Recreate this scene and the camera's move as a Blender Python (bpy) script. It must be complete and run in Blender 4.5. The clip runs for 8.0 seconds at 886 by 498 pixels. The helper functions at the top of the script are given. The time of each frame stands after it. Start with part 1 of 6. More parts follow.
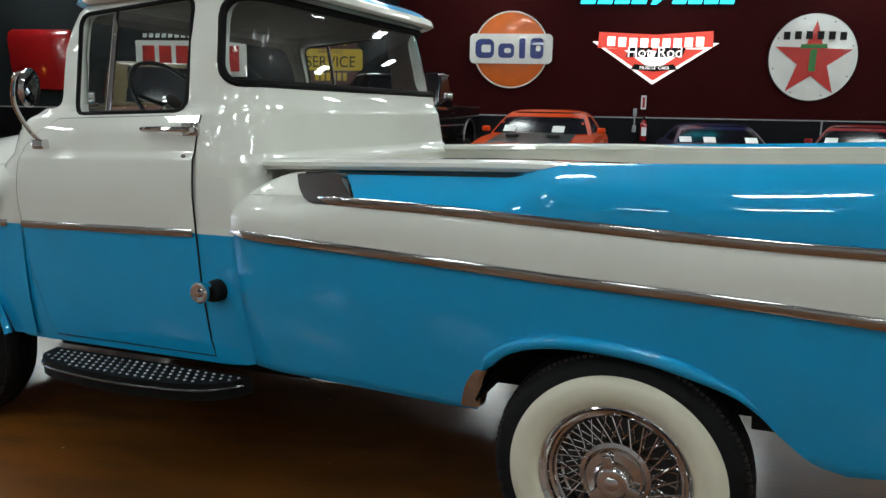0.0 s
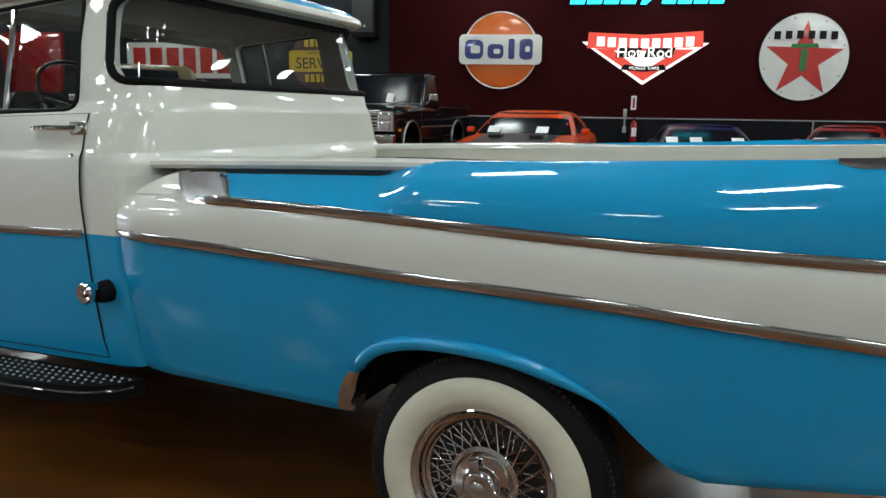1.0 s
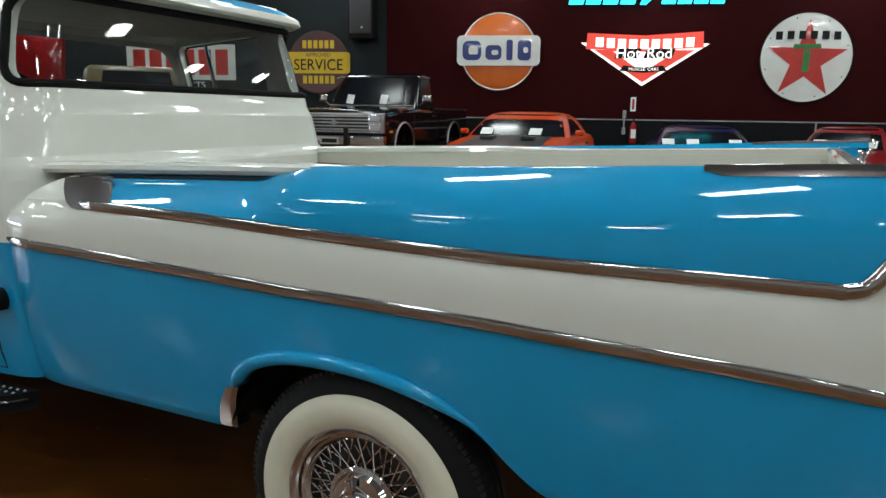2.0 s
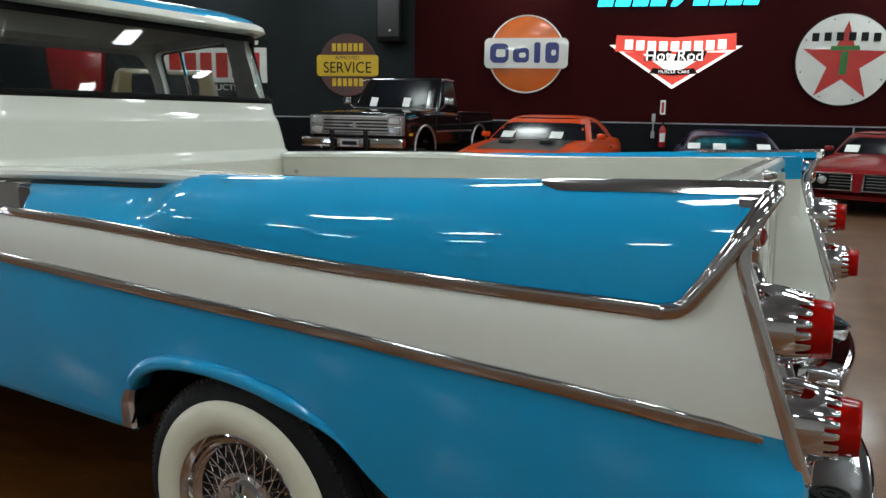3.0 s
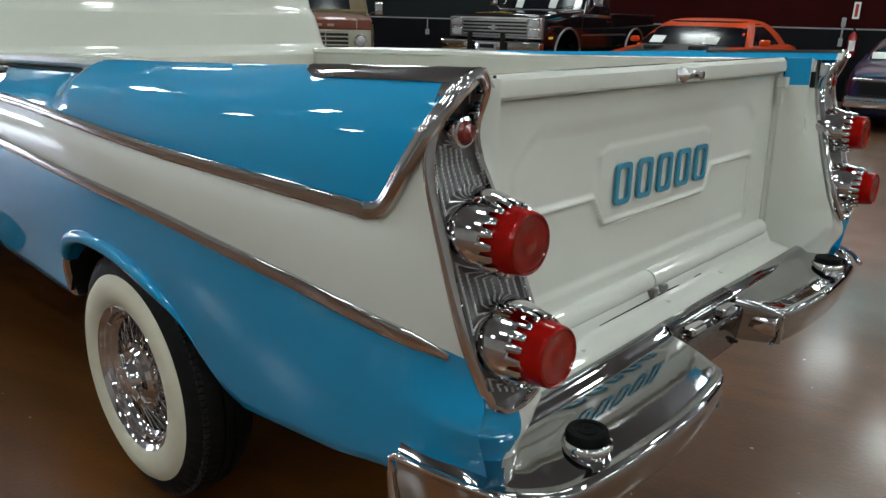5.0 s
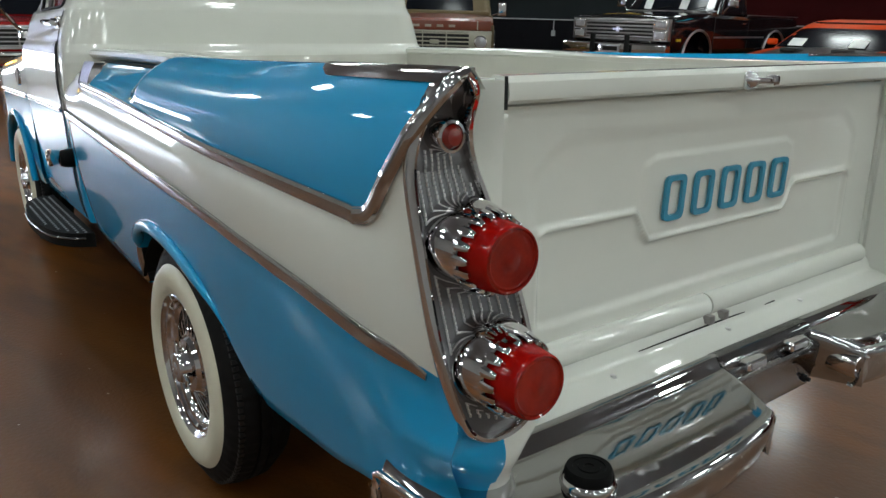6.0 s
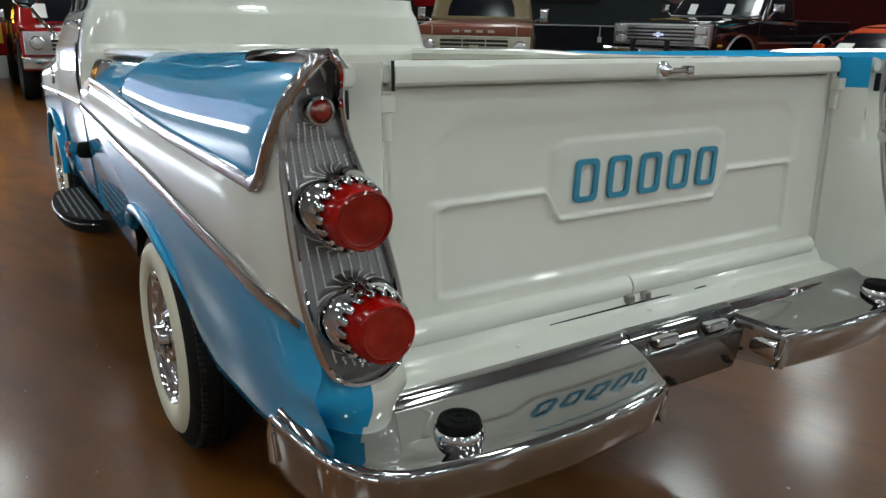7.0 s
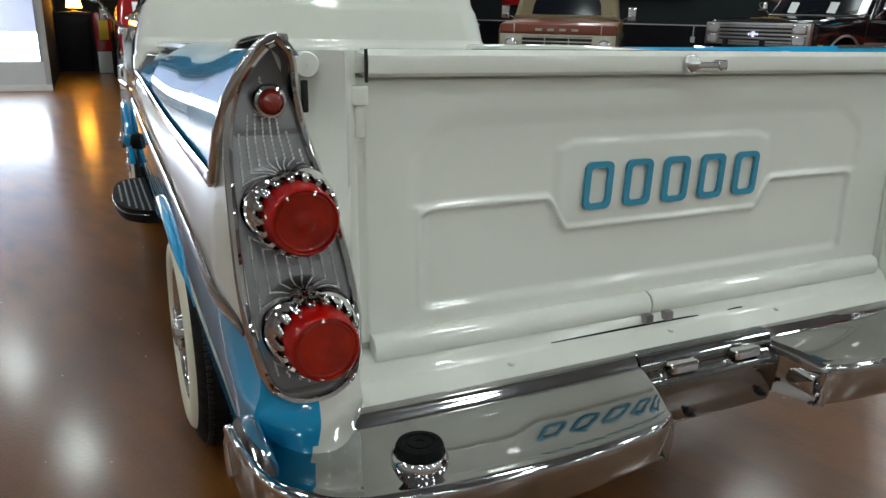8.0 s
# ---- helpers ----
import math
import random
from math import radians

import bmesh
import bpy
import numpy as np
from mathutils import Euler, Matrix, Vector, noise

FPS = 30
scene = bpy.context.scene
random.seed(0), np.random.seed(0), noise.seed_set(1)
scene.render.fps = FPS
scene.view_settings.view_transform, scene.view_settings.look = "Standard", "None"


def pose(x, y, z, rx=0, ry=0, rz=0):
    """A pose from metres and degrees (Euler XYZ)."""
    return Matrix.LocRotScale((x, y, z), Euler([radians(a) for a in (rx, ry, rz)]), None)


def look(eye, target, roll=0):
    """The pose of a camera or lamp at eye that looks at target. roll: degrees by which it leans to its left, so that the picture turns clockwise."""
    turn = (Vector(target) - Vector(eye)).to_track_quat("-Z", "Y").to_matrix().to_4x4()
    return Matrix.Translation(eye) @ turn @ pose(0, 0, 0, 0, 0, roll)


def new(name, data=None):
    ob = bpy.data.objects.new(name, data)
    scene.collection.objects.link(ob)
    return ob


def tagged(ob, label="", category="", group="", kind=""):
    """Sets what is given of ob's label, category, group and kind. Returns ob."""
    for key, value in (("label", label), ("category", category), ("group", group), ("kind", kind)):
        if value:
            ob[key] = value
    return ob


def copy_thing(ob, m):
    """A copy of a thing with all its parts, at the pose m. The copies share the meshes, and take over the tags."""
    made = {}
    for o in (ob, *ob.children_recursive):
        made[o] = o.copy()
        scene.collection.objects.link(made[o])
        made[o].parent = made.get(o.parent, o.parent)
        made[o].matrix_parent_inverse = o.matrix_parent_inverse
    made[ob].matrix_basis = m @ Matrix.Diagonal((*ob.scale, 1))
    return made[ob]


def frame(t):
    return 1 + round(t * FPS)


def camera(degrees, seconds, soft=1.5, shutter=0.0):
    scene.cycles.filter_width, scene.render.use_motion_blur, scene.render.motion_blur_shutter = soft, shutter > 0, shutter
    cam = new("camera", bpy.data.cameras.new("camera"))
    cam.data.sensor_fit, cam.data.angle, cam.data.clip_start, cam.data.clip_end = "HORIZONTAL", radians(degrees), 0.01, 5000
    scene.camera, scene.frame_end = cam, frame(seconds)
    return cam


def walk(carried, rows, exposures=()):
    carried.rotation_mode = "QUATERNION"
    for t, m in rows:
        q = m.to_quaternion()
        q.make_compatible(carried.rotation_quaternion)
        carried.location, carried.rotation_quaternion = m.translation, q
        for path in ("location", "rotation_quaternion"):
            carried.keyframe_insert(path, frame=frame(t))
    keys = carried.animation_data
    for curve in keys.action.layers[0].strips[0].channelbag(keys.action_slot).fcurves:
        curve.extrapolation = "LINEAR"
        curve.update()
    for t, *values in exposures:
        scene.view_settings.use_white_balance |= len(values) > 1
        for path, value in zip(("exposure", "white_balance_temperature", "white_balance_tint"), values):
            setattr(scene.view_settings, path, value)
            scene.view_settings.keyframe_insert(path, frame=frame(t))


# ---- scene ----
cam = camera(62.5, 8.0)
# The truck stands with a slight rake: its frame is turned about the rear axle.
RAKE = Matrix.Translation((0, 0, 0.345)) @ Matrix.Rotation(radians(-2.16), 4, "Y") @ Matrix.Translation((0, 0, -0.345))
PATH = [
    (0, (0.332, -2.793, 1.346), (-0.461, -0.995, 0.977), 1.01),
    (0.5, (0.484, -2.697, 1.344), (-0.319, -0.902, 0.977), 0.78),
    (1, (0.668, -2.600, 1.339), (-0.144, -0.809, 0.974), 0.84),
    (1.5, (0.789, -2.457, 1.338), (-0.030, -0.669, 0.971), 0.90),
    (3, (1.305, -2.162, 1.373), (0.352, -0.441, 1.014), 1.00),
    (3.5, (1.426, -1.984, 1.359), (0.414, -0.325, 0.890), 1.08),
    (4, (1.549, -1.852, 1.362), (0.471, -0.278, 0.763), 1.17),
    (4.2, (1.630, -1.817, 1.357), (0.517, -0.267, 0.758), 1.13),
    (5.3, (1.933, -1.580, 1.343), (0.558, -0.263, 0.733), 1.41),
    (5.5, (1.936, -1.533, 1.342), (0.514, -0.265, 0.734), 1.34),
    (6, (1.974, -1.454, 1.341), (0.451, -0.311, 0.730), 1.48),
    (6.5, (2.108, -1.368, 1.333), (0.524, -0.306, 0.731), 1.36),
    (7, (2.238, -1.295, 1.318), (0.627, -0.270, 0.723), 1.29),
    (7.5, (2.261, -1.192, 1.292), (0.618, -0.220, 0.697), 1.36),
    (8, (2.230, -1.075, 1.300), (0.507, -0.255, 0.699), 1.44),
]
walk(cam, [(t, look(eye, target, roll)) for t, eye, target, roll in PATH], exposures=((0.0, 0.27), (4.0, 0.20), (5.5, 0.14), (7.0, 0.15), (8.0, 0.23)))

# ---- light: rows of ceiling panels, daylight behind the shop window ----
LAMP = 33.5
DAY = 14.0
world = bpy.data.worlds.new("world")
scene.world = world
world.use_nodes = True
world.node_tree.nodes["Background"].inputs[0].default_value = (0.5, 0.6, 0.8, 1)
world.node_tree.nodes["Background"].inputs[1].default_value = 0.005


# ---- materials ----
def material(name, colour, rough=0.5, metal=0.0, coat=0.0, coat_rough=0.03, vary=0.0, scale=6.0, bump=0.0, bump_scale=60.0,
             rough_vary=0.0, emit=0.0, trans=0.0, second=None, spec=0.5, stretch=None):
    """A principled material with colour mottling at two scales, uneven gloss and fine relief."""
    m = bpy.data.materials.new(name)
    m.use_nodes = True
    nt = m.node_tree
    b = nt.nodes["Principled BSDF"]
    b.inputs["Base Color"].default_value = (*colour, 1)
    b.inputs["Roughness"].default_value = rough
    b.inputs["Metallic"].default_value = metal
    b.inputs["Coat Weight"].default_value = coat
    b.inputs["Coat Roughness"].default_value = coat_rough
    b.inputs["Transmission Weight"].default_value = trans
    b.inputs["Specular IOR Level"].default_value = spec
    if emit:
        b.inputs["Emission Color"].default_value = (*colour, 1)
        b.inputs["Emission Strength"].default_value = emit
    tc = nt.nodes.new("ShaderNodeTexCoord")
    source = tc.outputs["Object"]
    if stretch:
        mp = nt.nodes.new("ShaderNodeMapping")
        mp.inputs["Scale"].default_value = stretch
        nt.links.new(source, mp.inputs["Vector"])
        source = mp.outputs["Vector"]
    if vary or rough_vary:
        n1 = nt.nodes.new("ShaderNodeTexNoise")
        n1.inputs["Scale"].default_value = scale
        n1.inputs["Detail"].default_value = 6
        n1.inputs["Roughness"].default_value = 0.65
        nt.links.new(source, n1.inputs["Vector"])
        if vary:
            ramp = nt.nodes.new("ShaderNodeMix")
            ramp.data_type = "RGBA"
            other = second or tuple(c * (1 - vary) for c in colour)
            ramp.inputs["A"].default_value = (*colour, 1)
            ramp.inputs["B"].default_value = (*other, 1)
            mr = nt.nodes.new("ShaderNodeMapRange")
            mr.inputs["From Min"].default_value, mr.inputs["From Max"].default_value = 0.35, 0.68
            nt.links.new(n1.outputs["Fac"], mr.inputs["Value"])
            nt.links.new(mr.outputs["Result"], ramp.inputs["Factor"])
            nt.links.new(ramp.outputs["Result"], b.inputs["Base Color"])
        if rough_vary:
            n2 = nt.nodes.new("ShaderNodeTexNoise")
            n2.inputs["Scale"].default_value = scale * 4.3
            n2.inputs["Detail"].default_value = 4
            nt.links.new(source, n2.inputs["Vector"])
            mr2 = nt.nodes.new("ShaderNodeMapRange")
            mr2.inputs["From Min"].default_value, mr2.inputs["From Max"].default_value = 0.3, 0.7
            mr2.inputs["To Min"].default_value, mr2.inputs["To Max"].default_value = rough, rough + rough_vary
            nt.links.new(n2.outputs["Fac"], mr2.inputs["Value"])
            nt.links.new(mr2.outputs["Result"], b.inputs["Roughness"])
    if bump:
        n3 = nt.nodes.new("ShaderNodeTexNoise")
        n3.inputs["Scale"].default_value = bump_scale
        n3.inputs["Detail"].default_value = 3
        nt.links.new(source, n3.inputs["Vector"])
        bp = nt.nodes.new("ShaderNodeBump")
        bp.inputs["Strength"].default_value = bump
        bp.inputs["Distance"].default_value = 0.01
        nt.links.new(n3.outputs["Fac"], bp.inputs["Height"])
        nt.links.new(bp.outputs["Normal"], b.inputs["Normal"])
    return m


BLUE = material("turquoise_paint", (0.0042, 0.303, 0.585), 0.45, coat=1.0, coat_rough=0.025, spec=0.05, vary=0.05, scale=3, bump=0.006, bump_scale=14)
WHITE = material("cream_paint", (0.735, 0.74, 0.675), 0.40, coat=1.0, coat_rough=0.025, spec=0.2, vary=0.04, scale=3, bump=0.006, bump_scale=14)
CHROME = material("chrome", (0.66, 0.64, 0.64), 0.03, metal=1.0, rough_vary=0.02, scale=5)
BUMPER_CHROME = material("aged_chrome", (0.46, 0.455, 0.455), 0.035, metal=1.0, rough_vary=0.04, scale=4, vary=0.10, bump=0.05, bump_scale=11)
TRIM_STEEL = material("stainless_trim", (0.52, 0.50, 0.49), 0.05, metal=1.0, rough_vary=0.04, scale=8)
LUG = material("tread_rubber", (0.012, 0.012, 0.0125), 0.5, vary=0.3, scale=20)
STEEL = material("brushed_steel", (0.42, 0.40, 0.40), 0.28, metal=1.0, vary=0.15, scale=20, rough_vary=0.12)
PLATE = material("satin_lamp_plate", (0.155, 0.15, 0.152), 0.34, metal=0.85, vary=0.12, scale=9)
RIB = material("bright_rib", (0.80, 0.79, 0.78), 0.30, metal=0.6, vary=0.1, scale=40)
BUTTON = material("pale_glass", (0.50, 0.50, 0.52), 0.25, metal=0.5, vary=0.15, scale=20)
RUBBER = material("black_rubber", (0.010, 0.010, 0.010), 0.6, spec=0.06, vary=0.3, scale=12, bump=0.05, bump_scale=120)
TYRE = material("tyre_rubber", (0.007, 0.007, 0.0075), 0.6, spec=0.2, vary=0.35, scale=9, bump=0.05, bump_scale=90, rough_vary=0.15)
WHITEWALL = material("whitewall_rubber", (0.70, 0.66, 0.52), 0.5, vary=0.08, scale=7, bump=0.02, bump_scale=70)
BLACK = material("black_enamel", (0.012, 0.012, 0.013), 0.25, coat=0.5, vary=0.3, scale=8)
# dark gaps and openings; also the painted shade line under the bed rail
GAP_AND_SHADE = material("dark_gap_and_shade", (0.006, 0.006, 0.006), 0.8)
UNDER = material("underbody", (0.018, 0.017, 0.016), 0.7, spec=0.1, vary=0.4, scale=5, bump=0.1)
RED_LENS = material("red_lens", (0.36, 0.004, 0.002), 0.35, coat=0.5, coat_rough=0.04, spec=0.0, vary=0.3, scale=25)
# same lens glass as above; its shade and inner glow patches are coloured in
SHADED_RED = material("shaded_red_glass", (0.330, 0.014, 0.005), 0.25, coat=1.0, coat_rough=0.05, spec=0.0, vary=0.5, scale=9, second=(0.130, 0.002, 0.001))
AMBER_LENS = material("amber_red_lens", (0.20, 0.008, 0.004), 0.15, coat=1.0)
BLUE_LETTER = material("blue_letter_paint", (0.03, 0.27, 0.42), 0.35, coat=0.5, vary=0.1, scale=30)
TRIM_GREY = material("cab_interior_trim", (0.22, 0.20, 0.17), 0.6, vary=0.2, scale=12)
SEAT_MAT = material("seat_vinyl", (0.10, 0.16, 0.20), 0.5, vary=0.15, scale=10, bump=0.05)
BED_MAT = material("bed_liner_paint", (0.60, 0.59, 0.52), 0.4, coat=0.4, vary=0.08, scale=5)
DARK_GREY = material("dark_plastic", (0.03, 0.03, 0.032), 0.5, vary=0.2, scale=10)


def glass(name, tint=(0.9, 0.93, 0.92), clear=0.9):
    """Thin automotive glass: mostly see-through, with a mirror-like sheen."""
    m = bpy.data.materials.new(name)
    m.use_nodes = True
    nt = m.node_tree
    nt.nodes.remove(nt.nodes["Principled BSDF"])
    t = nt.nodes.new("ShaderNodeBsdfTransparent")
    t.inputs[0].default_value = (*[c * clear for c in tint], 1)
    g = nt.nodes.new("ShaderNodeBsdfGlossy")
    g.inputs["Roughness"].default_value = 0.02
    fr = nt.nodes.new("ShaderNodeFresnel")
    fr.inputs[0].default_value = 1.5
    mix = nt.nodes.new("ShaderNodeMixShader")
    nt.links.new(fr.outputs[0], mix.inputs[0])
    nt.links.new(t.outputs[0], mix.inputs[1])
    nt.links.new(g.outputs[0], mix.inputs[2])
    nt.links.new(mix.outputs[0], nt.nodes["Material Output"].inputs[0])
    return m


GLASS = glass("window_glass")


# ---- helpers for meshes ----
def part(name, bm, mat, parent=None, label="", smooth=35.0):
    """Links a bmesh as one mesh object, under a thing or a part."""
    me = bpy.data.meshes.new(name)
    bm.to_mesh(me)
    bm.free()
    for m in (mat if isinstance(mat, (list, tuple)) else [mat]):
        me.materials.append(m)
    if smooth:
        me.shade_smooth()
        me.set_sharp_from_angle(angle=radians(smooth))
    ob = new(name, me)
    if parent is not None:
        ob.parent = parent
    if label:
        ob["label"] = label
    return ob


def thing(name, m=None, label="", category="", group="", kind=""):
    ob = new(name)
    ob.empty_display_size = 0.2
    if m is not None:
        ob.matrix_world = m
    return tagged(ob, label, category, group, kind)


def box(bm, x0, x1, y0, y1, z0, z1, bevel=0.0, seg=2, m=None):
    """Adds a bevelled box to bm."""
    geo = bmesh.ops.create_cube(bm, size=1.0)
    vs = geo["verts"]
    for v in vs:
        v.co = Vector(((x0 + x1) / 2 + v.co.x * (x1 - x0), (y0 + y1) / 2 + v.co.y * (y1 - y0), (z0 + z1) / 2 + v.co.z * (z1 - z0)))
    if bevel:
        es = list({e for v in vs for e in v.link_edges})
        out = bmesh.ops.bevel(bm, geom=es, offset=bevel, segments=seg, affect="EDGES", profile=0.6)
        vs = list({v for f in out["faces"] for v in f.verts} | {v for v in vs if v.is_valid})
    if m is not None:
        bmesh.ops.transform(bm, matrix=m, verts=[v for v in vs if v.is_valid])
    return bm


def boxed(*a, **k):
    return box(bmesh.new(), *a, **k)


def rings(bm, rows, close_u=True, cap=True, mat=0):
    """Joins rows of points (each of one length) into a skin."""
    vr = [[bm.verts.new(p) for p in row] for row in rows]
    n = len(vr[0])
    for a, b in zip(vr, vr[1:]):
        for i in range(n if close_u else n - 1):
            j = (i + 1) % n
            try:
                f = bm.faces.new((a[i], a[j], b[j], b[i]))
                f.material_index = mat
            except ValueError:
                pass
    if cap and close_u:
        for row in (vr[0], vr[-1]):
            try:
                bm.faces.new(row).material_index = mat
            except ValueError:
                pass
    return vr


def tidy(bm, dist=1e-4):
    bmesh.ops.remove_doubles(bm, verts=bm.verts[:], dist=dist)
    bmesh.ops.recalc_face_normals(bm, faces=bm.faces[:])
    return bm


def spline(points, n):
    """Catmull-Rom through the points, n steps a span."""
    p = [Vector(q) for q in points]
    p = [2 * p[0] - p[1], *p, 2 * p[-1] - p[-2]]
    out = []
    for i in range(1, len(p) - 2):
        for k in range(n):
            t = k / n
            a, b, c, d = p[i - 1], p[i], p[i + 1], p[i + 2]
            out.append(0.5 * (2 * b + (c - a) * t + (2 * a - 5 * b + 4 * c - d) * t * t + (3 * b - a - 3 * c + d) * t ** 3))
    out.append(p[-2].copy())
    return out


def sweep(bm, path, profile, up=(0, 0, 1), close=False, cap=True, scale=None, mat=0):
    """Carries a profile of (side, up) pairs along a path."""
    rows, path, up = [], [Vector(p) for p in path], Vector(up)
    n = len(path)
    for i, p in enumerate(path):
        a = path[i - 1] if i or close else path[0]
        b = path[(i + 1) % n] if i < n - 1 or close else path[-1]
        t = (b - a).normalized()
        side = t.cross(up).normalized()
        u = side.cross(t).normalized()
        k = scale[i] if scale else 1.0
        rows.append([p + side * s * k + u * h * k for s, h in profile])
    if close:
        rows.append(rows[0])
    return rings(bm, rows, cap=cap and not close, mat=mat)


def circle(r, n=10, ry=None):
    return [(r * math.cos(2 * math.pi * i / n), (ry or r) * math.sin(2 * math.pi * i / n)) for i in range(n)]


def tube(path, r, n=8, close=False, up=(0, 0, 1), ry=None):
    return tidy(_swept(path, circle(r, n, ry), up, close))


def _swept(path, profile, up, close):
    bm = bmesh.new()
    sweep(bm, path, profile, up, close)
    return bm


def lathe(profile, n=32, axis="y", at=(0, 0, 0), flute=0, depth=0.0, span=(0, 99)):
    """Turns pairs (along, radius) about an axis. flute: ridges round it, on the profile's rows in span."""
    bm = bmesh.new()
    rows = []
    for k, (d, r) in enumerate(profile):
        row = []
        for i in range(n):
            a = 2 * math.pi * i / n
            q = r * (1 + (depth * (1 if math.cos(flute * a) > 0 else -1) if flute and span[0] <= k <= span[1] else 0))
            c, s = q * math.cos(a), q * math.sin(a)
            row.append({"x": (d, c, s), "y": (c, d, s), "z": (c, s, d)}[axis])
        rows.append([Vector(p) + Vector(at) for p in row])
    rings(bm, rows, cap=False)
    return tidy(bm)


def rounded(w, h, r, n=5, cx=0.0, cy=0.0):
    """Outline of a rounded rectangle, counter-clockwise."""
    out = []
    for sx, sy, a0 in ((1, 1, 0), (-1, 1, 90), (-1, -1, 180), (1, -1, 270)):
        for k in range(n + 1):
            a = radians(a0 + 90 * k / n)
            out.append((cx + sx * (w / 2 - r) + r * math.cos(a), cy + sy * (h / 2 - r) + r * math.sin(a)))
    return out


def prism(outline, d0, d1, axis="y"):
    """A flat outline given depth along an axis. Outline pairs are (x, z) for y, (y, z) for x, (x, y) for z."""
    bm = bmesh.new()
    put = {"y": lambda a, b, d: (a, d, b), "x": lambda a, b, d: (d, a, b), "z": lambda a, b, d: (a, b, d)}[axis]
    rings(bm, [[put(a, b, d) for a, b in outline] for d in (d0, d1)])
    bmesh.ops.recalc_face_normals(bm, faces=bm.faces[:])
    return bm


def mirrored(bm):
    """The same mesh on the other side of the truck."""
    for v in bm.verts:
        v.co.y = -v.co.y
    bmesh.ops.reverse_faces(bm, faces=bm.faces[:])
    return bm


def smooth_step(a, b, x):
    t = min(1.0, max(0.0, (x - a) / (b - a)))
    return t * t * (3 - 2 * t)


def cut(name, base, cutters, mats):
    """Takes the cutters out of a solid, and returns the mesh as a bmesh."""
    def temp(bm, ms=()):
        me = bpy.data.meshes.new("solid")
        bm.to_mesh(me)
        bm.free()
        for m in ms:
            me.materials.append(m)
        return new("solid", me)
    ob = temp(base, mats)
    tools = [temp(c, mats) for c in cutters]
    for c in tools:
        md = ob.modifiers.new("cut", "BOOLEAN")
        md.operation, md.object, md.solver = "DIFFERENCE", c, "EXACT"
    dg = bpy.context.evaluated_depsgraph_get()
    out = bmesh.new()
    out.from_mesh(ob.evaluated_get(dg).data)
    for o in (ob, *tools):
        me = o.data
        bpy.data.objects.remove(o)
        bpy.data.meshes.remove(me)
    return out


# ---- the room ----
# Its back wall is turned against the truck; HALL's x runs along that wall, y into it.
HALL = Matrix.Translation((0.98, 14.5, 0)) @ Matrix.Rotation(radians(17.1), 4, "Z")
WX0, WX1, WY0, WY1, WZ = -21.0, 9.0, -25.0, 0.0, 5.4

FLOOR = material("stained_concrete", (0.140, 0.058, 0.017), 0.42, spec=0.20, coat=0.58, coat_rough=0.165, bump=0.16, bump_scale=60)
fl = FLOOR.node_tree
fb, co = fl.nodes["Principled BSDF"], fl.nodes.new("ShaderNodeTexCoord")


def floor_noise(scale, detail, low, high, stretch=(1, 1, 1)):
    mp, nz, mr = (fl.nodes.new("ShaderNode" + k) for k in ("Mapping", "TexNoise", "MapRange"))
    mp.inputs["Scale"].default_value = stretch
    nz.inputs["Scale"].default_value, nz.inputs["Detail"].default_value = scale, detail
    mr.inputs["From Min"].default_value, mr.inputs["From Max"].default_value = low, high
    fl.links.new(co.outputs["Object"], mp.inputs["Vector"])
    fl.links.new(mp.outputs["Vector"], nz.inputs["Vector"])
    fl.links.new(nz.outputs["Fac"], mr.inputs["Value"])
    return mr.outputs["Result"]


def floor_mix(fac, a, b):
    mx = fl.nodes.new("ShaderNodeMix")
    mx.data_type = "RGBA"
    fl.links.new(fac, mx.inputs["Factor"])
    for key, v in (("A", a), ("B", b)):
        if isinstance(v, tuple):
            mx.inputs[key].default_value = (*v, 1)
        else:
            fl.links.new(v, mx.inputs[key])
    return mx.outputs["Result"]


# broad clouds of stain, finer streaks, and a few pale specks
clouds = floor_mix(floor_noise(0.55, 1.5, 0.30, 0.72), (0.212, 0.070, 0.009), (0.088, 0.028, 0.005))
streaks = floor_mix(floor_noise(1.3, 3.0, 0.38, 0.78, (0.35, 2.2, 1)), clouds, (0.126, 0.049, 0.012))
grain = floor_mix(floor_noise(4.2, 4.0, 0.44, 0.72, (0.55, 1.7, 1)), streaks, (0.080, 0.030, 0.008))
# a paler lane behind the truck
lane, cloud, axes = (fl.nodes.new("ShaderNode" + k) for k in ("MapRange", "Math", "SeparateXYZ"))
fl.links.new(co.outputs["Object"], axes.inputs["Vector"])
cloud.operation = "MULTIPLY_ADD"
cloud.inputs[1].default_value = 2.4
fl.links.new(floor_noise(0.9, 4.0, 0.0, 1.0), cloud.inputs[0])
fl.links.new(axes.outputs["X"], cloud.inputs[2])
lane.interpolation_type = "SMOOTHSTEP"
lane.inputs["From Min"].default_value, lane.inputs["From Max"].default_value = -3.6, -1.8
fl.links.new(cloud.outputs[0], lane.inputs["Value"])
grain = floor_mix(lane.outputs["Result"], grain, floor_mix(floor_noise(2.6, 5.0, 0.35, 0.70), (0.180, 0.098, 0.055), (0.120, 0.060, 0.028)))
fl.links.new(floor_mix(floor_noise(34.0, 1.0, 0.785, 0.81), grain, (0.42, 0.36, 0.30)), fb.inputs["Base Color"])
RED_WALL = material("dark_red_wall", (0.0300, 0.0014, 0.0018), 0.7, spec=0.08, vary=0.15, scale=1.6, bump=0.03, bump_scale=30)
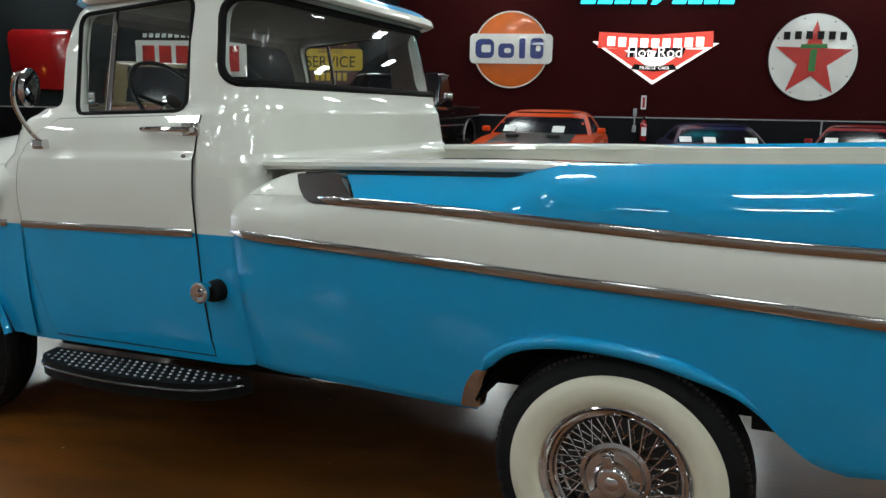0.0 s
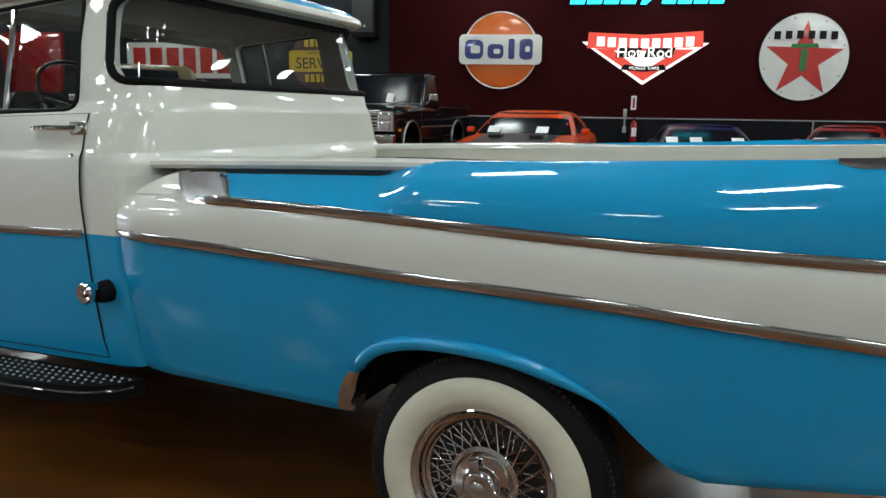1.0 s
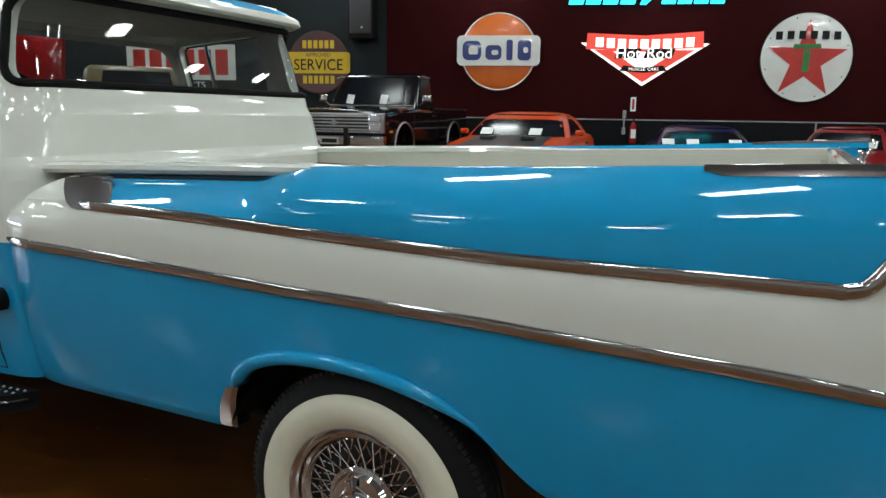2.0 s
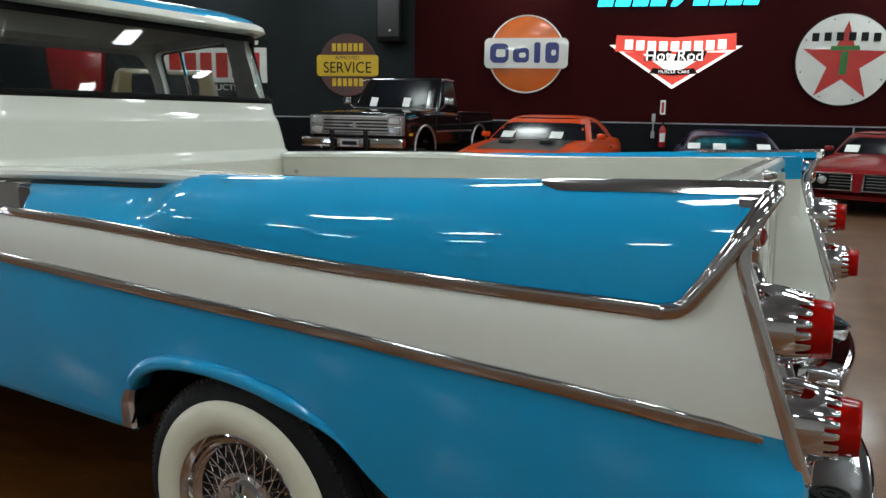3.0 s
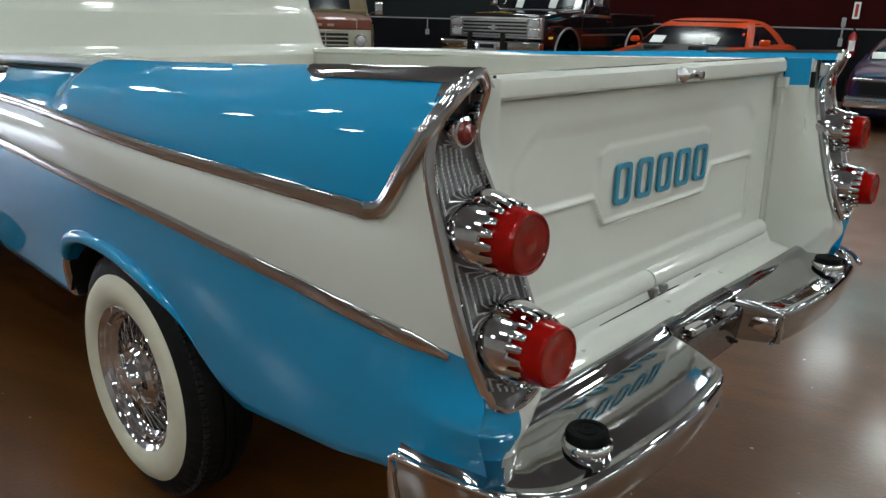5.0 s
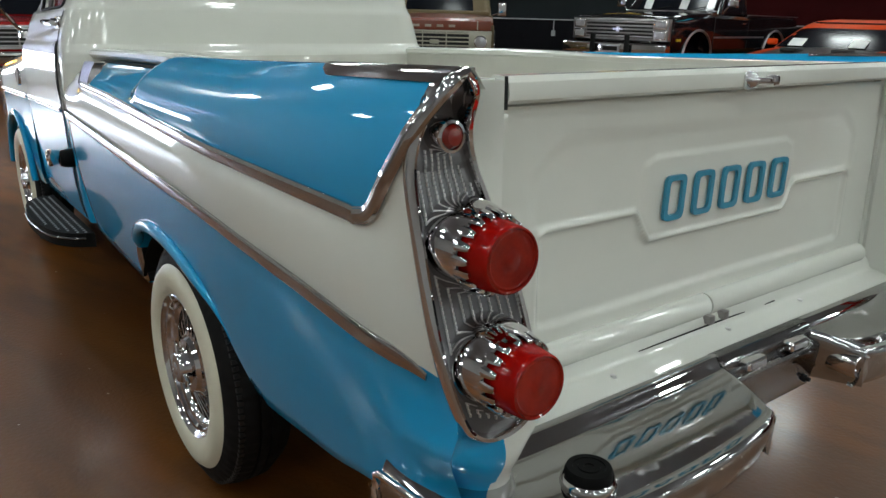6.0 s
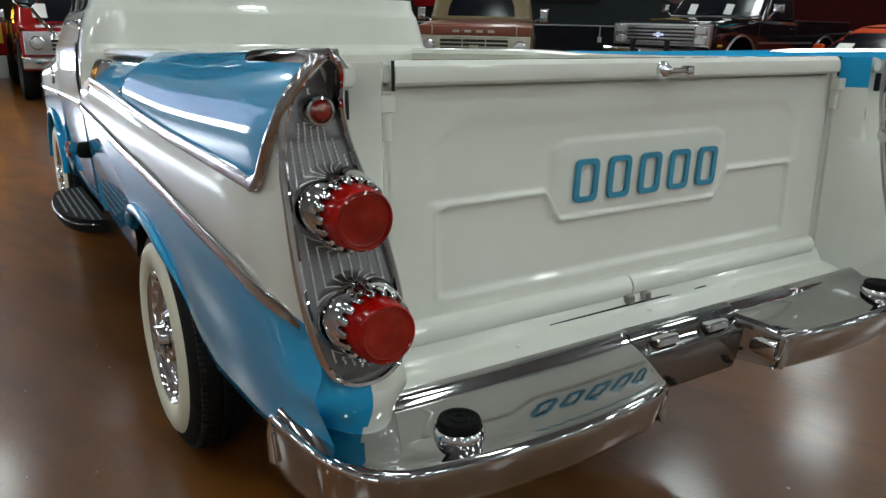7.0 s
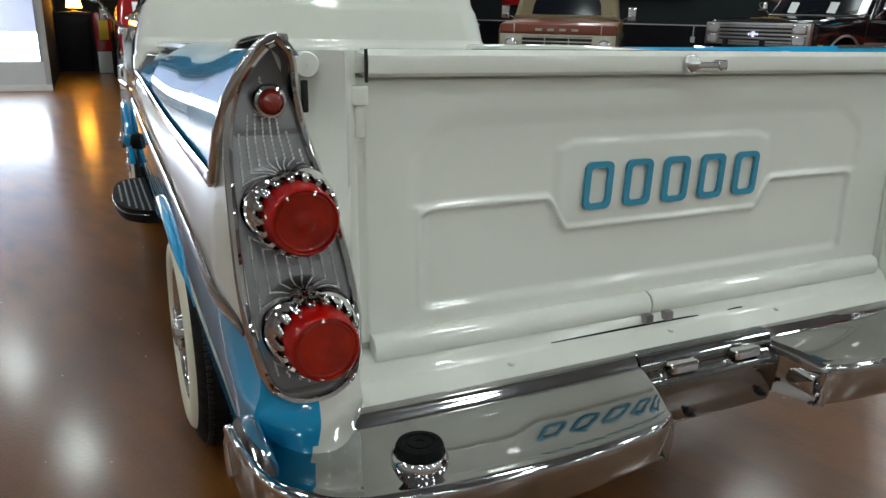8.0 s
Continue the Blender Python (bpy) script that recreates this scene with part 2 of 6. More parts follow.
GREY_WALL = material("grey_wall", (0.0165, 0.0205, 0.0225), 0.7, spec=0.1, vary=0.12, scale=1.6, bump=0.03, bump_scale=30)
DARK_DADO = material("black_dado", (0.006, 0.0065, 0.009), 0.5, spec=0.12, vary=0.3, scale=2.5)
CEILING = material("grey_ceiling", (0.20, 0.20, 0.215), 0.8, vary=0.1, scale=1.2)
PALE_WALL = material("mid_grey_wall", (0.42, 0.41, 0.40), 0.6, vary=0.1, scale=1.4)
RAIL_GREY = material("dado_rail", (0.35, 0.36, 0.37), 0.4, vary=0.15, scale=8)
PANEL = material("lamp_panel", (0.90, 1.0, 0.99), 0.5, emit=LAMP)
DAYLIGHT = material("daylight", (0.80, 0.90, 1.0), 0.5, emit=DAY)
FIXTURE = material("fixture_metal", (0.5, 0.5, 0.5), 0.5, vary=0.1)


def hall(name, bm, mat, label, category="", kind="structure", smooth=0):
    ob = part(name, bm, mat, None, "", smooth)
    ob.matrix_world = HALL
    return tagged(ob, label, category or name.replace("_", " "), kind=kind)


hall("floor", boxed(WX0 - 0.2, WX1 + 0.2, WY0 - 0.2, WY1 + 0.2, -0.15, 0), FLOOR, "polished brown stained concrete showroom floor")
EDGE = -8.67
DADO = 1.285
hall("wall_north", boxed(EDGE, WX1, 0, 0.2, DADO, WZ), RED_WALL, "dark red painted showroom wall above a black dado", "wall")
hall("wall_north_grey", boxed(WX0, EDGE - 0.002, 0, 0.2, DADO, WZ), GREY_WALL, "grey painted showroom wall above a black dado", "wall")
hall("dado", boxed(WX0, WX1, -0.02, 0.2, 0, DADO), DARK_DADO, "black dado along the foot of the wall", "dado")
hall("trim", boxed(WX0, WX1, -0.035, 0.0, DADO, DADO + 0.025, 0.004), RAIL_GREY, "thin grey rail on top of the black dado", "trim")
hall("wall_east", boxed(WX1, WX1 + 0.2, WY0, WY1 + 0.2, 0, WZ), PALE_WALL, "mid-grey painted side wall of the showroom", "wall")
hall("wall_south", boxed(WX0, WX1, WY0 - 0.2, WY0, 0, WZ), PALE_WALL, "mid-grey painted wall of the showroom", "wall")
hall("ceiling", boxed(WX0 - 0.2, WX1 + 0.2, WY0 - 0.2, WY1 + 0.2, WZ, WZ + 0.2), CEILING, "grey painted showroom ceiling", "ceiling")

# The west wall, with the shop window: in line with the truck, so that it stands square to it.
WEST_X = -11.8
win_y0, win_y1 = -5.2, -1.78


def west(name, bm, mat, label, category):
    return tagged(part(name, bm, mat, None, "", 0), label, category, kind="structure")


west("wall_west", boxed(WEST_X - 7.2, WEST_X - 7.0, -1.9, 9.0, 0, WZ), GREY_WALL, "grey painted far wall behind the parked cars", "wall")
west("wall_west_window", box(box(boxed(WEST_X - 0.2, WEST_X, -16, win_y0, 0, WZ), WEST_X - 0.2, WEST_X, win_y0, -1.7, 2.6, WZ), WEST_X - 0.2, WEST_X, win_y1, -1.7, 0, 2.6), PALE_WALL, "mid-grey wall round the shop window", "wall")
SILL = material("pale_sill_paint", (0.62, 0.63, 0.65), 0.5, vary=0.08, scale=2)
west("wall_west_sill", boxed(WEST_X - 0.2, WEST_X, win_y0, win_y1, 0, 0.47), SILL, "pale grey low wall under the shop window", "wall")
west("wall_west_return", boxed(WEST_X - 7.0, WEST_X - 0.2, -1.775, -1.7, 0, WZ), GREY_WALL, "short grey return wall beside the shop window", "wall")
west("baseboard", boxed(WEST_X + 0.001, WEST_X + 0.03, win_y0 - 6, -1.69, 0, 0.1, 0.004), material("white_skirting", (0.75, 0.75, 0.74), 0.4, vary=0.05), "white baseboard under the shop window", "baseboard")
west("backdrop", boxed(WEST_X - 1.6, WEST_X - 1.58, win_y0 - 2, -1.78, 0.3, 3.4), DAYLIGHT, "bright daylight outside the shop window", "backdrop")

blind = thing("window_blind", None, "white slatted blind drawn down in the shop window", "blind")
SLAT = material("blind_slat", (0.78, 0.79, 0.86), 0.5, vary=0.05)
nt = SLAT.node_tree
tl = nt.nodes.new("ShaderNodeBsdfTranslucent")
tl.inputs[0].default_value = (0.70, 0.71, 0.82, 1)
mx = nt.nodes.new("ShaderNodeMixShader")
mx.inputs[0].default_value = 0.28
nt.links.new(nt.nodes["Principled BSDF"].outputs[0], mx.inputs[1])
nt.links.new(tl.outputs[0], mx.inputs[2])
nt.links.new(mx.outputs[0], nt.nodes["Material Output"].inputs[0])
slat = part("slat", boxed(-0.023, 0.023, win_y0 + 0.03, win_y1 - 0.03, -0.001, 0.001), SLAT, blind, "", 0)
for i in range(48):
    o = slat if i == 0 else new("slat", slat.data)
    o.parent = blind
    o.matrix_basis = Matrix.Translation((WEST_X - 0.10, 0, 0.955 + i * 0.0345)) @ Matrix.Rotation(radians(68), 4, "Y")
win = thing("window_1", None, "large shop window with a thin pale frame", "window", kind="structure")
for a, b in ((win_y0, win_y0 + 0.05), (win_y1 - 0.05, win_y1)):
    part("window_frame", boxed(WEST_X - 0.16, WEST_X - 0.05, a, b, 0.47, 2.6, 0.004), RAIL_GREY, win, "", 0)

# Light bars hung under the ceiling, glowing all round
lamp0 = thing("ceiling_light", HALL @ Matrix.Translation((0, 0, WZ)), "white glowing light bar hung under the grey ceiling", "ceiling light", "ceiling lights")
part("frame", boxed(-0.35, 0.35, -0.10, 0.10, -0.62, -0.585, 0.005), FIXTURE, lamp0, "", 0)
part("diffuser", boxed(-0.33, 0.33, -0.18, 0.18, -0.665, -0.622, 0.02, 2), PANEL, lamp0, "glowing white diffuser", 0)
for a in (-0.27, 0.27):
    part("hanger", boxed(a - 0.005, a + 0.005, -0.005, 0.005, -0.59, 0.0), FIXTURE, lamp0, "", 0)
first = True
for i in range(8):
    for j in range(8):
        m = HALL @ Matrix.Translation((-17.05 + i * 3.55 + (0.9 if j % 2 else 0), -0.9 - j * 3.0, WZ))
        if first:
            lamp0.matrix_world = m
            first = False
        else:
            copy_thing(lamp0, m)
# ---- the pickup truck ----
truck = thing("pickup_truck", RAKE, "turquoise and cream vintage pickup truck with finned bed sides", "pickup truck")

LOW = ((-1.252, -0.83, -0.46, -0.14, 0.15, 0.41, 0.60, 0.89, 1.09, 1.24), (0.995, 0.968, 0.942, 0.918, 0.902, 0.885, 0.869, 0.849, 0.831, 0.808))
UP = ((-1.3, -0.82, -0.46, -0.14, 0.15, 0.40, 0.78, 1.09, 1.3), (1.118, 1.108, 1.090, 1.067, 1.047, 1.032, 1.019, 1.010, 1.008))
ARCH = spline([(-0.388, 0, 0.497), (-0.366, 0, 0.600), (-0.318, 0, 0.668), (-0.247, 0, 0.708), (-0.136, 0, 0.729), (0.014, 0, 0.726), (0.150, 0, 0.704),
               (0.278, 0, 0.662), (0.365, 0, 0.612), (0.435, 0, 0.545), (0.505, 0, 0.490), (0.580, 0, 0.470)], 8)
FRONT_TOP = spline([(-1.258, 0, 0.975), (-1.248, 0, 1.025), (-1.208, 0, 1.090), (-1.140, 0, 1.145), (-1.07, 0, 1.177), (-1.0, 0, 1.187)], 8)


OUTLINE = [(-0.846, 1.229), (-0.870, 1.218), (-0.888, 1.190), (-0.903, 1.150), (-0.917, 1.080), (-0.922, 0.950), (-0.919, 0.845), (-0.902, 0.760), (-0.880, 0.728),
           (-0.846, 0.713), (-0.800, 0.718), (-0.767, 0.748), (-0.752, 0.800), (-0.752, 0.870), (-0.765, 0.960), (-0.784, 1.035), (-0.800, 1.100), (-0.812, 1.160), (-0.823, 1.205)]
RING_L = ((0.713, 0.728, 0.760, 0.845, 0.950, 1.080, 1.150, 1.190, 1.229), (-0.846, -0.880, -0.902, -0.919, -0.922, -0.917, -0.903, -0.888, -0.846))
RING_R = ((0.713, 0.718, 0.748, 0.800, 0.870, 0.960, 1.035, 1.100, 1.160, 1.229), (-0.830, -0.800, -0.767, -0.752, -0.752, -0.765, -0.784, -0.800, -0.812, -0.840))


def z_low(x):
    return float(np.interp(x, *LOW))


def z_up(x):
    return float(np.interp(x, *UP))


def z_top(x):
    if x < -1.0:
        return float(np.interp(x, [p.x for p in FRONT_TOP], [p.z for p in FRONT_TOP]))
    return 1.187 + 0.029 * smooth_step(-0.31, -0.15, x) + 0.010 * smooth_step(0.2, 1.2, x)


def z_bottom(x):
    if x < ARCH[0].x:
        return float(np.interp(x, (-1.252, -0.46, -0.388), (0.525, 0.495, 0.497)))
    if x < ARCH[-1].x:
        return float(np.interp(x, [p.x for p in ARCH], [p.z for p in ARCH]))
    return float(np.interp(x, (0.58, 0.683, 0.931, 1.007, 1.106, 1.23), (0.468, 0.480, 0.512, 0.531, 0.560, 0.60)))


def tail_x(z):
    """Where the bed side ends at the tail lamp housing."""
    if z > 1.09:
        return 1.2018 - 0.014 * smooth_step(1.09, 1.16, z)
    return 1.185 + 0.305 * (1.145 - z) if z > 0.74 else 1.3085 - 0.10 * (0.74 - z)


HOOD = 0.052


def fin_x(z):
    """Where the bed side ends: the fin's tip overhangs the lamps."""
    return tail_x(z) + HOOD * smooth_step(1.10, 1.250, z) * 1.12


def side_y(x, z):
    """The skin of the bed side (its left, y < 0)."""
    zl, zu, zt = z_low(x), z_up(x), z_top(x)
    if z <= zl:
        y = -0.928 + 0.050 * max(0.0, (zl - 0.02 - z) / 0.42) ** 1.8
    elif z <= zu:
        y = -0.932 + 0.014 * max(0.0, 2 * (z - zl) / max(0.01, zu - zl) - 1) ** 2
        if x < -0.80:
            y += 0.122 * max(0.0, (z - 1.03) / 0.157) ** 2.2 * smooth_step(-0.80, -0.96, x)
    else:
        t = min(1.0, (z - zu) / max(0.01, zt - zu))
        top = -0.800 - 0.045 * smooth_step(0.3, 1.2, x)
        fin = -0.918 + (top + 0.918) * t ** 2.9
        shelf = -0.918 + 0.118 * t ** 1.2
        s = smooth_step(-0.34, -0.14, x)
        y = shelf * (1 - s) + fin * s
        if x < -0.87:
            s = smooth_step(-0.88, -0.96, x)
            crown = -0.922 + 0.122 * max(0.0, (z - 1.03) / 0.157) ** 2.2
            y = y * (1 - s) + crown * s
    if x < -1.08:
        y += 0.026 * ((-1.08 - x) / 0.155) ** 2
    if x > 1.06 and z > 0.70:
        rim = float(np.interp(z, *RING_L)) + 0.0035
        y += max(0.0, rim - y) * smooth_step(1.06, 1.21, x) ** 1.3 * smooth_step(0.70, 0.79, z)
    if x > 1.12 and z < 0.75:
        y += 0.05 * smooth_step(1.12, 1.28, x) * smooth_step(0.75, 0.58, z)
    return y


def fin_edge(z):
    """The slanting rear edge of the blue fin."""
    return 1.095 + 0.132 * ((z - 1.01) / 0.208) ** 0.9 if z > 1.01 else 1.095


def bed_side(flip):
    xs = [*np.linspace(-1.252, -1.0, 20), *np.linspace(-0.97, -0.42, 14), *np.linspace(-0.388, 0.58, 64), *np.linspace(0.63, 1.02, 12), *np.linspace(1.035, 1.22, 26)]
    bm = bmesh.new()
    rows = []
    for x in xs:
        zb, zt = z_bottom(x), z_top(x)
        zl, zu = min(z_low(x), zt), min(z_up(x), zt)
        zs = [*np.linspace(zb, zl, 16), *np.linspace(zl, zu, 6)[1:], *np.linspace(zu, zt, 16)[1:]]
        col = []
        for z in zs:
            xx = x if x < 1.02 else 1.02 + (x - 1.02) * (fin_x(z) - 1.02) / 0.2
            col.append(Vector((xx, side_y(x, z), z)))
        first, last = col[0], col[-1]
        rows.append([first + Vector((0, 0.06, 0.012)), first + Vector((0, 0.006, -0.004)), *col, last + Vector((0, 0.010, 0.002)), Vector((last.x, last.y + 0.03, last.z - 0.025))])
    vr = [[bm.verts.new(p) for p in row] for row in rows]
    for a, b in zip(vr, vr[1:]):
        for k in range(len(a) - 1):
            f = bm.faces.new((a[k], b[k], b[k + 1], a[k + 1]))
            c = f.calc_center_median()
            if k < 17:
                f.material_index = 0
            elif k < 22:
                f.material_index = 1
            else:
                f.material_index = 0 if -0.87 < c.x < fin_edge(c.z) else 1
            if k >= len(a) - 2 and c.x < -0.2:
                f.material_index = 1
    lid = [v for v in vr[0]]
    inner = [bm.verts.new((v.co.x + 0.03, -0.70, v.co.z)) for v in lid]
    for k in range(len(lid) - 1):
        bm.faces.new((lid[k], lid[k + 1], inner[k + 1], inner[k])).material_index = 0 if k < 17 else 1
    tidy(bm)
    if flip:
        mirrored(bm)
    return part("bed_side", bm, (BLUE, WHITE), truck, "cream side with a turquoise fin and turquoise lower panel", 50)


STRIP = [(-0.0138, 0.0), (-0.0130, 0.0036), (-0.0105, 0.0052), (-0.004, 0.0060), (0.004, 0.0060), (0.0105, 0.0052), (0.0130, 0.0036), (0.0138, 0.0), (0.0, -0.003)]


def strip(name, points, flip, r=1.0, label="bright chrome trim strip"):
    """A chrome strip that lies on the truck's side."""
    bm = bmesh.new()
    n = len(points)
    sc = [r * min(1.0, 0.40 + 0.30 * min(i, n - 1 - i)) for i in range(n)]
    sweep(bm, points, STRIP, (0, -1, 0), scale=sc)
    tidy(bm)
    if flip:
        mirrored(bm)
    part(name, bm, TRIM_STEEL, truck, label)


def housing_ring(inset=0.0, dx=0.0, hood=0.0):
    """The lamp housing's outline, drawn in by inset and moved back by dx; hood: how far its peak reaches back."""
    pts = spline([(0, *p) for p in (*OUTLINE, OUTLINE[0])], 5)[:-1]
    out = []
    for p in pts:
        zc = min(1.165, max(0.785, p.z))
        c = Vector((0, (float(np.interp(zc, *RING_L)) + float(np.interp(zc, *RING_R))) / 2, zc))
        d = (p - c)
        q = c + d * max(0.05, 1 - inset / max(0.02, d.length))
        out.append(Vector((tail_x(q.z) + dx + hood * smooth_step(1.10, 1.232, q.z), q.y, q.z)))
    return out


def finger_mesh():
    """One chrome finger of a lamp's crown, at the top of its ring."""
    bm = bmesh.new()
    rows = []
    for d, r, w in ((0.042, 0.0620, 0.92), (0.050, 0.0608, 0.86), (0.060, 0.0590, 0.74), (0.066, 0.0574, 0.62), (0.069, 0.0550, 0.44)):
        half = math.pi / 18 * w * 0.86
        rows.append([(d, q * math.sin(a), q * math.cos(a)) for a, q in ((-half, r - 0.006), (-half, r - 0.0012), (-half * 0.5, r), (half * 0.5, r), (half, r - 0.0012), (half, r - 0.006))])
    rings(bm, rows)
    bmesh.ops.recalc_face_normals(bm, faces=bm.faces[:])
    me = bpy.data.meshes.new("finger")
    bm.to_mesh(me)
    bm.free()
    me.materials.append(CHROME)
    me.shade_smooth()
    me.set_sharp_from_angle(angle=radians(40))
    return me


FINGER = finger_mesh()


def crown_lamp(y, z, flip):
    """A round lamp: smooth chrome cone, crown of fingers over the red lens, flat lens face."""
    x0 = tail_x(z)
    bez = lathe([(-0.034, 0.0690), (-0.004, 0.0700), (0.010, 0.0688), (0.026, 0.0664), (0.042, 0.0624), (0.047, 0.0608), (0.049, 0.0574), (0.044, 0.0530)], 72, "x", (x0, y, z))
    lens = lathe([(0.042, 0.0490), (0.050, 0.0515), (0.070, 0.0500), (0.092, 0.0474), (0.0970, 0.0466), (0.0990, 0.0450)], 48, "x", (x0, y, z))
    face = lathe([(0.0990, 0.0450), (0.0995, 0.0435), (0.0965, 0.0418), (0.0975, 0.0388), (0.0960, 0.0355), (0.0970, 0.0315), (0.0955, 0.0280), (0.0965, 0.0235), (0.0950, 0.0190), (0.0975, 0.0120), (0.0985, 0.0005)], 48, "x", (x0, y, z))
    for bm in (bez, lens, face):
        if flip:
            mirrored(bm)
    ob = part("tail_lamp", bez, CHROME, truck, "chrome cone with a crown of fingers round a red lens", 30)
    for i in range(18):
        o = new("finger", FINGER)
        o.parent = ob
        o.matrix_basis = Matrix.Translation((x0, -y if flip else y, z)) @ Matrix.Rotation(2 * math.pi * (i + 0.5) / 18, 4, "X")
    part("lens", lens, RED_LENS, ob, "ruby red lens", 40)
    part("lens_face", face, SHADED_RED, ob, "ringed red face of the lens, shade and glow put into its colour", 40)


def tail_housing(flip):
    bm = bmesh.new()
    rows = [housing_ring(0.003, -0.014, HOOD), housing_ring(-0.002, -0.009, HOOD), housing_ring(-0.003, 0.000, HOOD), housing_ring(0.000, 0.007, HOOD), housing_ring(0.004, 0.010, HOOD), housing_ring(0.009, 0.008, HOOD), housing_ring(0.0115, 0.002, HOOD), housing_ring(0.013, -0.010, 0.1 * HOOD)]
    rings(bm, rows, cap=False)
    tidy(bm)
    if flip:
        mirrored(bm)
    ob = part("tail_housing", bm, CHROME, truck, "tall pointed chrome lamp housing", 40)
    bm = bmesh.new()
    rows = []
    for z in np.linspace(0.722, 1.215, 60):
        left, right = float(np.interp(z, *RING_L)) + 0.009, float(np.interp(z, *RING_R)) - 0.009
        rows.append([(tail_x(z) - 0.004, left + (right - left) * f, z) for f in (0, 0.5, 1)])
    rings(bm, rows, close_u=False)
    if flip:
        mirrored(bm)
    part("backing_plate", bm, PLATE, ob, "satin grey metal plate", 0)
    for k in range(8):
        f = (k + 1) / 9
        bm = bmesh.new()
        for z in np.arange(0.742 + 0.005 * abs(k - 3.5), 1.172 - 0.026 * abs(k - 3.0), 0.0062):
            left, right = float(np.interp(z, *RING_L)) + 0.008, float(np.interp(z, *RING_R)) - 0.008
            y = left + (right - left) * f
            box(bm, tail_x(z) - 0.006, tail_x(z) - 0.0014, y - 0.0011, y + 0.0011, z, z + 0.0050)
        part("rib", mirrored(bm) if flip else bm, RIB, ob, "", 0)
    crown_lamp(-0.838, 0.987, flip)
    crown_lamp(-0.830, 0.823, flip)
    x0 = tail_x(1.138) - 0.006
    bez = lathe([(-0.004, 0.0275), (0.014, 0.0265), (0.028, 0.0245), (0.032, 0.0225), (0.033, 0.0185), (0.026, 0.017)], 32, "x", (x0, -0.852, 1.138))
    lens = lathe([(0.018, 0.0172), (0.033, 0.0168), (0.039, 0.012), (0.042, 0.0004)], 28, "x", (x0, -0.852, 1.138))
    if flip:
        mirrored(bez), mirrored(lens)
    m = part("marker_lamp", bez, CHROME, truck, "small chrome marker lamp")
    part("lens", lens, AMBER_LENS, m, "small red lens")


GAPX = 1.126
for flip in (False, True):
    bed_side(flip)
    strip("lower_trim", [(x, side_y(x, z_low(x)) - 0.0065, z_low(x)) for x in np.linspace(-1.240, 1.243, 70)], flip, 1.05)
    top = [(x, side_y(x, z_up(x) - 0.002) - 0.003, z_up(x)) for x in np.linspace(-0.90, 1.048, 56)]
    bend = [(p.x, side_y(min(p.x, 1.19), p.z) - 0.004, p.z) for p in spline([(1.068, 0, 1.0095), (1.106, 0, 1.020), (1.136, 0, 1.056), (1.168, 0, 1.105), (1.196, 0, 1.150), (1.220, 0, 1.190), (1.234, 0, 1.215)], 8)]
    strip("fin_trim", top + bend, flip, 1.05)
    # a broader bright casting round the fin's lower corner
    bm = tube([(p[0] + 0.006, p[1] - 0.002, p[2] + 0.002) for p in bend], 0.0125, 10, up=(0, -1, 0), ry=0.009)
    part("fin_corner", mirrored(bm) if flip else bm, TRIM_STEEL, truck, "chrome corner casting of the fin")
    # spear head at the front of the fin trim
    spear = [(-0.992, 1.184), (-0.975, 1.152), (-0.953, 1.122), (-0.930, 1.104), (-0.900, 1.097), (-0.820, 1.095), (-0.738, 1.097), (-0.758, 1.112), (-0.790, 1.139), (-0.822, 1.168), (-0.842, 1.186)]
    bm = bmesh.new()
    pts = spline([(a, 0, b) for a, b in (*spear, spear[0])], 4)[:-1]
    rings(bm, [[(p.x, 0.45 * side_y(p.x, min(p.z, 1.186)) - 0.55 * 0.912 - d, p.z) for p in pts] for d in (-0.03, 0.005)])
    tidy(bm)
    part("spear_head", mirrored(bm) if flip else bm, TRIM_STEEL, truck, "flat bright spear head of the fin trim")
    # rolled lip round the wheel opening
    run = ARCH[9:-18]
    lip = [(p.x, side_y(p.x, p.z + 0.012) - 0.001, p.z + 0.012) for p in run]
    bm = bmesh.new()
    sweep(bm, lip, circle(0.020, 14, 0.018), (0, -1, 0), scale=[max(0.06, smooth_step(-1, 5, i) * smooth_step(len(run), len(run) - 22, i)) for i in range(len(run))])
    tidy(bm)
    part("wheel_arch_lip", mirrored(bm) if flip else bm, BLUE, truck, "rolled turquoise lip of the wheel opening")
    # stone guard at the foot of the opening's front edge
    bm = bmesh.new()
    rows = []
    for z in np.linspace(0.50, 0.628, 7):
        xe = float(np.interp(z, [p.z for p in ARCH[:12]], [p.x for p in ARCH[:12]]))
        w = 0.050 * (1 - 0.45 * ((z - 0.5) / 0.128) ** 2)
        y = side_y(-0.44, z) - 0.004
        rows.append([(xe - w, y, z), (xe - 0.006, y - 0.003, z), (xe + 0.006, y + 0.006, z), (xe + 0.008, y + 0.06, z)])
    rings(bm, rows, close_u=False)
    part("stone_guard", mirrored(bm) if flip else bm, CHROME, truck, "small chrome stone guard")
    # white rolled rail and the chrome cap on the fin's top
    bm = bmesh.new()
    prof = [(0.072, -0.012), (0.082, 0.0), (0.080, 0.012), (0.060, 0.020), (-0.055, 0.020), (-0.075, 0.012), (-0.078, -0.004), (-0.060, -0.018)]
    path = spline([(-1.165, -0.735, 1.206), (-0.7, -0.735, 1.206), (-0.2, -0.735, 1.203), (0.15, -0.735, 1.191), (0.6, -0.735, 1.188), (1.11, -0.735, 1.188)], 5)
    sc = [1.0 if p.x < -0.35 else 1.0 - 0.10 * smooth_step(-0.35, -0.1, p.x) for p in path]
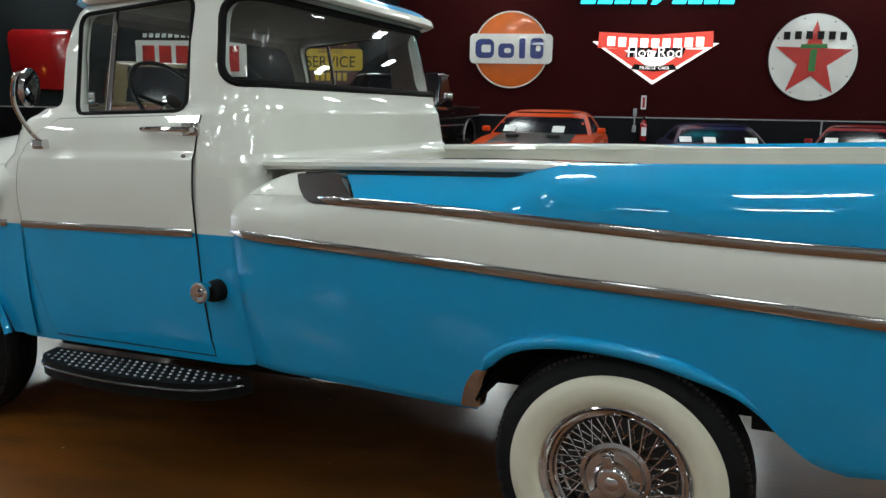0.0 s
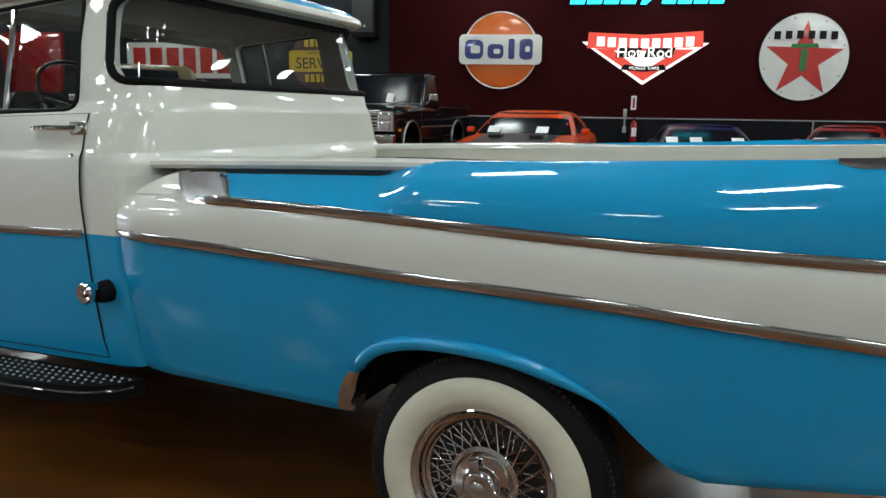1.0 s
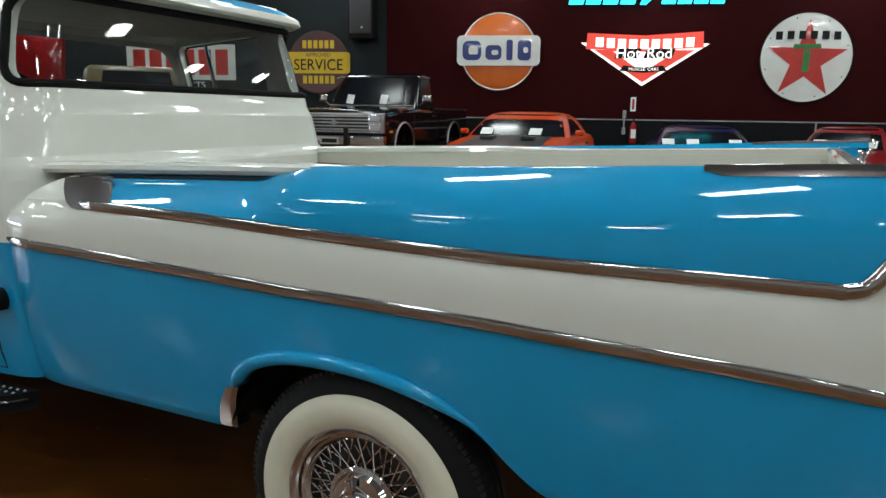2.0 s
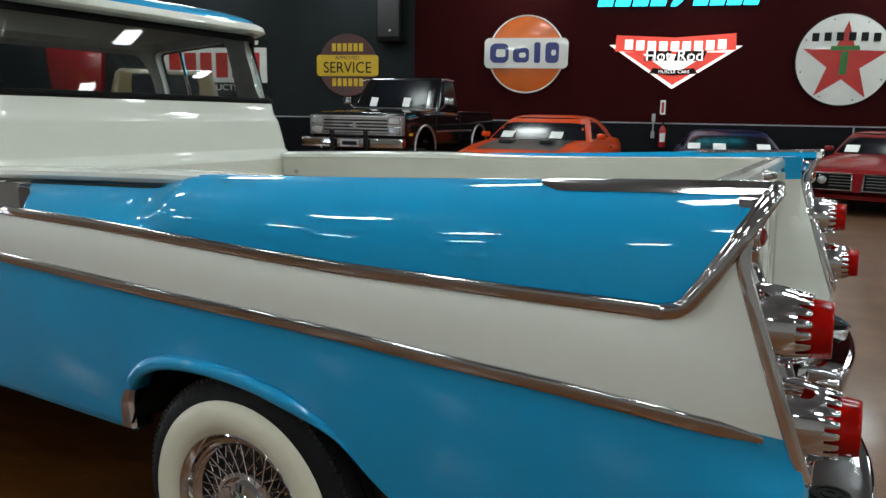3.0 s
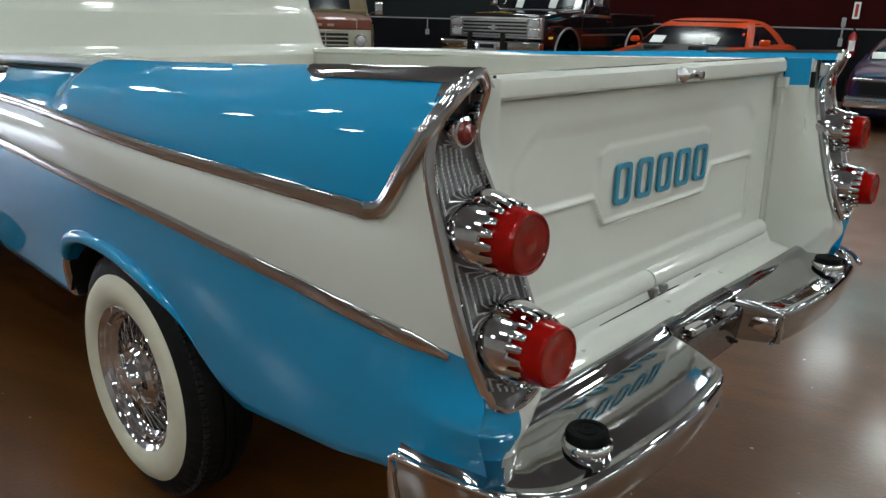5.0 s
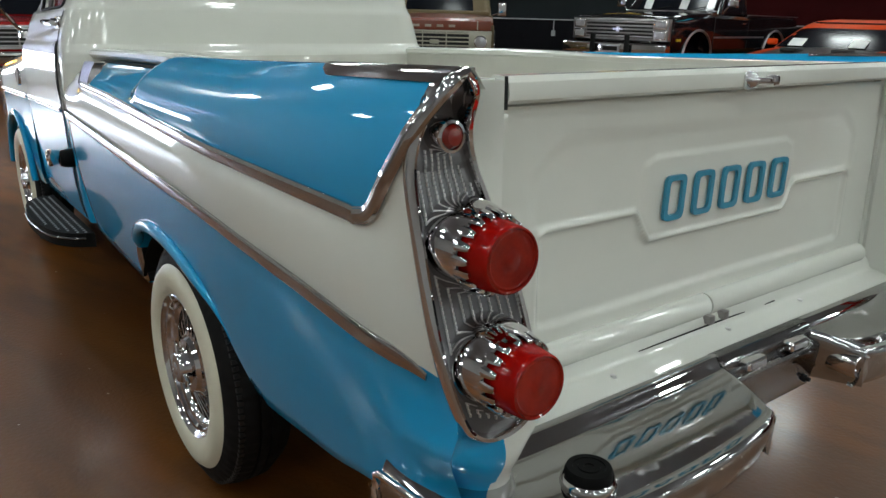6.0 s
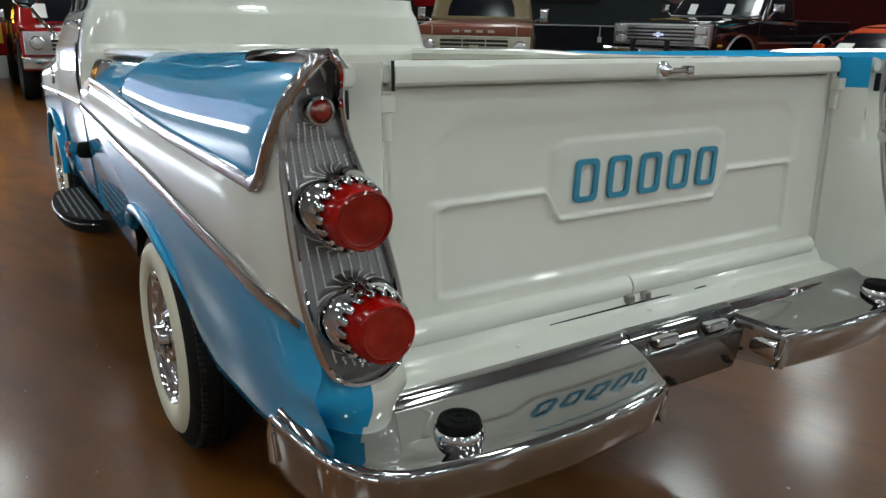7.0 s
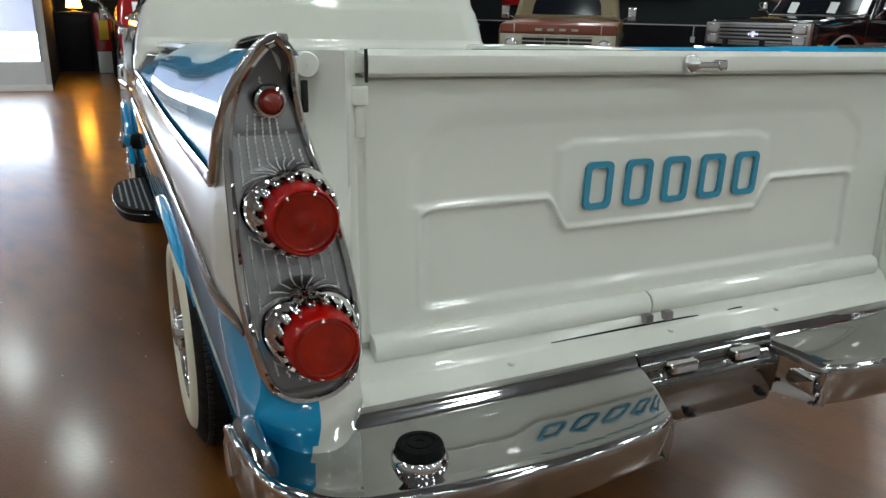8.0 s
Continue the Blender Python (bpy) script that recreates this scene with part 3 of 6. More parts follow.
    sweep(bm, path, prof, scale=sc)
    tidy(bm)
    # dark strip added for the shade that the overhanging rail casts
    bm2 = boxed(-1.0, -0.24, -0.813, -0.79, 1.1775, 1.1865)
    part("rail_shade_strip", mirrored(bm2) if flip else bm2, GAP_AND_SHADE, truck)
    part("bed_rail", mirrored(bm) if flip else bm, WHITE, truck, "cream rolled rail along the bed")
    bm = bmesh.new()
    rows = []
    for i, xx in enumerate(np.linspace(0.82, 1.236, 24)):
        x = min(xx, 1.19)
        zt, h = z_top(x), 0.017 * min(1.0, 0.35 + 0.3 * i)
        yt = side_y(x, zt)
        rows.append([(xx, side_y(x, zt - h) + 0.004, zt - h), (xx, side_y(x, zt - h) - 0.003, zt - h), (xx, side_y(x, zt - h * 0.5) - 0.0045, zt - h * 0.5), (xx, yt - 0.004, zt + 0.002), (xx, yt + 0.004, zt + 0.0045), (xx, yt + 0.016, zt + 0.004), (xx, yt + 0.018, zt - 0.004)])
    rings(bm, rows)
    tidy(bm)
    part("fin_cap", mirrored(bm) if flip else bm, TRIM_STEEL, truck, "chrome cap strip on top of the fin")
    tail_housing(flip)
    bm = bmesh.new()
    rows = []
    for z in (*np.linspace(0.590, 0.811, 18), *np.linspace(0.812, 1.208, 26)):
        y0 = side_y(1.22, z)
        tuck = 0.030 * smooth_step(0.70, 0.60, z)
        x0, rec = tail_x(z) - 0.002 - tuck, 0.014 * smooth_step(0.70, 0.745, z)
        ye = float(np.interp(z, *RING_R)) + 0.004 if z > 0.76 else -0.7605 + 0.02 * smooth_step(0.76, 0.60, z)
        row = [(tail_x(z) - tuck * 0.2, y0, z)]
        lobe = 0.020 * smooth_step(0.735, 0.660, z)
        seam = min(-0.824, ye - 0.02)
        for yq in (*np.linspace(y0 + 0.004, seam, 9), *np.linspace(seam, ye, 7)[1:]):
            q = (yq - y0) / (ye - y0)
            row.append((x0 - rec * smooth_step(0.04, 0.16, q) + lobe * math.sin(math.pi * q) - 0.045 * smooth_step(0.72, 0.60, z) * abs(2 * q - 1) ** 3, yq, z))
        row += [(x0 - rec - 0.030 - 0.02 * smooth_step(0.72, 0.60, z), ye + 0.008, z), (1.185, -0.732, z), (1.150, -0.716, z), (1.120, -0.695, z)]
        rows.append(row)
    rings(bm, rows, close_u=False)
    for f in bm.faces:
        c = f.calc_center_median()
        inner = c.y > -0.828
        f.material_index = 0 if (c.z < 0.8112 and not inner) or (flip and c.z > 1.135 and c.y > -0.78) else 1
    part("tail_panel", mirrored(bm) if flip else bm, (BLUE, WHITE), truck, "turquoise and cream rear end of the bed side", 60)
    # inner bed wall, corner post and wheel housing of the bed
    bm = boxed(-1.17, 1.09, -0.705, -0.665, 0.70, 1.205, 0.004)
    part("bed_inner_wall", mirrored(bm) if flip else bm, BED_MAT, truck, "plain cream inner wall of the bed")
    bm = box(boxed(1.04, 1.110, -0.80, -0.690, 0.62, 1.20, 0.012, 3), 1.08, 1.121, -0.742, -0.698, 0.645, 1.19, 0.006, 3)
    box(bm, 1.06, 1.1005, -0.70, -0.671, 0.70, 1.165)
    part("corner_post", mirrored(bm) if flip else bm, WHITE, truck, "cream corner post beside the tailgate")
    bm = boxed(1.168, 1.182, -0.797, -0.788, 1.118, 1.166, 0.003)
    part("corner_gap", mirrored(bm) if flip else bm, GAP_AND_SHADE, truck)
    bm = boxed(GAPX, GAPX + 0.004, -0.681, -0.6765, 1.158, 1.210)
    part("gate_gap", mirrored(bm) if flip else bm, GAP_AND_SHADE, truck)
    bm = lathe([(-0.08, 0.0195), (0.0, 0.0200), (0.006, 0.0175), (0.007, 0.001)], 24, "x", (1.166, -0.786, 1.187))
    part("rail_end", mirrored(bm) if flip else bm, WHITE, truck, "round cream end of the bed rail")
    # hinge strap of the tailgate
    bm = box(boxed(1.110, 1.136, -0.722, -0.678, 1.122, 1.153, 0.004), 1.110, 1.128, -0.700, -0.682, 1.070, 1.122, 0.004)
    part("gate_strap", mirrored(bm) if flip else bm, WHITE, truck, "cream latch strap")
    for yy, zz in ((-0.676, 0.664),):
        bm = lathe([(0.0, 0.010), (0.012, 0.010), (0.014, 0.006), (0.02, 0.006), (0.021, 0.0005)], 12, "x", (1.105, yy, zz))
        part("bolt", mirrored(bm) if flip else bm, STEEL, truck)

# bed floor, front wall, sill
part("bed_floor", boxed(-1.17, 1.09, -0.69, 0.69, 0.66, 0.70, 0.003), BED_MAT, truck, "cream painted bed floor")
part("bed_front_wall", boxed(-1.190, -1.160, -0.72, 0.72, 0.62, 1.195, 0.006), BED_MAT, truck, "cream front wall of the bed")
for yy in (-0.655, 0.655):
    for xx, zz in ((-1.07, 1.13), (-0.95, 1.07), (-0.45, 1.06), (0.1, 1.06)):
        part("bolt", lathe([(0, 0.011), (0.006, 0.010), (0.008, 0.0005)] if yy < 0 else [(0, 0.011), (-0.006, 0.010), (-0.008, 0.0005)], 12, "y", (xx, yy * 1.015, zz)), STEEL, truck)
bm = bmesh.new()
prof = [(1.06, 0.690), (1.118, 0.680), (1.126, 0.672), (1.131, 0.660), (1.135, 0.648), (1.1385, 0.6410), (1.143, 0.6380), (1.152, 0.6350), (1.192, 0.620), (1.200, 0.610), (1.200, 0.55), (1.06, 0.55)]
rings(bm, [[(a, y, b) for a, b in prof] for y in (-0.745, -0.735, 0.735, 0.745)])
tidy(bm)
part("rear_sill", bm, WHITE, truck, "cream sill between tailgate and bumper", 50)
for xx, yy in ((1.160, -0.41), (1.154, -0.015), (1.152, 0.30)):
    part("screw", lathe([(-0.003, 0.007), (0.0025, 0.006), (0.0035, 0.0004)], 12, "z", (xx, yy, 0.6350 - 0.375 * (xx - 1.152))), RIB, truck)

# ---- tailgate ----
GX = 1.102


def gate_step(y):
    """Height of the stepped bead across the gate."""
    a = abs(y + 0.010)
    return 0.935 - 0.064 * smooth_step(0.300, 0.248, a)


def gate_relief(y, z):
    a = abs(y + 0.010)
    zt = gate_step(y)
    side = smooth_step(0.570, 0.548, a)
    # the lower panel: rounded corners; the upper one: broad rounded shoulders
    corner = max(0.0, a - 0.535) ** 2 * 14
    low = side * smooth_step(0.738, 0.760, z - corner) * smooth_step(zt + 0.004, zt - 0.012, z + corner)
    shoulder = 0.055 * smooth_step(0.47, 0.585, a) ** 1.5
    high = smooth_step(0.592, 0.560, a) * smooth_step(1.112, 1.075, z + shoulder) * smooth_step(zt, zt + 0.014, z)
    bead = math.exp(-((z + corner - zt) / 0.0065) ** 2) * smooth_step(0.572, 0.555, a)
    rim = math.exp(-((a - 0.562) / 0.0065) ** 2) * smooth_step(0.740, 0.765, z) * smooth_step(0.940, 0.918, z)
    plate = smooth_step(0.288, 0.262, a) * smooth_step(0.872, 0.888, z) * smooth_step(1.050, 1.032, z + 0.012 * smooth_step(0.235, 0.275, a))
    return -0.007 * low - 0.004 * high + 0.0055 * max(bead, rim * 0.6) + 0.0035 * plate


gate = part("tailgate", boxed(GX - 0.04, GX - 0.018, -0.676, 0.676, 0.690, 1.165, 0.003), WHITE, truck, "cream stamped steel tailgate")
bm = bmesh.new()
ys, zs = np.linspace(-0.674, 0.674, 300), np.linspace(0.703, 1.160, 150)
rings(bm, [[(GX + gate_relief(y, z), y, z) for y in ys] for z in zs], close_u=False)
part("gate_skin", bm, WHITE, gate, "stamped cream skin with a stepped bead", 0).data.shade_smooth()
bm = bmesh.new()
prof = [(-0.022, 0.004), (0.018, 0.000), (0.026, 0.006), (0.028, 0.016), (0.025, 0.034), (0.014, 0.044), (-0.014, 0.045), (-0.026, 0.036), (-0.028, 0.012)]
rings(bm, [[(GX + 0.004 + a, y, 1.166 + b) for a, b in prof] for y in (-0.676, -0.672, 0.672, 0.676)])
tidy(bm)
part("gate_top_roll", bm, WHITE, gate, "rolled top edge of the tailgate")
for y0, y1 in ((-0.672, -0.056), (-0.051, 0.668)):
    bm = bmesh.new()
    prof = [(0.027 * math.cos(a), 0.027 * math.sin(a)) for a in np.linspace(0, 2 * math.pi, 19)[:-1]]
    rings(bm, [[(GX + 0.006 + a, y, 0.688 + b) for a, b in prof] for y in (y0, y0 + 0.003, y1 - 0.003, y1)])
    tidy(bm)
    part("hinge_tube", bm, WHITE, gate, "long cream hinge tube")
for yy in (-0.066, -0.012):
    part("hinge_bolt", boxed(GX + 0.020, GX + 0.044, yy - 0.010, yy + 0.010, 0.654, 0.674, 0.003), STEEL, gate)
for y0, y1, half in ((-0.305, 0.080, 0.0030), (0.165, 0.210, 0.0020)):
    bm = bmesh.new()
    rings(bm, [[(1.1350 + 0.9 * c, y0 + (y1 - y0) * f, 0.6475 + 1.6 * c + 0.6 * d) for c, d in ((-h, -0.002), (h, -0.002), (h, 0.002), (-h, 0.002))] for f, h in ((0, 0.0004), (0.15, 0.5 * half), (0.6, half), (0.9, 0.7 * half), (1, 0.0004))])
    part("hinge_gap", tidy(bm), GAP_AND_SHADE, gate, "dark slit under the hinge tube")
# five blue stamped shapes stand for the maker's name
for k in range(5):
    yc = -0.194 + k * 0.0985
    bm = bmesh.new()
    out, inn = rounded(0.066, 0.094, 0.014, 4, yc, 0.953), rounded(0.041, 0.071, 0.009, 4, yc, 0.953)
    lean = 0.06
    lift = lambda ol, d: [(GX + 0.006 + d, a + lean * (b - 0.953), b) for a, b in ol]
    rings(bm, [lift(out, -0.004), lift(out, 0.003), lift(inn, 0.003), lift(inn, -0.004)], cap=False)
    tidy(bm)
    part("letter_shape", bm, BLUE_LETTER, gate, "blue painted stamped shape")
# chrome latch on the top roll
latch = part("gate_latch", lathe([(0.028, 0.019), (0.036, 0.020), (0.044, 0.016), (0.050, 0.010), (0.052, 0.0005)], 24, "x", (GX, -0.012, 1.184)), CHROME, gate, "chrome latch on the top of the gate")
bm = boxed(GX + 0.034, GX + 0.056, -0.012, 0.050, 1.175, 1.190, 0.006, 3)
box(bm, GX + 0.034, GX + 0.060, 0.040, 0.062, 1.172, 1.194, 0.007, 3)
part("lever", bm, CHROME, latch, "small chrome lever")

# ---- rear bumper ----
BACK = spline([(1.198, -0.150, 0), (1.198, -0.20, 0), (1.198, -0.27, 0), (1.198, -0.43, 0), (1.198, -0.60, 0), (1.198, -0.72, 0), (1.196, -0.775, 0), (1.190, -0.820, 0), (1.175, -0.860, 0), (1.150, -0.885, 0), (1.125, -0.893, 0)], 6)
CREASE = spline([(1.384, -0.212, 0), (1.398, -0.238, 0), (1.410, -0.290, 0), (1.424, -0.43, 0), (1.422, -0.60, 0), (1.410, -0.72, 0), (1.394, -0.80, 0), (1.357, -0.866, 0), (1.307, -0.908, 0), (1.215, -0.926, 0), (1.140, -0.933, 0)], 6)
FACE = [(0.0, 0.600), (0.0, 0.622), (0.010, 0.633), (0.022, 0.632), (0.029, 0.624), (0.035, 0.616), (0.042, 0.6130), (0.060, 0.6110), (0.080, 0.6079), (0.100, 0.6039), (0.120, 0.5989), (0.140, 0.5929), (0.148, 0.5906), (0.1525, 0.5915), (0.157, 0.5900), (0.1605, 0.5855), (0.1625, 0.5790), (0.1620, 0.572), (0.1575, 0.548), (0.151, 0.515), (0.147, 0.501), (0.140, 0.495), (0.134, 0.498)]
# the far wing is pushed in a little
DEPTH = 0.84
bumper = None
for flip in (False, True):
    bm = bmesh.new()
    rows = []
    for i, (p, q) in enumerate(zip(BACK, CREASE)):
        wrap = smooth_step(-0.80, -0.93, q.y)
        row = []
        for o, z in FACE:
            f = o / 0.160
            lift = 0.018 * wrap * smooth_step(0.55, 0.60, z)
            row.append(p + (q - p) * f + Vector((0, 0, z + lift)))
        rows.append(row)
    # the inner end turns down into a wall
    first = rows[0]
    wall = [[Vector((v.x, v.y + out, max(0.497, v.z - d) if k < 16 else v.z)) for k, v in enumerate(first)] for out, d in ((0.002, 0.20), (0.009, 0.035), (0.008, 0.012), (0.005, 0.003))]
    rows = wall + rows
    rings(bm, rows, close_u=False)
    tidy(bm)
    bmesh.ops.solidify(bm, geom=bm.faces[:], thickness=0.003)
    if flip:
        mirrored(bm)
        for v in bm.verts:
            v.co.x = min(v.co.x, 1.198 + (v.co.x - 1.198) * DEPTH)
        bmesh.ops.translate(bm, vec=(0, 0.02, 0), verts=[v for v in bm.verts if v.co.y < 0.45])
    w = part("rear_bumper" if bumper is None else "bumper_wing", bm, BUMPER_CHROME, truck if bumper is None else bumper, "chrome rear bumper wing with a step", 40)
    bumper = bumper or w
    bead = [(q.x, q.y - 0.001, 0.580 + 0.026 * smooth_step(-0.84, -0.93, q.y)) for q in CREASE if q.y < -0.84]
    end = bead[-1]
    bead += [(end[0] - 0.010, end[1], end[2] - 0.006), (end[0] - 0.013, end[1] - 0.001, end[2] - 0.030), (end[0] - 0.008, end[1] - 0.002, end[2] - 0.090)]
    bm = tube(bead, 0.0075, 8)
    part("bumper_bead", mirrored(bm) if flip else bm, CHROME, bumper, "rolled bright edge of the bumper end", 60)
    px = 1.346 if not flip else 1.198 + 0.148 * DEPTH
    pad = lathe([(-0.02, 0.040), (0.006, 0.045), (0.016, 0.044), (0.020, 0.040)], 36, "z", (px, -0.680, 0.594))
    top_pad = lathe([(0.016, 0.037), (0.030, 0.038), (0.036, 0.035), (0.0365, 0.026), (0.0345, 0.025), (0.0345, 0.018), (0.0365, 0.017), (0.0365, 0.008), (0.0345, 0.007), (0.0345, 0.0005)], 36, "z", (px, -0.680, 0.594))
    if flip:
        mirrored(pad), mirrored(top_pad)
    pd = part("step_pedestal", pad, CHROME, truck, "round chrome step pedestal", 40)
    part("step_pad", top_pad, RUBBER, pd, "ribbed black rubber step pad", 40)
bm = bmesh.new()
mid = [(0.0, 0.600), (0.0, 0.622), (0.010, 0.633), (0.024, 0.632), (0.036, 0.627), (0.045, 0.618), (0.049, 0.606), (0.047, 0.598), (0.052, 0.594), (0.066, 0.590), (0.071, 0.582), (0.070, 0.562), (0.063, 0.520), (0.057, 0.486), (0.052, 0.477), (0.044, 0.475)]
rings(bm, [[(1.198 + o, y, z) for o, z in mid] for y in np.linspace(-0.165, 0.185, 14)], close_u=False)
bmesh.ops.solidify(bm, geom=bm.faces[:], thickness=0.003)
part("bumper_centre", bm, BUMPER_CHROME, bumper, "recessed chrome centre of the bumper", 40)
for yy in (-0.072, 0.098):
    ob = part("plate_lamp", boxed(1.236, 1.268, yy - 0.036, yy + 0.036, 0.593, 0.617, 0.009, 3), CHROME, truck, "small chrome plate lamp")
    part("lamp_glass", boxed(1.268, 1.271, yy - 0.027, yy + 0.027, 0.599, 0.611, 0.002), BUTTON, ob)
for xx, yy, zz in ((1.256, -0.046, 0.500), (1.257, 0.150, 0.507)):
    part("bolt", lathe([(0.0, 0.009), (0.008, 0.009), (0.010, 0.005), (0.018, 0.005), (0.019, 0.0005)], 12, "x", (xx, yy, zz)), UNDER, truck)
bm = bmesh.new()
rings(bm, [[(1.312 + d, y, z) for y, z in rounded(w, h, 0.014, 4, 0.228, 0.548)] for d, w, h in ((-0.03, 0.062, 0.044), (0.034, 0.068, 0.050), (0.038, 0.065, 0.047), (0.035, 0.058, 0.040), (0.006, 0.050, 0.034))])
part("end_cup", tidy(bm), CHROME, truck, "square chrome cup under the bumper wing")


# ---- wheels ----
DRUM = material("grey_drum_metal", (0.035, 0.035, 0.037), 0.5, metal=0.2, vary=0.3, scale=10)


def make_wheel(x, flip, rear=True):
    """Wire wheel with a wide whitewall tyre; its axis runs along y."""
    at = (x + 0.022, -0.906, 0.360)
    root = part("wheel", lathe([(0.0, 0.2135), (-0.004, 0.209), (0.004, 0.200), (0.008, 0.197), (0.010, 0.190), (0.020, 0.186), (0.024, 0.178), (0.030, 0.175), (0.036, 0.168), (0.046, 0.166), (0.10, 0.162), (0.16, 0.170), (0.19, 0.20)], 64, "y", at), CHROME, truck, "chrome wire wheel with a whitewall tyre")
    R = 0.360
    tyre = lathe([(0.002, 0.298), (0.006, 0.318), (0.020, 0.340), (0.040, R - 0.006), (0.060, R - 0.001), (0.072, R), (0.074, R - 0.008), (0.080, R - 0.008), (0.082, R), (0.102, R), (0.104, R - 0.008), (0.110, R - 0.008), (0.112, R),
                  (0.132, R - 0.002), (0.150, R - 0.012), (0.178, 0.330), (0.190, 0.28), (0.185, 0.22), (0.17, 0.195)], 264, "y", at, 66, 0.004, (2, 4))
    part("tyre", tyre, TYRE, root, "black rubber tyre")
    bm = bmesh.new()
    for i in range(120):
        m = Matrix.Translation(at) @ Matrix.Rotation(2 * math.pi * i / 120, 4, "Y")
        box(bm, R - 0.020, R - 0.004, 0.024, 0.054, -0.0058, 0.0058, m=m @ Matrix.Translation((-0.004, 0, 0)))
    part("tread", bm, LUG, root, "row of tread lugs on the tyre shoulder", 0)["kind"] = "stuff"
    ww = lathe([(0.006, 0.206), (-0.006, 0.216), (-0.014, 0.240), (-0.015, 0.268), (-0.008, 0.288), (0.004, 0.300)], 80, "y", at)
    bmesh.ops.delete(ww, geom=[f for f in ww.faces if len(f.verts) > 4], context="FACES")
    part("whitewall", ww, WHITEWALL, root, "broad cream whitewall")
    part("hub_cap", lathe([(0.06, 0.104), (0.034, 0.103), (0.024, 0.098), (0.020, 0.086), (0.008, 0.078), (0.004, 0.055), (-0.004, 0.050), (-0.016, 0.047), (-0.024, 0.040), (-0.028, 0.026), (-0.027, 0.020), (-0.031, 0.014), (-0.032, 0.0005)], 48, "y", at), CHROME, root, "chrome spinner hub cap", 30)
    part("brake_drum", lathe([(0.075, 0.160), (0.076, 0.150), (0.072, 0.12), (0.072, 0.0005)], 40, "y", at), DRUM, root, "dull grey drum behind the spokes")
    for a in (0.3, 0.3 + 2 * math.pi / 3, 0.3 + 4 * math.pi / 3):
        m = Matrix.Translation(at) @ Matrix.Rotation(a, 4, "Y")
        part("spinner_ear", boxed(0.028, 0.078, -0.022, -0.010, -0.013, 0.013, 0.005, 2, m), CHROME, root)
    n = 24
    for r0, y0, y1, tw in ((0.088, 0.022, 0.044, 0.34), (0.088, 0.026, 0.050, -0.34), (0.094, 0.056, 0.058, 0.28)):
        p, q = Vector((r0, y0, 0)), Vector((0.168 * math.cos(tw), y1 - 0.006, 0.168 * math.sin(tw)))
        bm = tube([p, q], 0.0024, 5, up=(0, 1, 0))
        sp = part("spoke", bm, CHROME, root, "", 60)
        sp.matrix_basis = Matrix.Translation(at)
        for i in range(1, n):
            o = new("spoke", sp.data)
            o.parent = root
            o.matrix_basis = Matrix.Translation(at) @ Matrix.Rotation(2 * math.pi * i / n, 4, "Y")
    if flip:
        root.matrix_basis = Matrix.Rotation(math.pi, 4, "Z") @ Matrix.Translation((-2 * x, 0, 0))
    return root


FRONT_AXLE = -2.84
for flip in (False, True):
    make_wheel(0.0, flip)
    w = make_wheel(FRONT_AXLE, flip)
    w.matrix_basis = Matrix.Translation((0, 0, 0.107)) @ w.matrix_basis

# ---- chassis under the body ----
for yy in (-0.42, 0.42):
    part("frame_rail", boxed(-3.4, 1.12, yy - 0.035, yy + 0.035, 0.42, 0.54, 0.006), UNDER, truck, "dark frame rail")
part("rear_axle", lathe([(-0.78, 0.04), (-0.12, 0.045), (-0.08, 0.12), (0.08, 0.12), (0.12, 0.045), (0.78, 0.04)], 20, "y", (0, 0, 0.345)), UNDER, truck)
part("front_axle", lathe([(-0.78, 0.035), (0.78, 0.035)], 16, "y", (FRONT_AXLE, 0, 0.40)), UNDER, truck)
for flip in (False, True):
    bm = bmesh.new()
    rows = []
    for a in np.linspace(0.95, math.pi - 0.34, 20):
        rows.append([(0.06 + 0.47 * math.cos(a), y, 0.40 + 0.36 * math.sin(a)) for y in (-0.895, -0.69)])
    rings(bm, rows, close_u=False)
    part("wheel_house", mirrored(bm) if flip else bm, UNDER, truck, "dark inner wheel house")
    part("inner_skirt", boxed(-1.2, -0.52, -0.86 if not flip else 0.80, -0.80 if not flip else 0.86, 0.56, 0.70, 0.004), UNDER, truck)
part("fuel_tank", boxed(0.45, 1.05, -0.35, 0.35, 0.40, 0.60, 0.04, 3), UNDER, truck)
part("bed_crossmember", boxed(0.36, 0.45, -0.80, 0.80, 0.52, 0.60, 0.005), UNDER, truck)
# unseen plates, added to keep light and lamp reflections out from under the truck
for x0, x1, w, z in ((-1.13, -0.50, 0.62, 0.415), (-0.50, 0.56, 0.56, 0.55), (0.56, 1.10, 0.62, 0.50), (-2.42, -1.13, 0.66, 0.415)):
    part("underbody_light_block", boxed(x0 + 0.002, x1 - 0.002, -w, w if z > 0.5 else 0.86, z, z + 0.02), UNDER, truck, "added dark plate that blocks light under the truck")
# ---- the cab ----
# Cab and nose stand a little proud of the bed on the driver's side.
FORE = Matrix.Translation((0.020, -0.030, 0))


def fore(ob):
    ob.matrix_basis = FORE @ ob.matrix_basis
    return ob


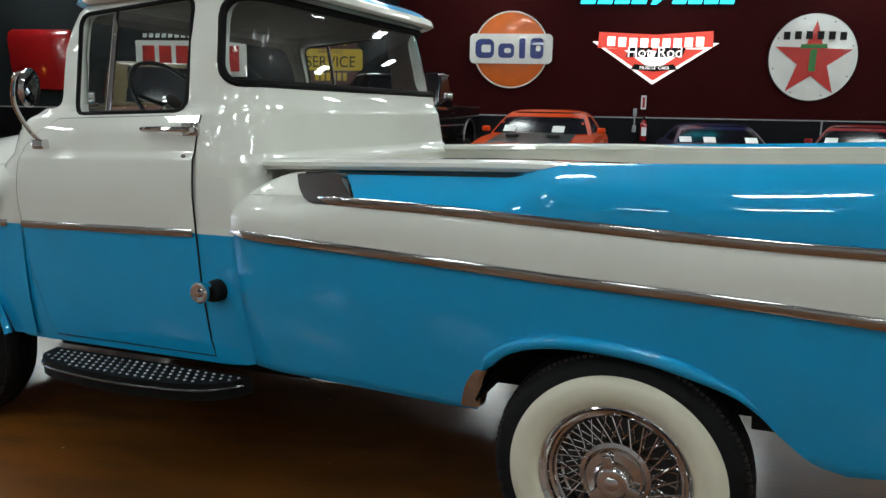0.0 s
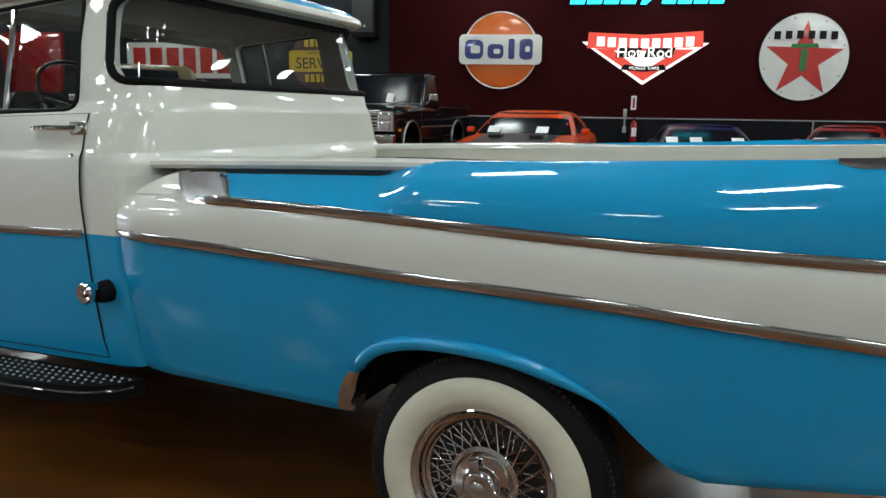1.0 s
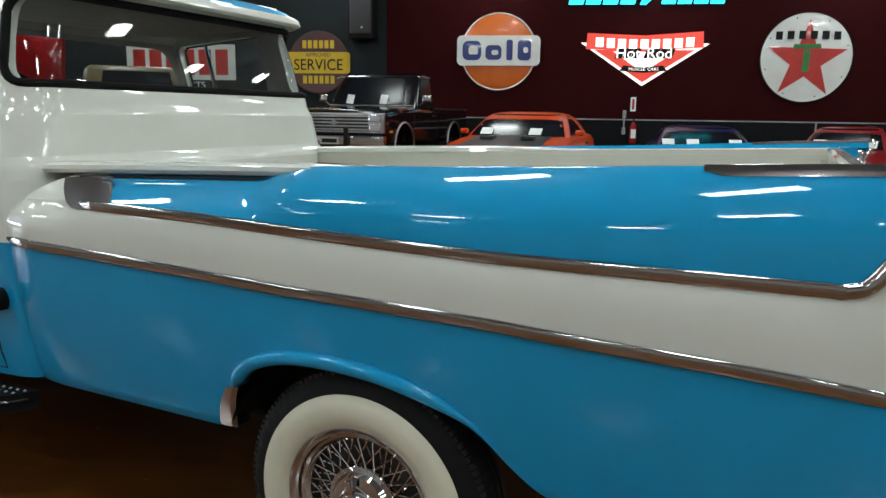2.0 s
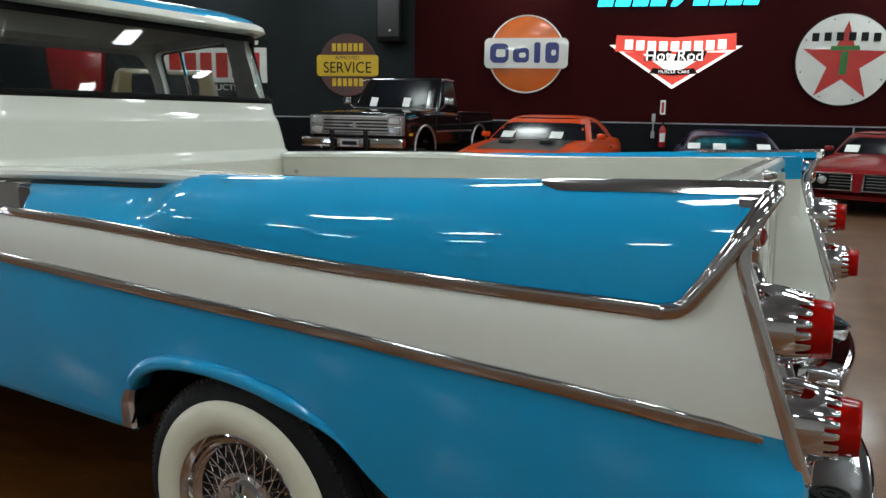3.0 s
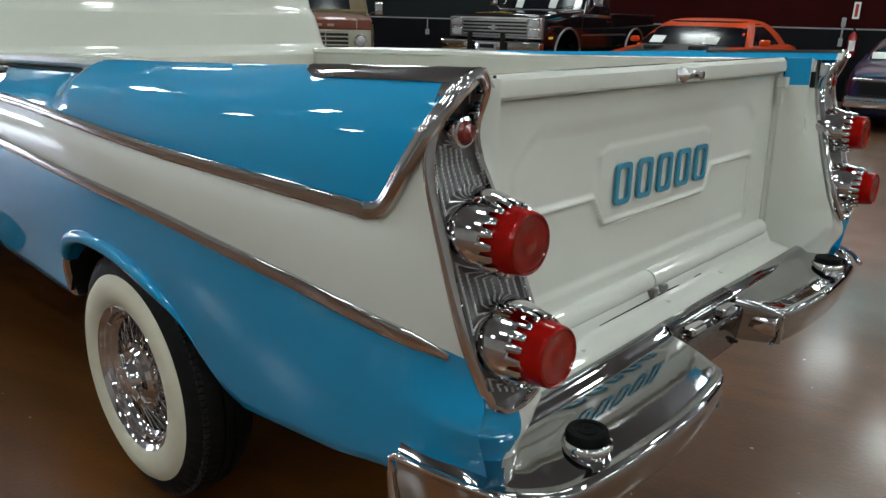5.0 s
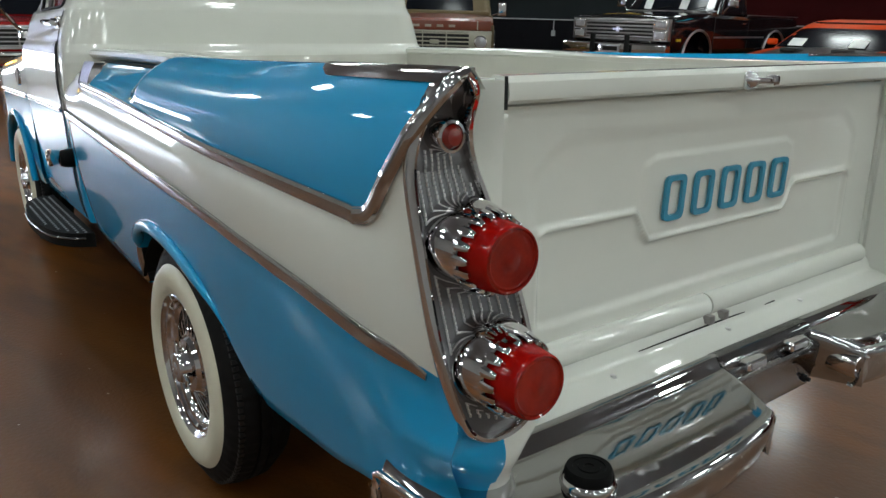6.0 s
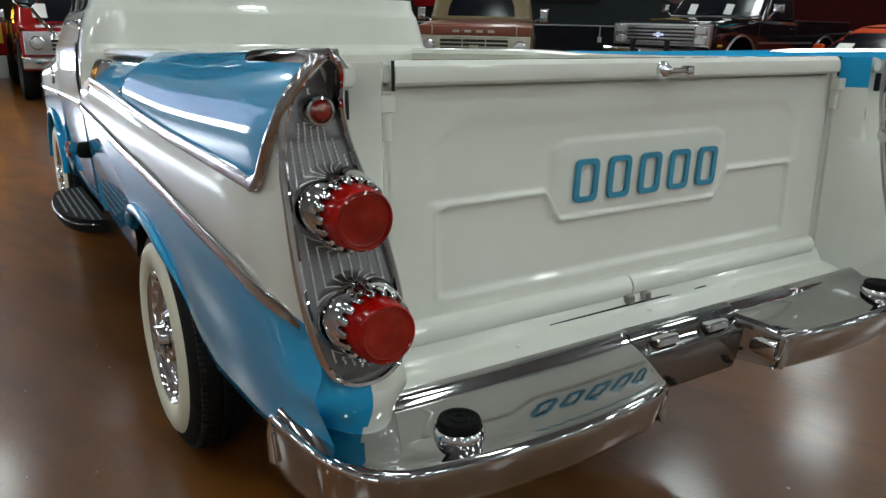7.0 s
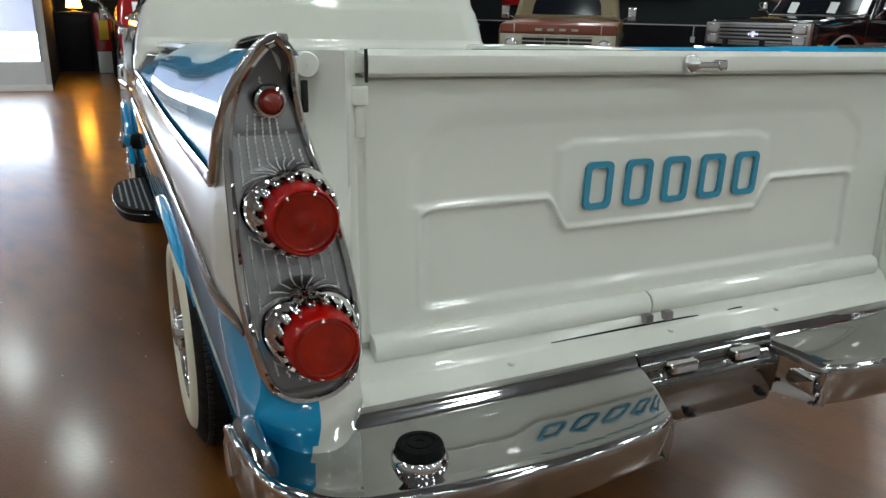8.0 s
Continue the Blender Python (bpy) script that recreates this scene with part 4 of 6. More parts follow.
# Level sections: z, front x, rear x, half width, corner radius
CAB = [(0.515, -2.48, -1.222, 0.835, 0.13), (0.6, -2.48, -1.207, 0.85, 0.14), (0.8, -2.48, -1.197, 0.862, 0.15), (0.978, -2.48, -1.192, 0.868, 0.15), (0.982, -2.48, -1.192, 0.868, 0.15), (1.1, -2.48, -1.19, 0.868, 0.15), (1.15, -2.48, -1.188, 0.866, 0.15), (1.2, -2.46, -1.18, 0.86, 0.15), (1.22, -2.44, -1.19, 0.858, 0.15),
       (1.24, -2.42, -1.206, 0.854, 0.16), (1.246, -2.416, -1.2061, 0.8525, 0.161), (1.33, -2.40, -1.2073, 0.830, 0.165), (1.374, -2.37, -1.2079, 0.812, 0.160), (1.38, -2.36, -1.208, 0.810, 0.16), (1.396, -2.32, -1.214, 0.796, 0.15), (1.42, -2.27, -1.226, 0.786, 0.14), (1.48, -2.25, -1.234, 0.775, 0.13), (1.62, -2.20, -1.248, 0.750, 0.13), (1.765, -2.14, -1.264, 0.712, 0.14), (1.8, -2.11, -1.27, 0.702, 0.15), (1.825, -2.06, -1.3, 0.676, 0.16)]


def cab_w(z):
    return float(np.interp(z, [c[0] for c in CAB], [c[3] for c in CAB]))


def cab_solid(inset, z0=None, z1=None):
    bm = bmesh.new()
    rows = []
    for z, xf, xr, w, r in CAB:
        if inset and z < 0.6:
            z = 0.64
        if inset and z > 1.80:
            continue
        o = rounded(xr - xf - 2 * inset, 2 * w - 2 * inset, max(0.03, r - inset), 7, (xf + xr) / 2, 0)
        rows.append([(a, b, z) for a, b in o])
    vr = rings(bm, rows)
    for f in bm.faces:
        f.material_index = 1 if f.calc_center_median().z < 0.980 else 0
    if inset:
        for f in bm.faces:
            f.material_index = 2
    bmesh.ops.recalc_face_normals(bm, faces=bm.faces[:])
    return bm


def xz_prism(corners, r, y0, y1):
    """A prism across the truck, with rounded corners."""
    pts = []
    n = len(corners)
    for i, c in enumerate(corners):
        c = Vector((*c, 0))
        a, b = Vector((*corners[i - 1], 0)), Vector((*corners[(i + 1) % n], 0))
        p, q = c + (a - c).normalized() * r, c + (b - c).normalized() * r
        for k in range(5):
            t = k / 4
            s = p * (1 - t) ** 2 + c * 2 * t * (1 - t) + q * t * t
            pts.append((s.x, s.y))
    return pts, prism(pts, y0, y1)


door_win = [(-2.015, 1.390), (-1.490, 1.390), (-1.492, 1.778), (-2.030, 1.755)]
door_outline, door_cut = xz_prism(door_win, 0.045, -1.2, 1.2)
rear_win = [(-1.350, 1.478), (-0.9, 1.478), (-0.9, 1.772), (-1.372, 1.772)]
_, rear_cut = xz_prism(rear_win, 0.075, -1.2, 1.2)
_, shield_cut = xz_prism([(-2.6, 1.415), (-2.095, 1.415), (-2.095, 1.762), (-2.6, 1.762)], 0.05, -1.2, 1.2)
cab = fore(part("cab", cut("cab", cab_solid(0), [cab_solid(0.045), door_cut, rear_cut, shield_cut], (WHITE, BLUE, TRIM_GREY)), (WHITE, BLUE, TRIM_GREY), truck, "cream cab with a turquoise lower half", 40))

# roof: turquoise dome with a cream drip edge
bm = bmesh.new()
rows = []
for z, gx, w in ((1.795, 0.0, 0.0), (1.788, 0.022, 0.022), (1.800, 0.040, 0.036), (1.822, 0.036, 0.030), (1.832, 0.022, 0.018)):
    o = rounded(0.87 + 2 * gx, 1.40 + 2 * w, 0.17, 8, -1.665, 0)
    rows.append([(a, b, z) for a, b in o])
rings(bm, rows, cap=False)
tidy(bm)
for f in bm.faces:
    f.material_index = 1 if f.calc_center_median().x < -1.985 else 0
part("drip_edge", bm, (WHITE, BLUE), cab, "cream drip edge of the roof with a turquoise visor", 50)
bm = bmesh.new()
rows = []
for k in range(10):
    t = k / 9
    o = rounded((0.87 + 0.05) * (1 - 0.92 * t ** 1.6), (1.40 + 0.04) * (1 - 0.92 * t ** 1.6), max(0.01, 0.19 * (1 - 0.92 * t ** 1.6)), 8, -1.665, 0)
    rows.append([(a, b, 1.826 + 0.085 * (1 - (1 - t) ** 2.2)) for a, b in o])
rings(bm, rows)
part("roof", tidy(bm), BLUE, cab, "turquoise domed roof", 60)


# rear glass follows the cab's plan round both corners
def rear_plan(z, inset, extra=0.0):
    xs = [c[0] for c in CAB]
    xr, w, r = (float(np.interp(z, xs, [c[k] for c in CAB])) for k in (2, 3, 4))
    xr, w = xr - inset, w - inset
    start = float(np.interp(z, (1.478, 1.77), (-1.350, -1.372))) + extra
    a0 = -math.acos(max(-1.0, min(1.0, (start - (xr - r)) / r)))
    left = [(xr - r + r * math.cos(a), -w + r + r * math.sin(a)) for a in np.linspace(a0, 0, 10)]
    return left + [(a, -b) for a, b in reversed(left)]


bm = bmesh.new()
rings(bm, [[(a, b, z) for a, b in rear_plan(z, 0.018)] for z in np.linspace(1.474, 1.774, 5)], close_u=False)
g = part("rear_window", bm, GLASS, cab, "wraparound rear window glass", 60)
g.visible_shadow = False
RC = 0.07
corner = [(1.476 + RC * (1 - math.cos(t)), RC * (1 - math.sin(t))) for t in np.linspace(0, math.pi / 2, 7)] + [(1.772 - RC * (1 - math.cos(t)), RC * (1 - math.sin(t))) for t in np.linspace(math.pi / 2, 0, 7)]
edge_l = [(*rear_plan(z, 0.004, e)[0], z) for z, e in corner]
low = [(a, b, 1.476) for a, b in rear_plan(1.476, 0.004, RC)][1:-1]
high = [(a, b, 1.772) for a, b in rear_plan(1.772, 0.004, RC)][1:-1]
ring = low + [(a, -b, c) for a, b, c in edge_l] + high[::-1] + edge_l[::-1]
part("rear_seal", tube(ring, 0.015, 8, close=True), RUBBER, g, "black rubber window seal")
for flip in (False, True):
    s = 1 if not flip else -1
    seal = [(a, -s * (cab_w(b) + 0.000), b) for a, b in door_outline]
    part("door_window_seal", tube(seal, 0.008, 6, close=True, up=(0, 1, 0)), RUBBER, cab, "black rubber seal of the door window")
    bm = bmesh.new()
    vs = [bm.verts.new((a, -s * (cab_w(b) - 0.02), b)) for a, b in door_outline]
    bm.faces.new(vs)
    g = part("door_window", bm, GLASS, cab, "door window glass", 0)
    g.visible_shadow = False
    part("vent_post", tube([(-1.862, -s * (cab_w(1.392) - 0.012), 1.392), (-1.866, -s * (cab_w(1.752) - 0.012), 1.758)], 0.010, 8, up=(0, 1, 0)), CHROME, cab, "chrome vent window post")
    # door skin and its shut line
    def skin(grow, lift, name, mats, label, parent):
        bm = bmesh.new()
        zs = [*np.linspace(0.545 - grow, 0.979, 9), 0.981, *np.linspace(1.0, 1.21, 5), *np.linspace(1.222, 1.262, 9), *np.linspace(1.27, 1.375 + grow * 0.3, 6)]
        rows = []
        for z in zs:
            xr = float(np.interp(z, (0.5, 0.62, 0.80, 1.0, 1.4), (-1.385, -1.402, -1.415, -1.418, -1.410))) + grow
            xf = float(np.interp(z, (0.5, 0.62, 0.85, 1.05, 1.20, 1.27, 1.33, 1.385), (-2.16, -2.215, -2.270, -2.282, -2.270, -2.245, -2.18, -2.06))) - grow
            crease = 0.007 * smooth_step(1.258, 1.228, z) * smooth_step(0.99, 1.10, z)
            rows.append([(xf + (xr - xf) * t, -s * (cab_w(z) + lift + crease), z) for t in np.linspace(0, 1, 8)])
        vr = rings(bm, rows, close_u=False)
        for f in bm.faces:
            f.material_index = 1 if f.calc_center_median().z < 0.98 else 0
        return part(name, bm, mats, parent, label, 60)
    skin(0.006, 0.0012, "door_gap", (GAP_AND_SHADE, GAP_AND_SHADE), "", cab)
    d = skin(0.0, 0.0040, "door", (WHITE, BLUE), "cream and turquoise door", cab)
    pts = [(x, -s * (cab_w(0.98) + 0.006), 0.980) for x in np.linspace(-2.275, -1.425, 12)]
    bm = bmesh.new()
    sweep(bm, pts, STRIP, (0, -s, 0))
    part("door_trim", tidy(bm), TRIM_STEEL, d, "bright chrome trim strip")
    # handle, lock
    y = -s * (cab_w(1.325) + 0.004)
    bm = tube([(-1.44, y, 1.327), (-1.44, y - s * 0.028, 1.327)], 0.016, 12, up=(0, 0, 1))
    part("door_handle", bm, CHROME, d, "chrome push button door handle")
    part("grip", tube([(-1.405, y - s * 0.03, 1.326), (-1.47, y - s * 0.034, 1.328), (-1.54, y - s * 0.036, 1.330), (-1.60, y - s * 0.030, 1.331), (-1.635, y - s * 0.016, 1.331)], 0.013, 10, ry=0.010), CHROME, d)
    part("backplate", boxed(-1.475, -1.400, y - s * 0.0 - 0.006, y + 0.006, 1.305, 1.350, 0.005), CHROME, d)
    part("door_lock", lathe([(0.0, 0.011), (-0.006 * s, 0.011), (-0.008 * s, 0.0005)], 16, "y", (-1.452, -s * (cab_w(1.24) + 0.004), 1.235)), CHROME, d)

# rear quarter of the cab below the belt closes against the bed
for flip in (False, True):
    bm = bmesh.new()
    rows = []
    for z in (0.525, 0.60, 0.75, 0.90, 0.978, 0.982, 1.05, 1.12, 1.17):
        w = cab_w(z)
        rows.append([(-1.395, -w - 0.001, z), (-1.33, -w - 0.004, z), (-1.28, -w - 0.010, z), (-1.25, -w - 0.004, z), (-1.225, -w + 0.03, z), (-1.18, -w + 0.12, z)])
    rings(bm, rows, close_u=False)
    for f in bm.faces:
        f.material_index = 1 if f.calc_center_median().z < 0.98 else 0
    part("cab_quarter", mirrored(bm) if flip else bm, (WHITE, BLUE), cab, "rear quarter panel of the cab", 50)

# fuel filler on the cab's rear quarter
neck = lathe([(0.02, 0.038), (-0.012, 0.038), (-0.034, 0.035), (-0.046, 0.030), (-0.047, 0.0005)], 28, "y", (-1.336, -0.872, 0.790))
fl = fore(part("fuel_filler", neck, RUBBER, truck, "black rubber filler neck with a chrome cap"))
part("cap", lathe([(-0.040, 0.028), (-0.066, 0.032), (-0.072, 0.036), (-0.084, 0.036), (-0.090, 0.030), (-0.086, 0.014), (-0.094, 0.011), (-0.095, 0.0005)], 28, "y", (-1.344, -0.872, 0.797)), CHROME, fl, "chrome fuel cap")

# round mirror on a bent arm
arm = spline([(-2.120, -0.868, 1.285), (-2.128, -0.915, 1.34), (-2.105, -0.975, 1.43), (-2.055, -1.0, 1.515), (-2.000, -1.0, 1.530)], 6)
mir = fore(part("door_mirror", tube(arm, 0.008, 8, up=(1, 0, 0)), CHROME, truck, "round chrome mirror on a bent arm"))
face = Matrix.Translation((-1.985, -1.0, 1.478)) @ Matrix.Rotation(radians(28), 4, "Z") @ Matrix.Rotation(radians(7), 4, "Y") @ Matrix.Scale(1.0, 4)
bm = lathe([(-0.030, 0.020), (-0.024, 0.045), (-0.006, 0.064), (0.004, 0.066), (0.008, 0.063)], 36, "x")
bmesh.ops.transform(bm, matrix=face, verts=bm.verts[:])
part("shell", bm, CHROME, mir)
bm = lathe([(0.006, 0.060), (0.0085, 0.058), (0.0088, 0.0005)], 36, "x")
bmesh.ops.transform(bm, matrix=face, verts=bm.verts[:])
part("mirror_glass", bm, material("mirror", (0.85, 0.86, 0.87), 0.02, metal=1.0), mir)
part("foot", boxed(-2.150, -2.090, -0.895, -0.862, 1.265, 1.300, 0.008, 3), CHROME, mir)

# running board with studs
bm = bmesh.new()
for s in (1, -1):
    bm = bmesh.new()
    pts = spline([(-2.20, -0.84, 0), (-2.17, -0.925, 0), (-2.05, -0.985, 0), (-1.75, -1.012, 0), (-1.44, -0.988, 0), (-1.30, -0.93, 0), (-1.24, -0.84, 0)], 6)
    out = [(p.x, s * p.y) for p in pts]
    rings(bm, [[(a, b, z) for a, b in out] for z in (0.425, 0.478, 0.484)])
    rb = fore(part("running_board", tidy(bm), RUBBER, truck, "black running board with pale studs"))
    bm = bmesh.new()
    for i in range(26):
        for j in range(5):
            x, y = -2.14 + i * 0.036 + (0.018 if j % 2 else 0), -0.868 - j * 0.028
            edge = float(np.interp(x, [p.x for p in pts[2:-2]], [p.y for p in pts[2:-2]]))
            if y > edge + 0.018:
                g2 = bmesh.ops.create_cone(bm, cap_ends=True, segments=8, radius1=0.0062, radius2=0.004, depth=0.004)
                bmesh.ops.translate(bm, vec=(x, s * y, 0.4855), verts=g2["verts"])
    part("studs", bm, RAIL_GREY, rb, "rows of pale studs", 0)["kind"] = "stuff"
    bm = tube([(p.x, s * p.y * 1.002, 0.462) for p in pts[2:-2]], 0.006, 6)
    part("board_edge", bm, BLACK, rb)

# interior: bench, dash, steering wheel
bm = box(boxed(-1.85, -1.32, -0.66, 0.66, 0.80, 1.02, 0.05, 3), -1.42, -1.27, -0.66, 0.66, 1.0, 1.315, 0.05, 3)
part("bench_seat", bm, SEAT_MAT, cab, "blue grey vinyl bench seat")
part("dashboard", boxed(-2.32, -2.10, -0.76, 0.76, 1.16, 1.365, 0.05, 3), TRIM_GREY, cab, "dull beige dashboard")
c = Matrix.Translation((-1.955, -0.36, 1.440)) @ Matrix.Rotation(radians(-34), 4, "Y")
bm = bmesh.new()
path = [c @ Vector((0, 0.200 * math.cos(a), 0.200 * math.sin(a))) for a in np.linspace(0, 2 * math.pi, 41)[:-1]]
sweep(bm, path, circle(0.0095, 8), c.to_3x3() @ Vector((1, 0, 0)), close=True)
sw = part("steering_wheel", tidy(bm), BLACK, cab, "black steering wheel")
for a in (0.15, math.pi - 0.15, -math.pi / 2):
    part("spoke", tube([c @ Vector((-0.03, 0, 0)), c @ Vector((0, 0.2 * math.cos(a), 0.2 * math.sin(a)))], 0.009, 6), BLACK, sw)
bm = lathe([(-0.05, 0.03), (-0.02, 0.045), (0.0, 0.04), (0.006, 0.0005)], 24, "x")
bmesh.ops.transform(bm, matrix=c, verts=bm.verts[:])
part("horn_button", bm, CHROME, sw)
part("steering_column", tube([c @ Vector((-0.02, 0, 0)), c @ Vector((-0.40, 0, 0))], 0.022, 10), BLACK, cab)

# ---- nose: hood, front wings, lamps, grille, bumper ----
for flip in (False, True):
    bm = bmesh.new()
    rows = []
    for x in [*np.linspace(-2.290, -2.42, 4), *np.linspace(-2.44, -3.26, 34), *np.linspace(-3.29, -3.70, 12)]:
        top = float(np.interp(x, (-3.70, -3.60, -3.40, -3.0, -2.6, -2.34), (0.98, 1.05, 1.11, 1.155, 1.190, 1.225)))
        w = float(np.interp(x, (-3.70, -3.62, -3.45, -3.1, -2.34), (0.76, 0.83, 0.875, 0.892, 0.870)))
        a = (x - FRONT_AXLE) / 0.43
        bot = 0.53 if abs(a) > 1 else max(0.53, 0.44 + 0.42 * math.sqrt(max(0, 1 - a * a)))
        zs = [*np.linspace(bot, 0.979, 7), 0.981, *np.linspace(1.0, top - 0.08, 4)]
        col = [(x, -w + 0.03 * max(0, (0.8 - z) / 0.35) ** 2, z) for z in zs]
        col += [(x, -w + 0.014, top - 0.035), (x, -w + 0.055, top - 0.006), (x, -w + 0.12, top), (x, -0.60, top + 0.02)]
        rows.append([(x, -w + 0.06, bot + 0.012), *col])
    vr = rings(bm, rows, close_u=False)
    bm.faces.new([v for v in vr[-1]])
    for f in bm.faces:
        f.material_index = 1 if f.calc_center_median().z < 0.98 else 0
    tidy(bm)
    fw = fore(part("front_wing", mirrored(bm) if flip else bm, (WHITE, BLUE), truck, "cream and turquoise front wing", 45))
    bm = tube([(FRONT_AXLE + 0.43 * math.cos(a), -0.884, max(0.53, 0.44 + 0.42 * math.sin(a))) for a in np.linspace(0.2, math.pi - 0.2, 24)], 0.016, 8, up=(0, -1, 0))
    part("wheel_arch_lip", mirrored(bm) if flip else bm, BLUE, fw)
    pts = [(x, -float(np.interp(x, (-3.70, -3.62, -3.45, -3.1, -2.34), (0.76, 0.83, 0.875, 0.892, 0.870))) - 0.003, 0.98) for x in np.linspace(-3.6, -2.36, 20)]
    bm = bmesh.new()
    sweep(bm, pts, STRIP, (0, -1, 0))
    tidy(bm)
    part("wing_trim", mirrored(bm) if flip else bm, CHROME, fw, "bright chrome trim strip")
    hl = lathe([(0.0, 0.105), (-0.03, 0.104), (-0.05, 0.095), (-0.052, 0.088)], 32, "x", (-3.69, -0.64, 0.90))
    hl = fore(part("headlamp", mirrored(hl) if flip else hl, CHROME, truck, "round chrome headlamp"))
    gl = lathe([(-0.045, 0.088), (-0.060, 0.06), (-0.066, 0.0005)], 28, "x", (-3.69, -0.64, 0.90))
    part("lamp_glass", mirrored(gl) if flip else gl, BUTTON, hl)
    bm = lathe([(0.0, 0.045), (-0.012, 0.043), (-0.014, 0.0005)], 24, "y", (-2.42, -0.884, 1.075))
    part("wing_badge", mirrored(bm) if flip else bm, CHROME, fw, "round chrome badge")
bm = bmesh.new()
rows = []
for x, h, w in ((-2.18, 1.360, 0.80), (-2.30, 1.362, 0.80), (-2.7, 1.345, 0.79), (-3.1, 1.305, 0.76), (-3.45, 1.25, 0.70), (-3.62, 1.17, 0.65), (-3.70, 1.06, 0.60)):
    rows.append([(x, y * w, h - 0.20 * abs(y) ** 4.5) for y in np.linspace(-1, 1, 17)] )
rings(bm, rows, close_u=False)
fore(part("hood", bm, WHITE, truck, "cream domed hood", 60))
fore(part("cowl", boxed(-2.34, -2.10, -0.80, 0.80, 1.18, 1.372, 0.04, 3), WHITE, truck, "cream cowl in front of the windscreen"))
gr = fore(part("grille", boxed(-3.70, -3.62, -0.55, 0.55, 0.62, 1.04, 0.01), GAP_AND_SHADE, truck, "front grille with chrome bars"))
for zz in (0.70, 0.80, 0.90, 0.98):
    part("grille_bar", boxed(-3.735, -3.70, -0.54, 0.54, zz - 0.018, zz + 0.018, 0.012, 3), CHROME, gr)
fore(part("front_bumper", boxed(-3.82, -3.74, -0.80, 0.80, 0.50, 0.66, 0.03, 4), CHROME, truck, "chrome front bumper"))
fore(part("bumper_bracket", boxed(-3.80, -3.40, -0.30, 0.30, 0.50, 0.58, 0.01), UNDER, truck))
fore(part("engine_bay", boxed(-3.62, -2.34, -0.60, 0.60, 0.50, 1.05, 0.02), UNDER, truck))
# wraparound windscreen
bm = bmesh.new()
rows = []
for z in np.linspace(1.425, 1.762, 5):
    w = cab_w(z) - 0.02
    xf, xe = float(np.interp(z, (1.425, 1.762), (-2.155, -2.04))), float(np.interp(z, (1.425, 1.762), (-1.985, -2.010)))
    rows.append([(xe, -w, z), (xe - 0.05, -w + 0.01, z), (xf + 0.02, -w + 0.08, z), (xf, -w + 0.18, z), (xf - 0.01, 0, z), (xf, w - 0.18, z), (xf + 0.02, w - 0.08, z), (xe - 0.05, w - 0.01, z), (xe, w, z)])
rings(bm, rows, close_u=False)
g = part("windscreen", bm, GLASS, cab, "wraparound windscreen glass", 60)
g.visible_shadow = False
# ---- wall signs ----
ORANGE_S = material("orange_enamel", (0.62, 0.13, 0.012), 0.3, coat=0.4, vary=0.12, scale=4)
WHITE_S = material("white_enamel", (0.70, 0.71, 0.68), 0.3, coat=0.4, vary=0.08, scale=4)
NAVY_S = material("navy_enamel", (0.015, 0.03, 0.17), 0.3, coat=0.4, vary=0.1, scale=8)
RED_S = material("red_enamel", (0.48, 0.018, 0.012), 0.35, coat=0.4, vary=0.15, scale=5)
BLACK_S = material("black_sign_paint", (0.008, 0.008, 0.008), 0.45, spec=0.15, vary=0.2, scale=8)
GREEN_S = material("green_enamel", (0.02, 0.16, 0.03), 0.35, vary=0.15, scale=8)
YELLOW_S = material("yellow_enamel", (0.62, 0.40, 0.01), 0.4, vary=0.15, scale=5)
MAROON_S = material("rusty_maroon", (0.085, 0.022, 0.020), 0.55, vary=0.4, scale=3, second=(0.05, 0.03, 0.03), bump=0.1, bump_scale=25)
GLOW_W = material("lit_white", (1.0, 0.98, 0.95), 0.4, emit=0.85)
GLOW_R = material("lit_red", (0.80, 0.07, 0.045), 0.4, emit=0.45)
GLOW_C = material("neon_cyan", (0.02, 0.75, 0.95), 0.4, emit=1.6)
PAPER = material("paper_sheet", (0.80, 0.80, 0.78), 0.7, vary=0.06, scale=20)
GLOSS_RED = material("glossy_red_paint", (0.30, 0.008, 0.009), 0.2, coat=0.8, vary=0.1, scale=4)


def sign(name, x, z, label, category="wall sign"):
    return thing(name, HALL @ Matrix.Translation((x, 0, z)), label, category)


def plate(parent, name, outline, y, mat, d=0.01, label=""):
    """A flat piece of a sign, its face at y in front of the wall."""
    return part(name, prism(outline, -y, -y + d), mat, parent, label, 0)


def bars(parent, x0, x1, z, h, count, y, mat, lean=0.0, name="bar", gap=0.25, bow=0.0):
    """Plain upright blocks that stand for lettering."""
    step = (x1 - x0) / count
    for k in range(count):
        xc = x0 + (k + 0.5) * step
        w = step * (1 - gap) / 2
        dz = bow * (1 - ((xc - (x0 + x1) / 2) / ((x1 - x0) / 2)) ** 2)
        o = [(xc - w - lean * h / 2, z + dz - h / 2), (xc + w - lean * h / 2, z + dz - h / 2), (xc + w + lean * h / 2, z + dz + h / 2), (xc - w + lean * h / 2, z + dz + h / 2)]
        plate(parent, name, o, y, mat, 0.006)


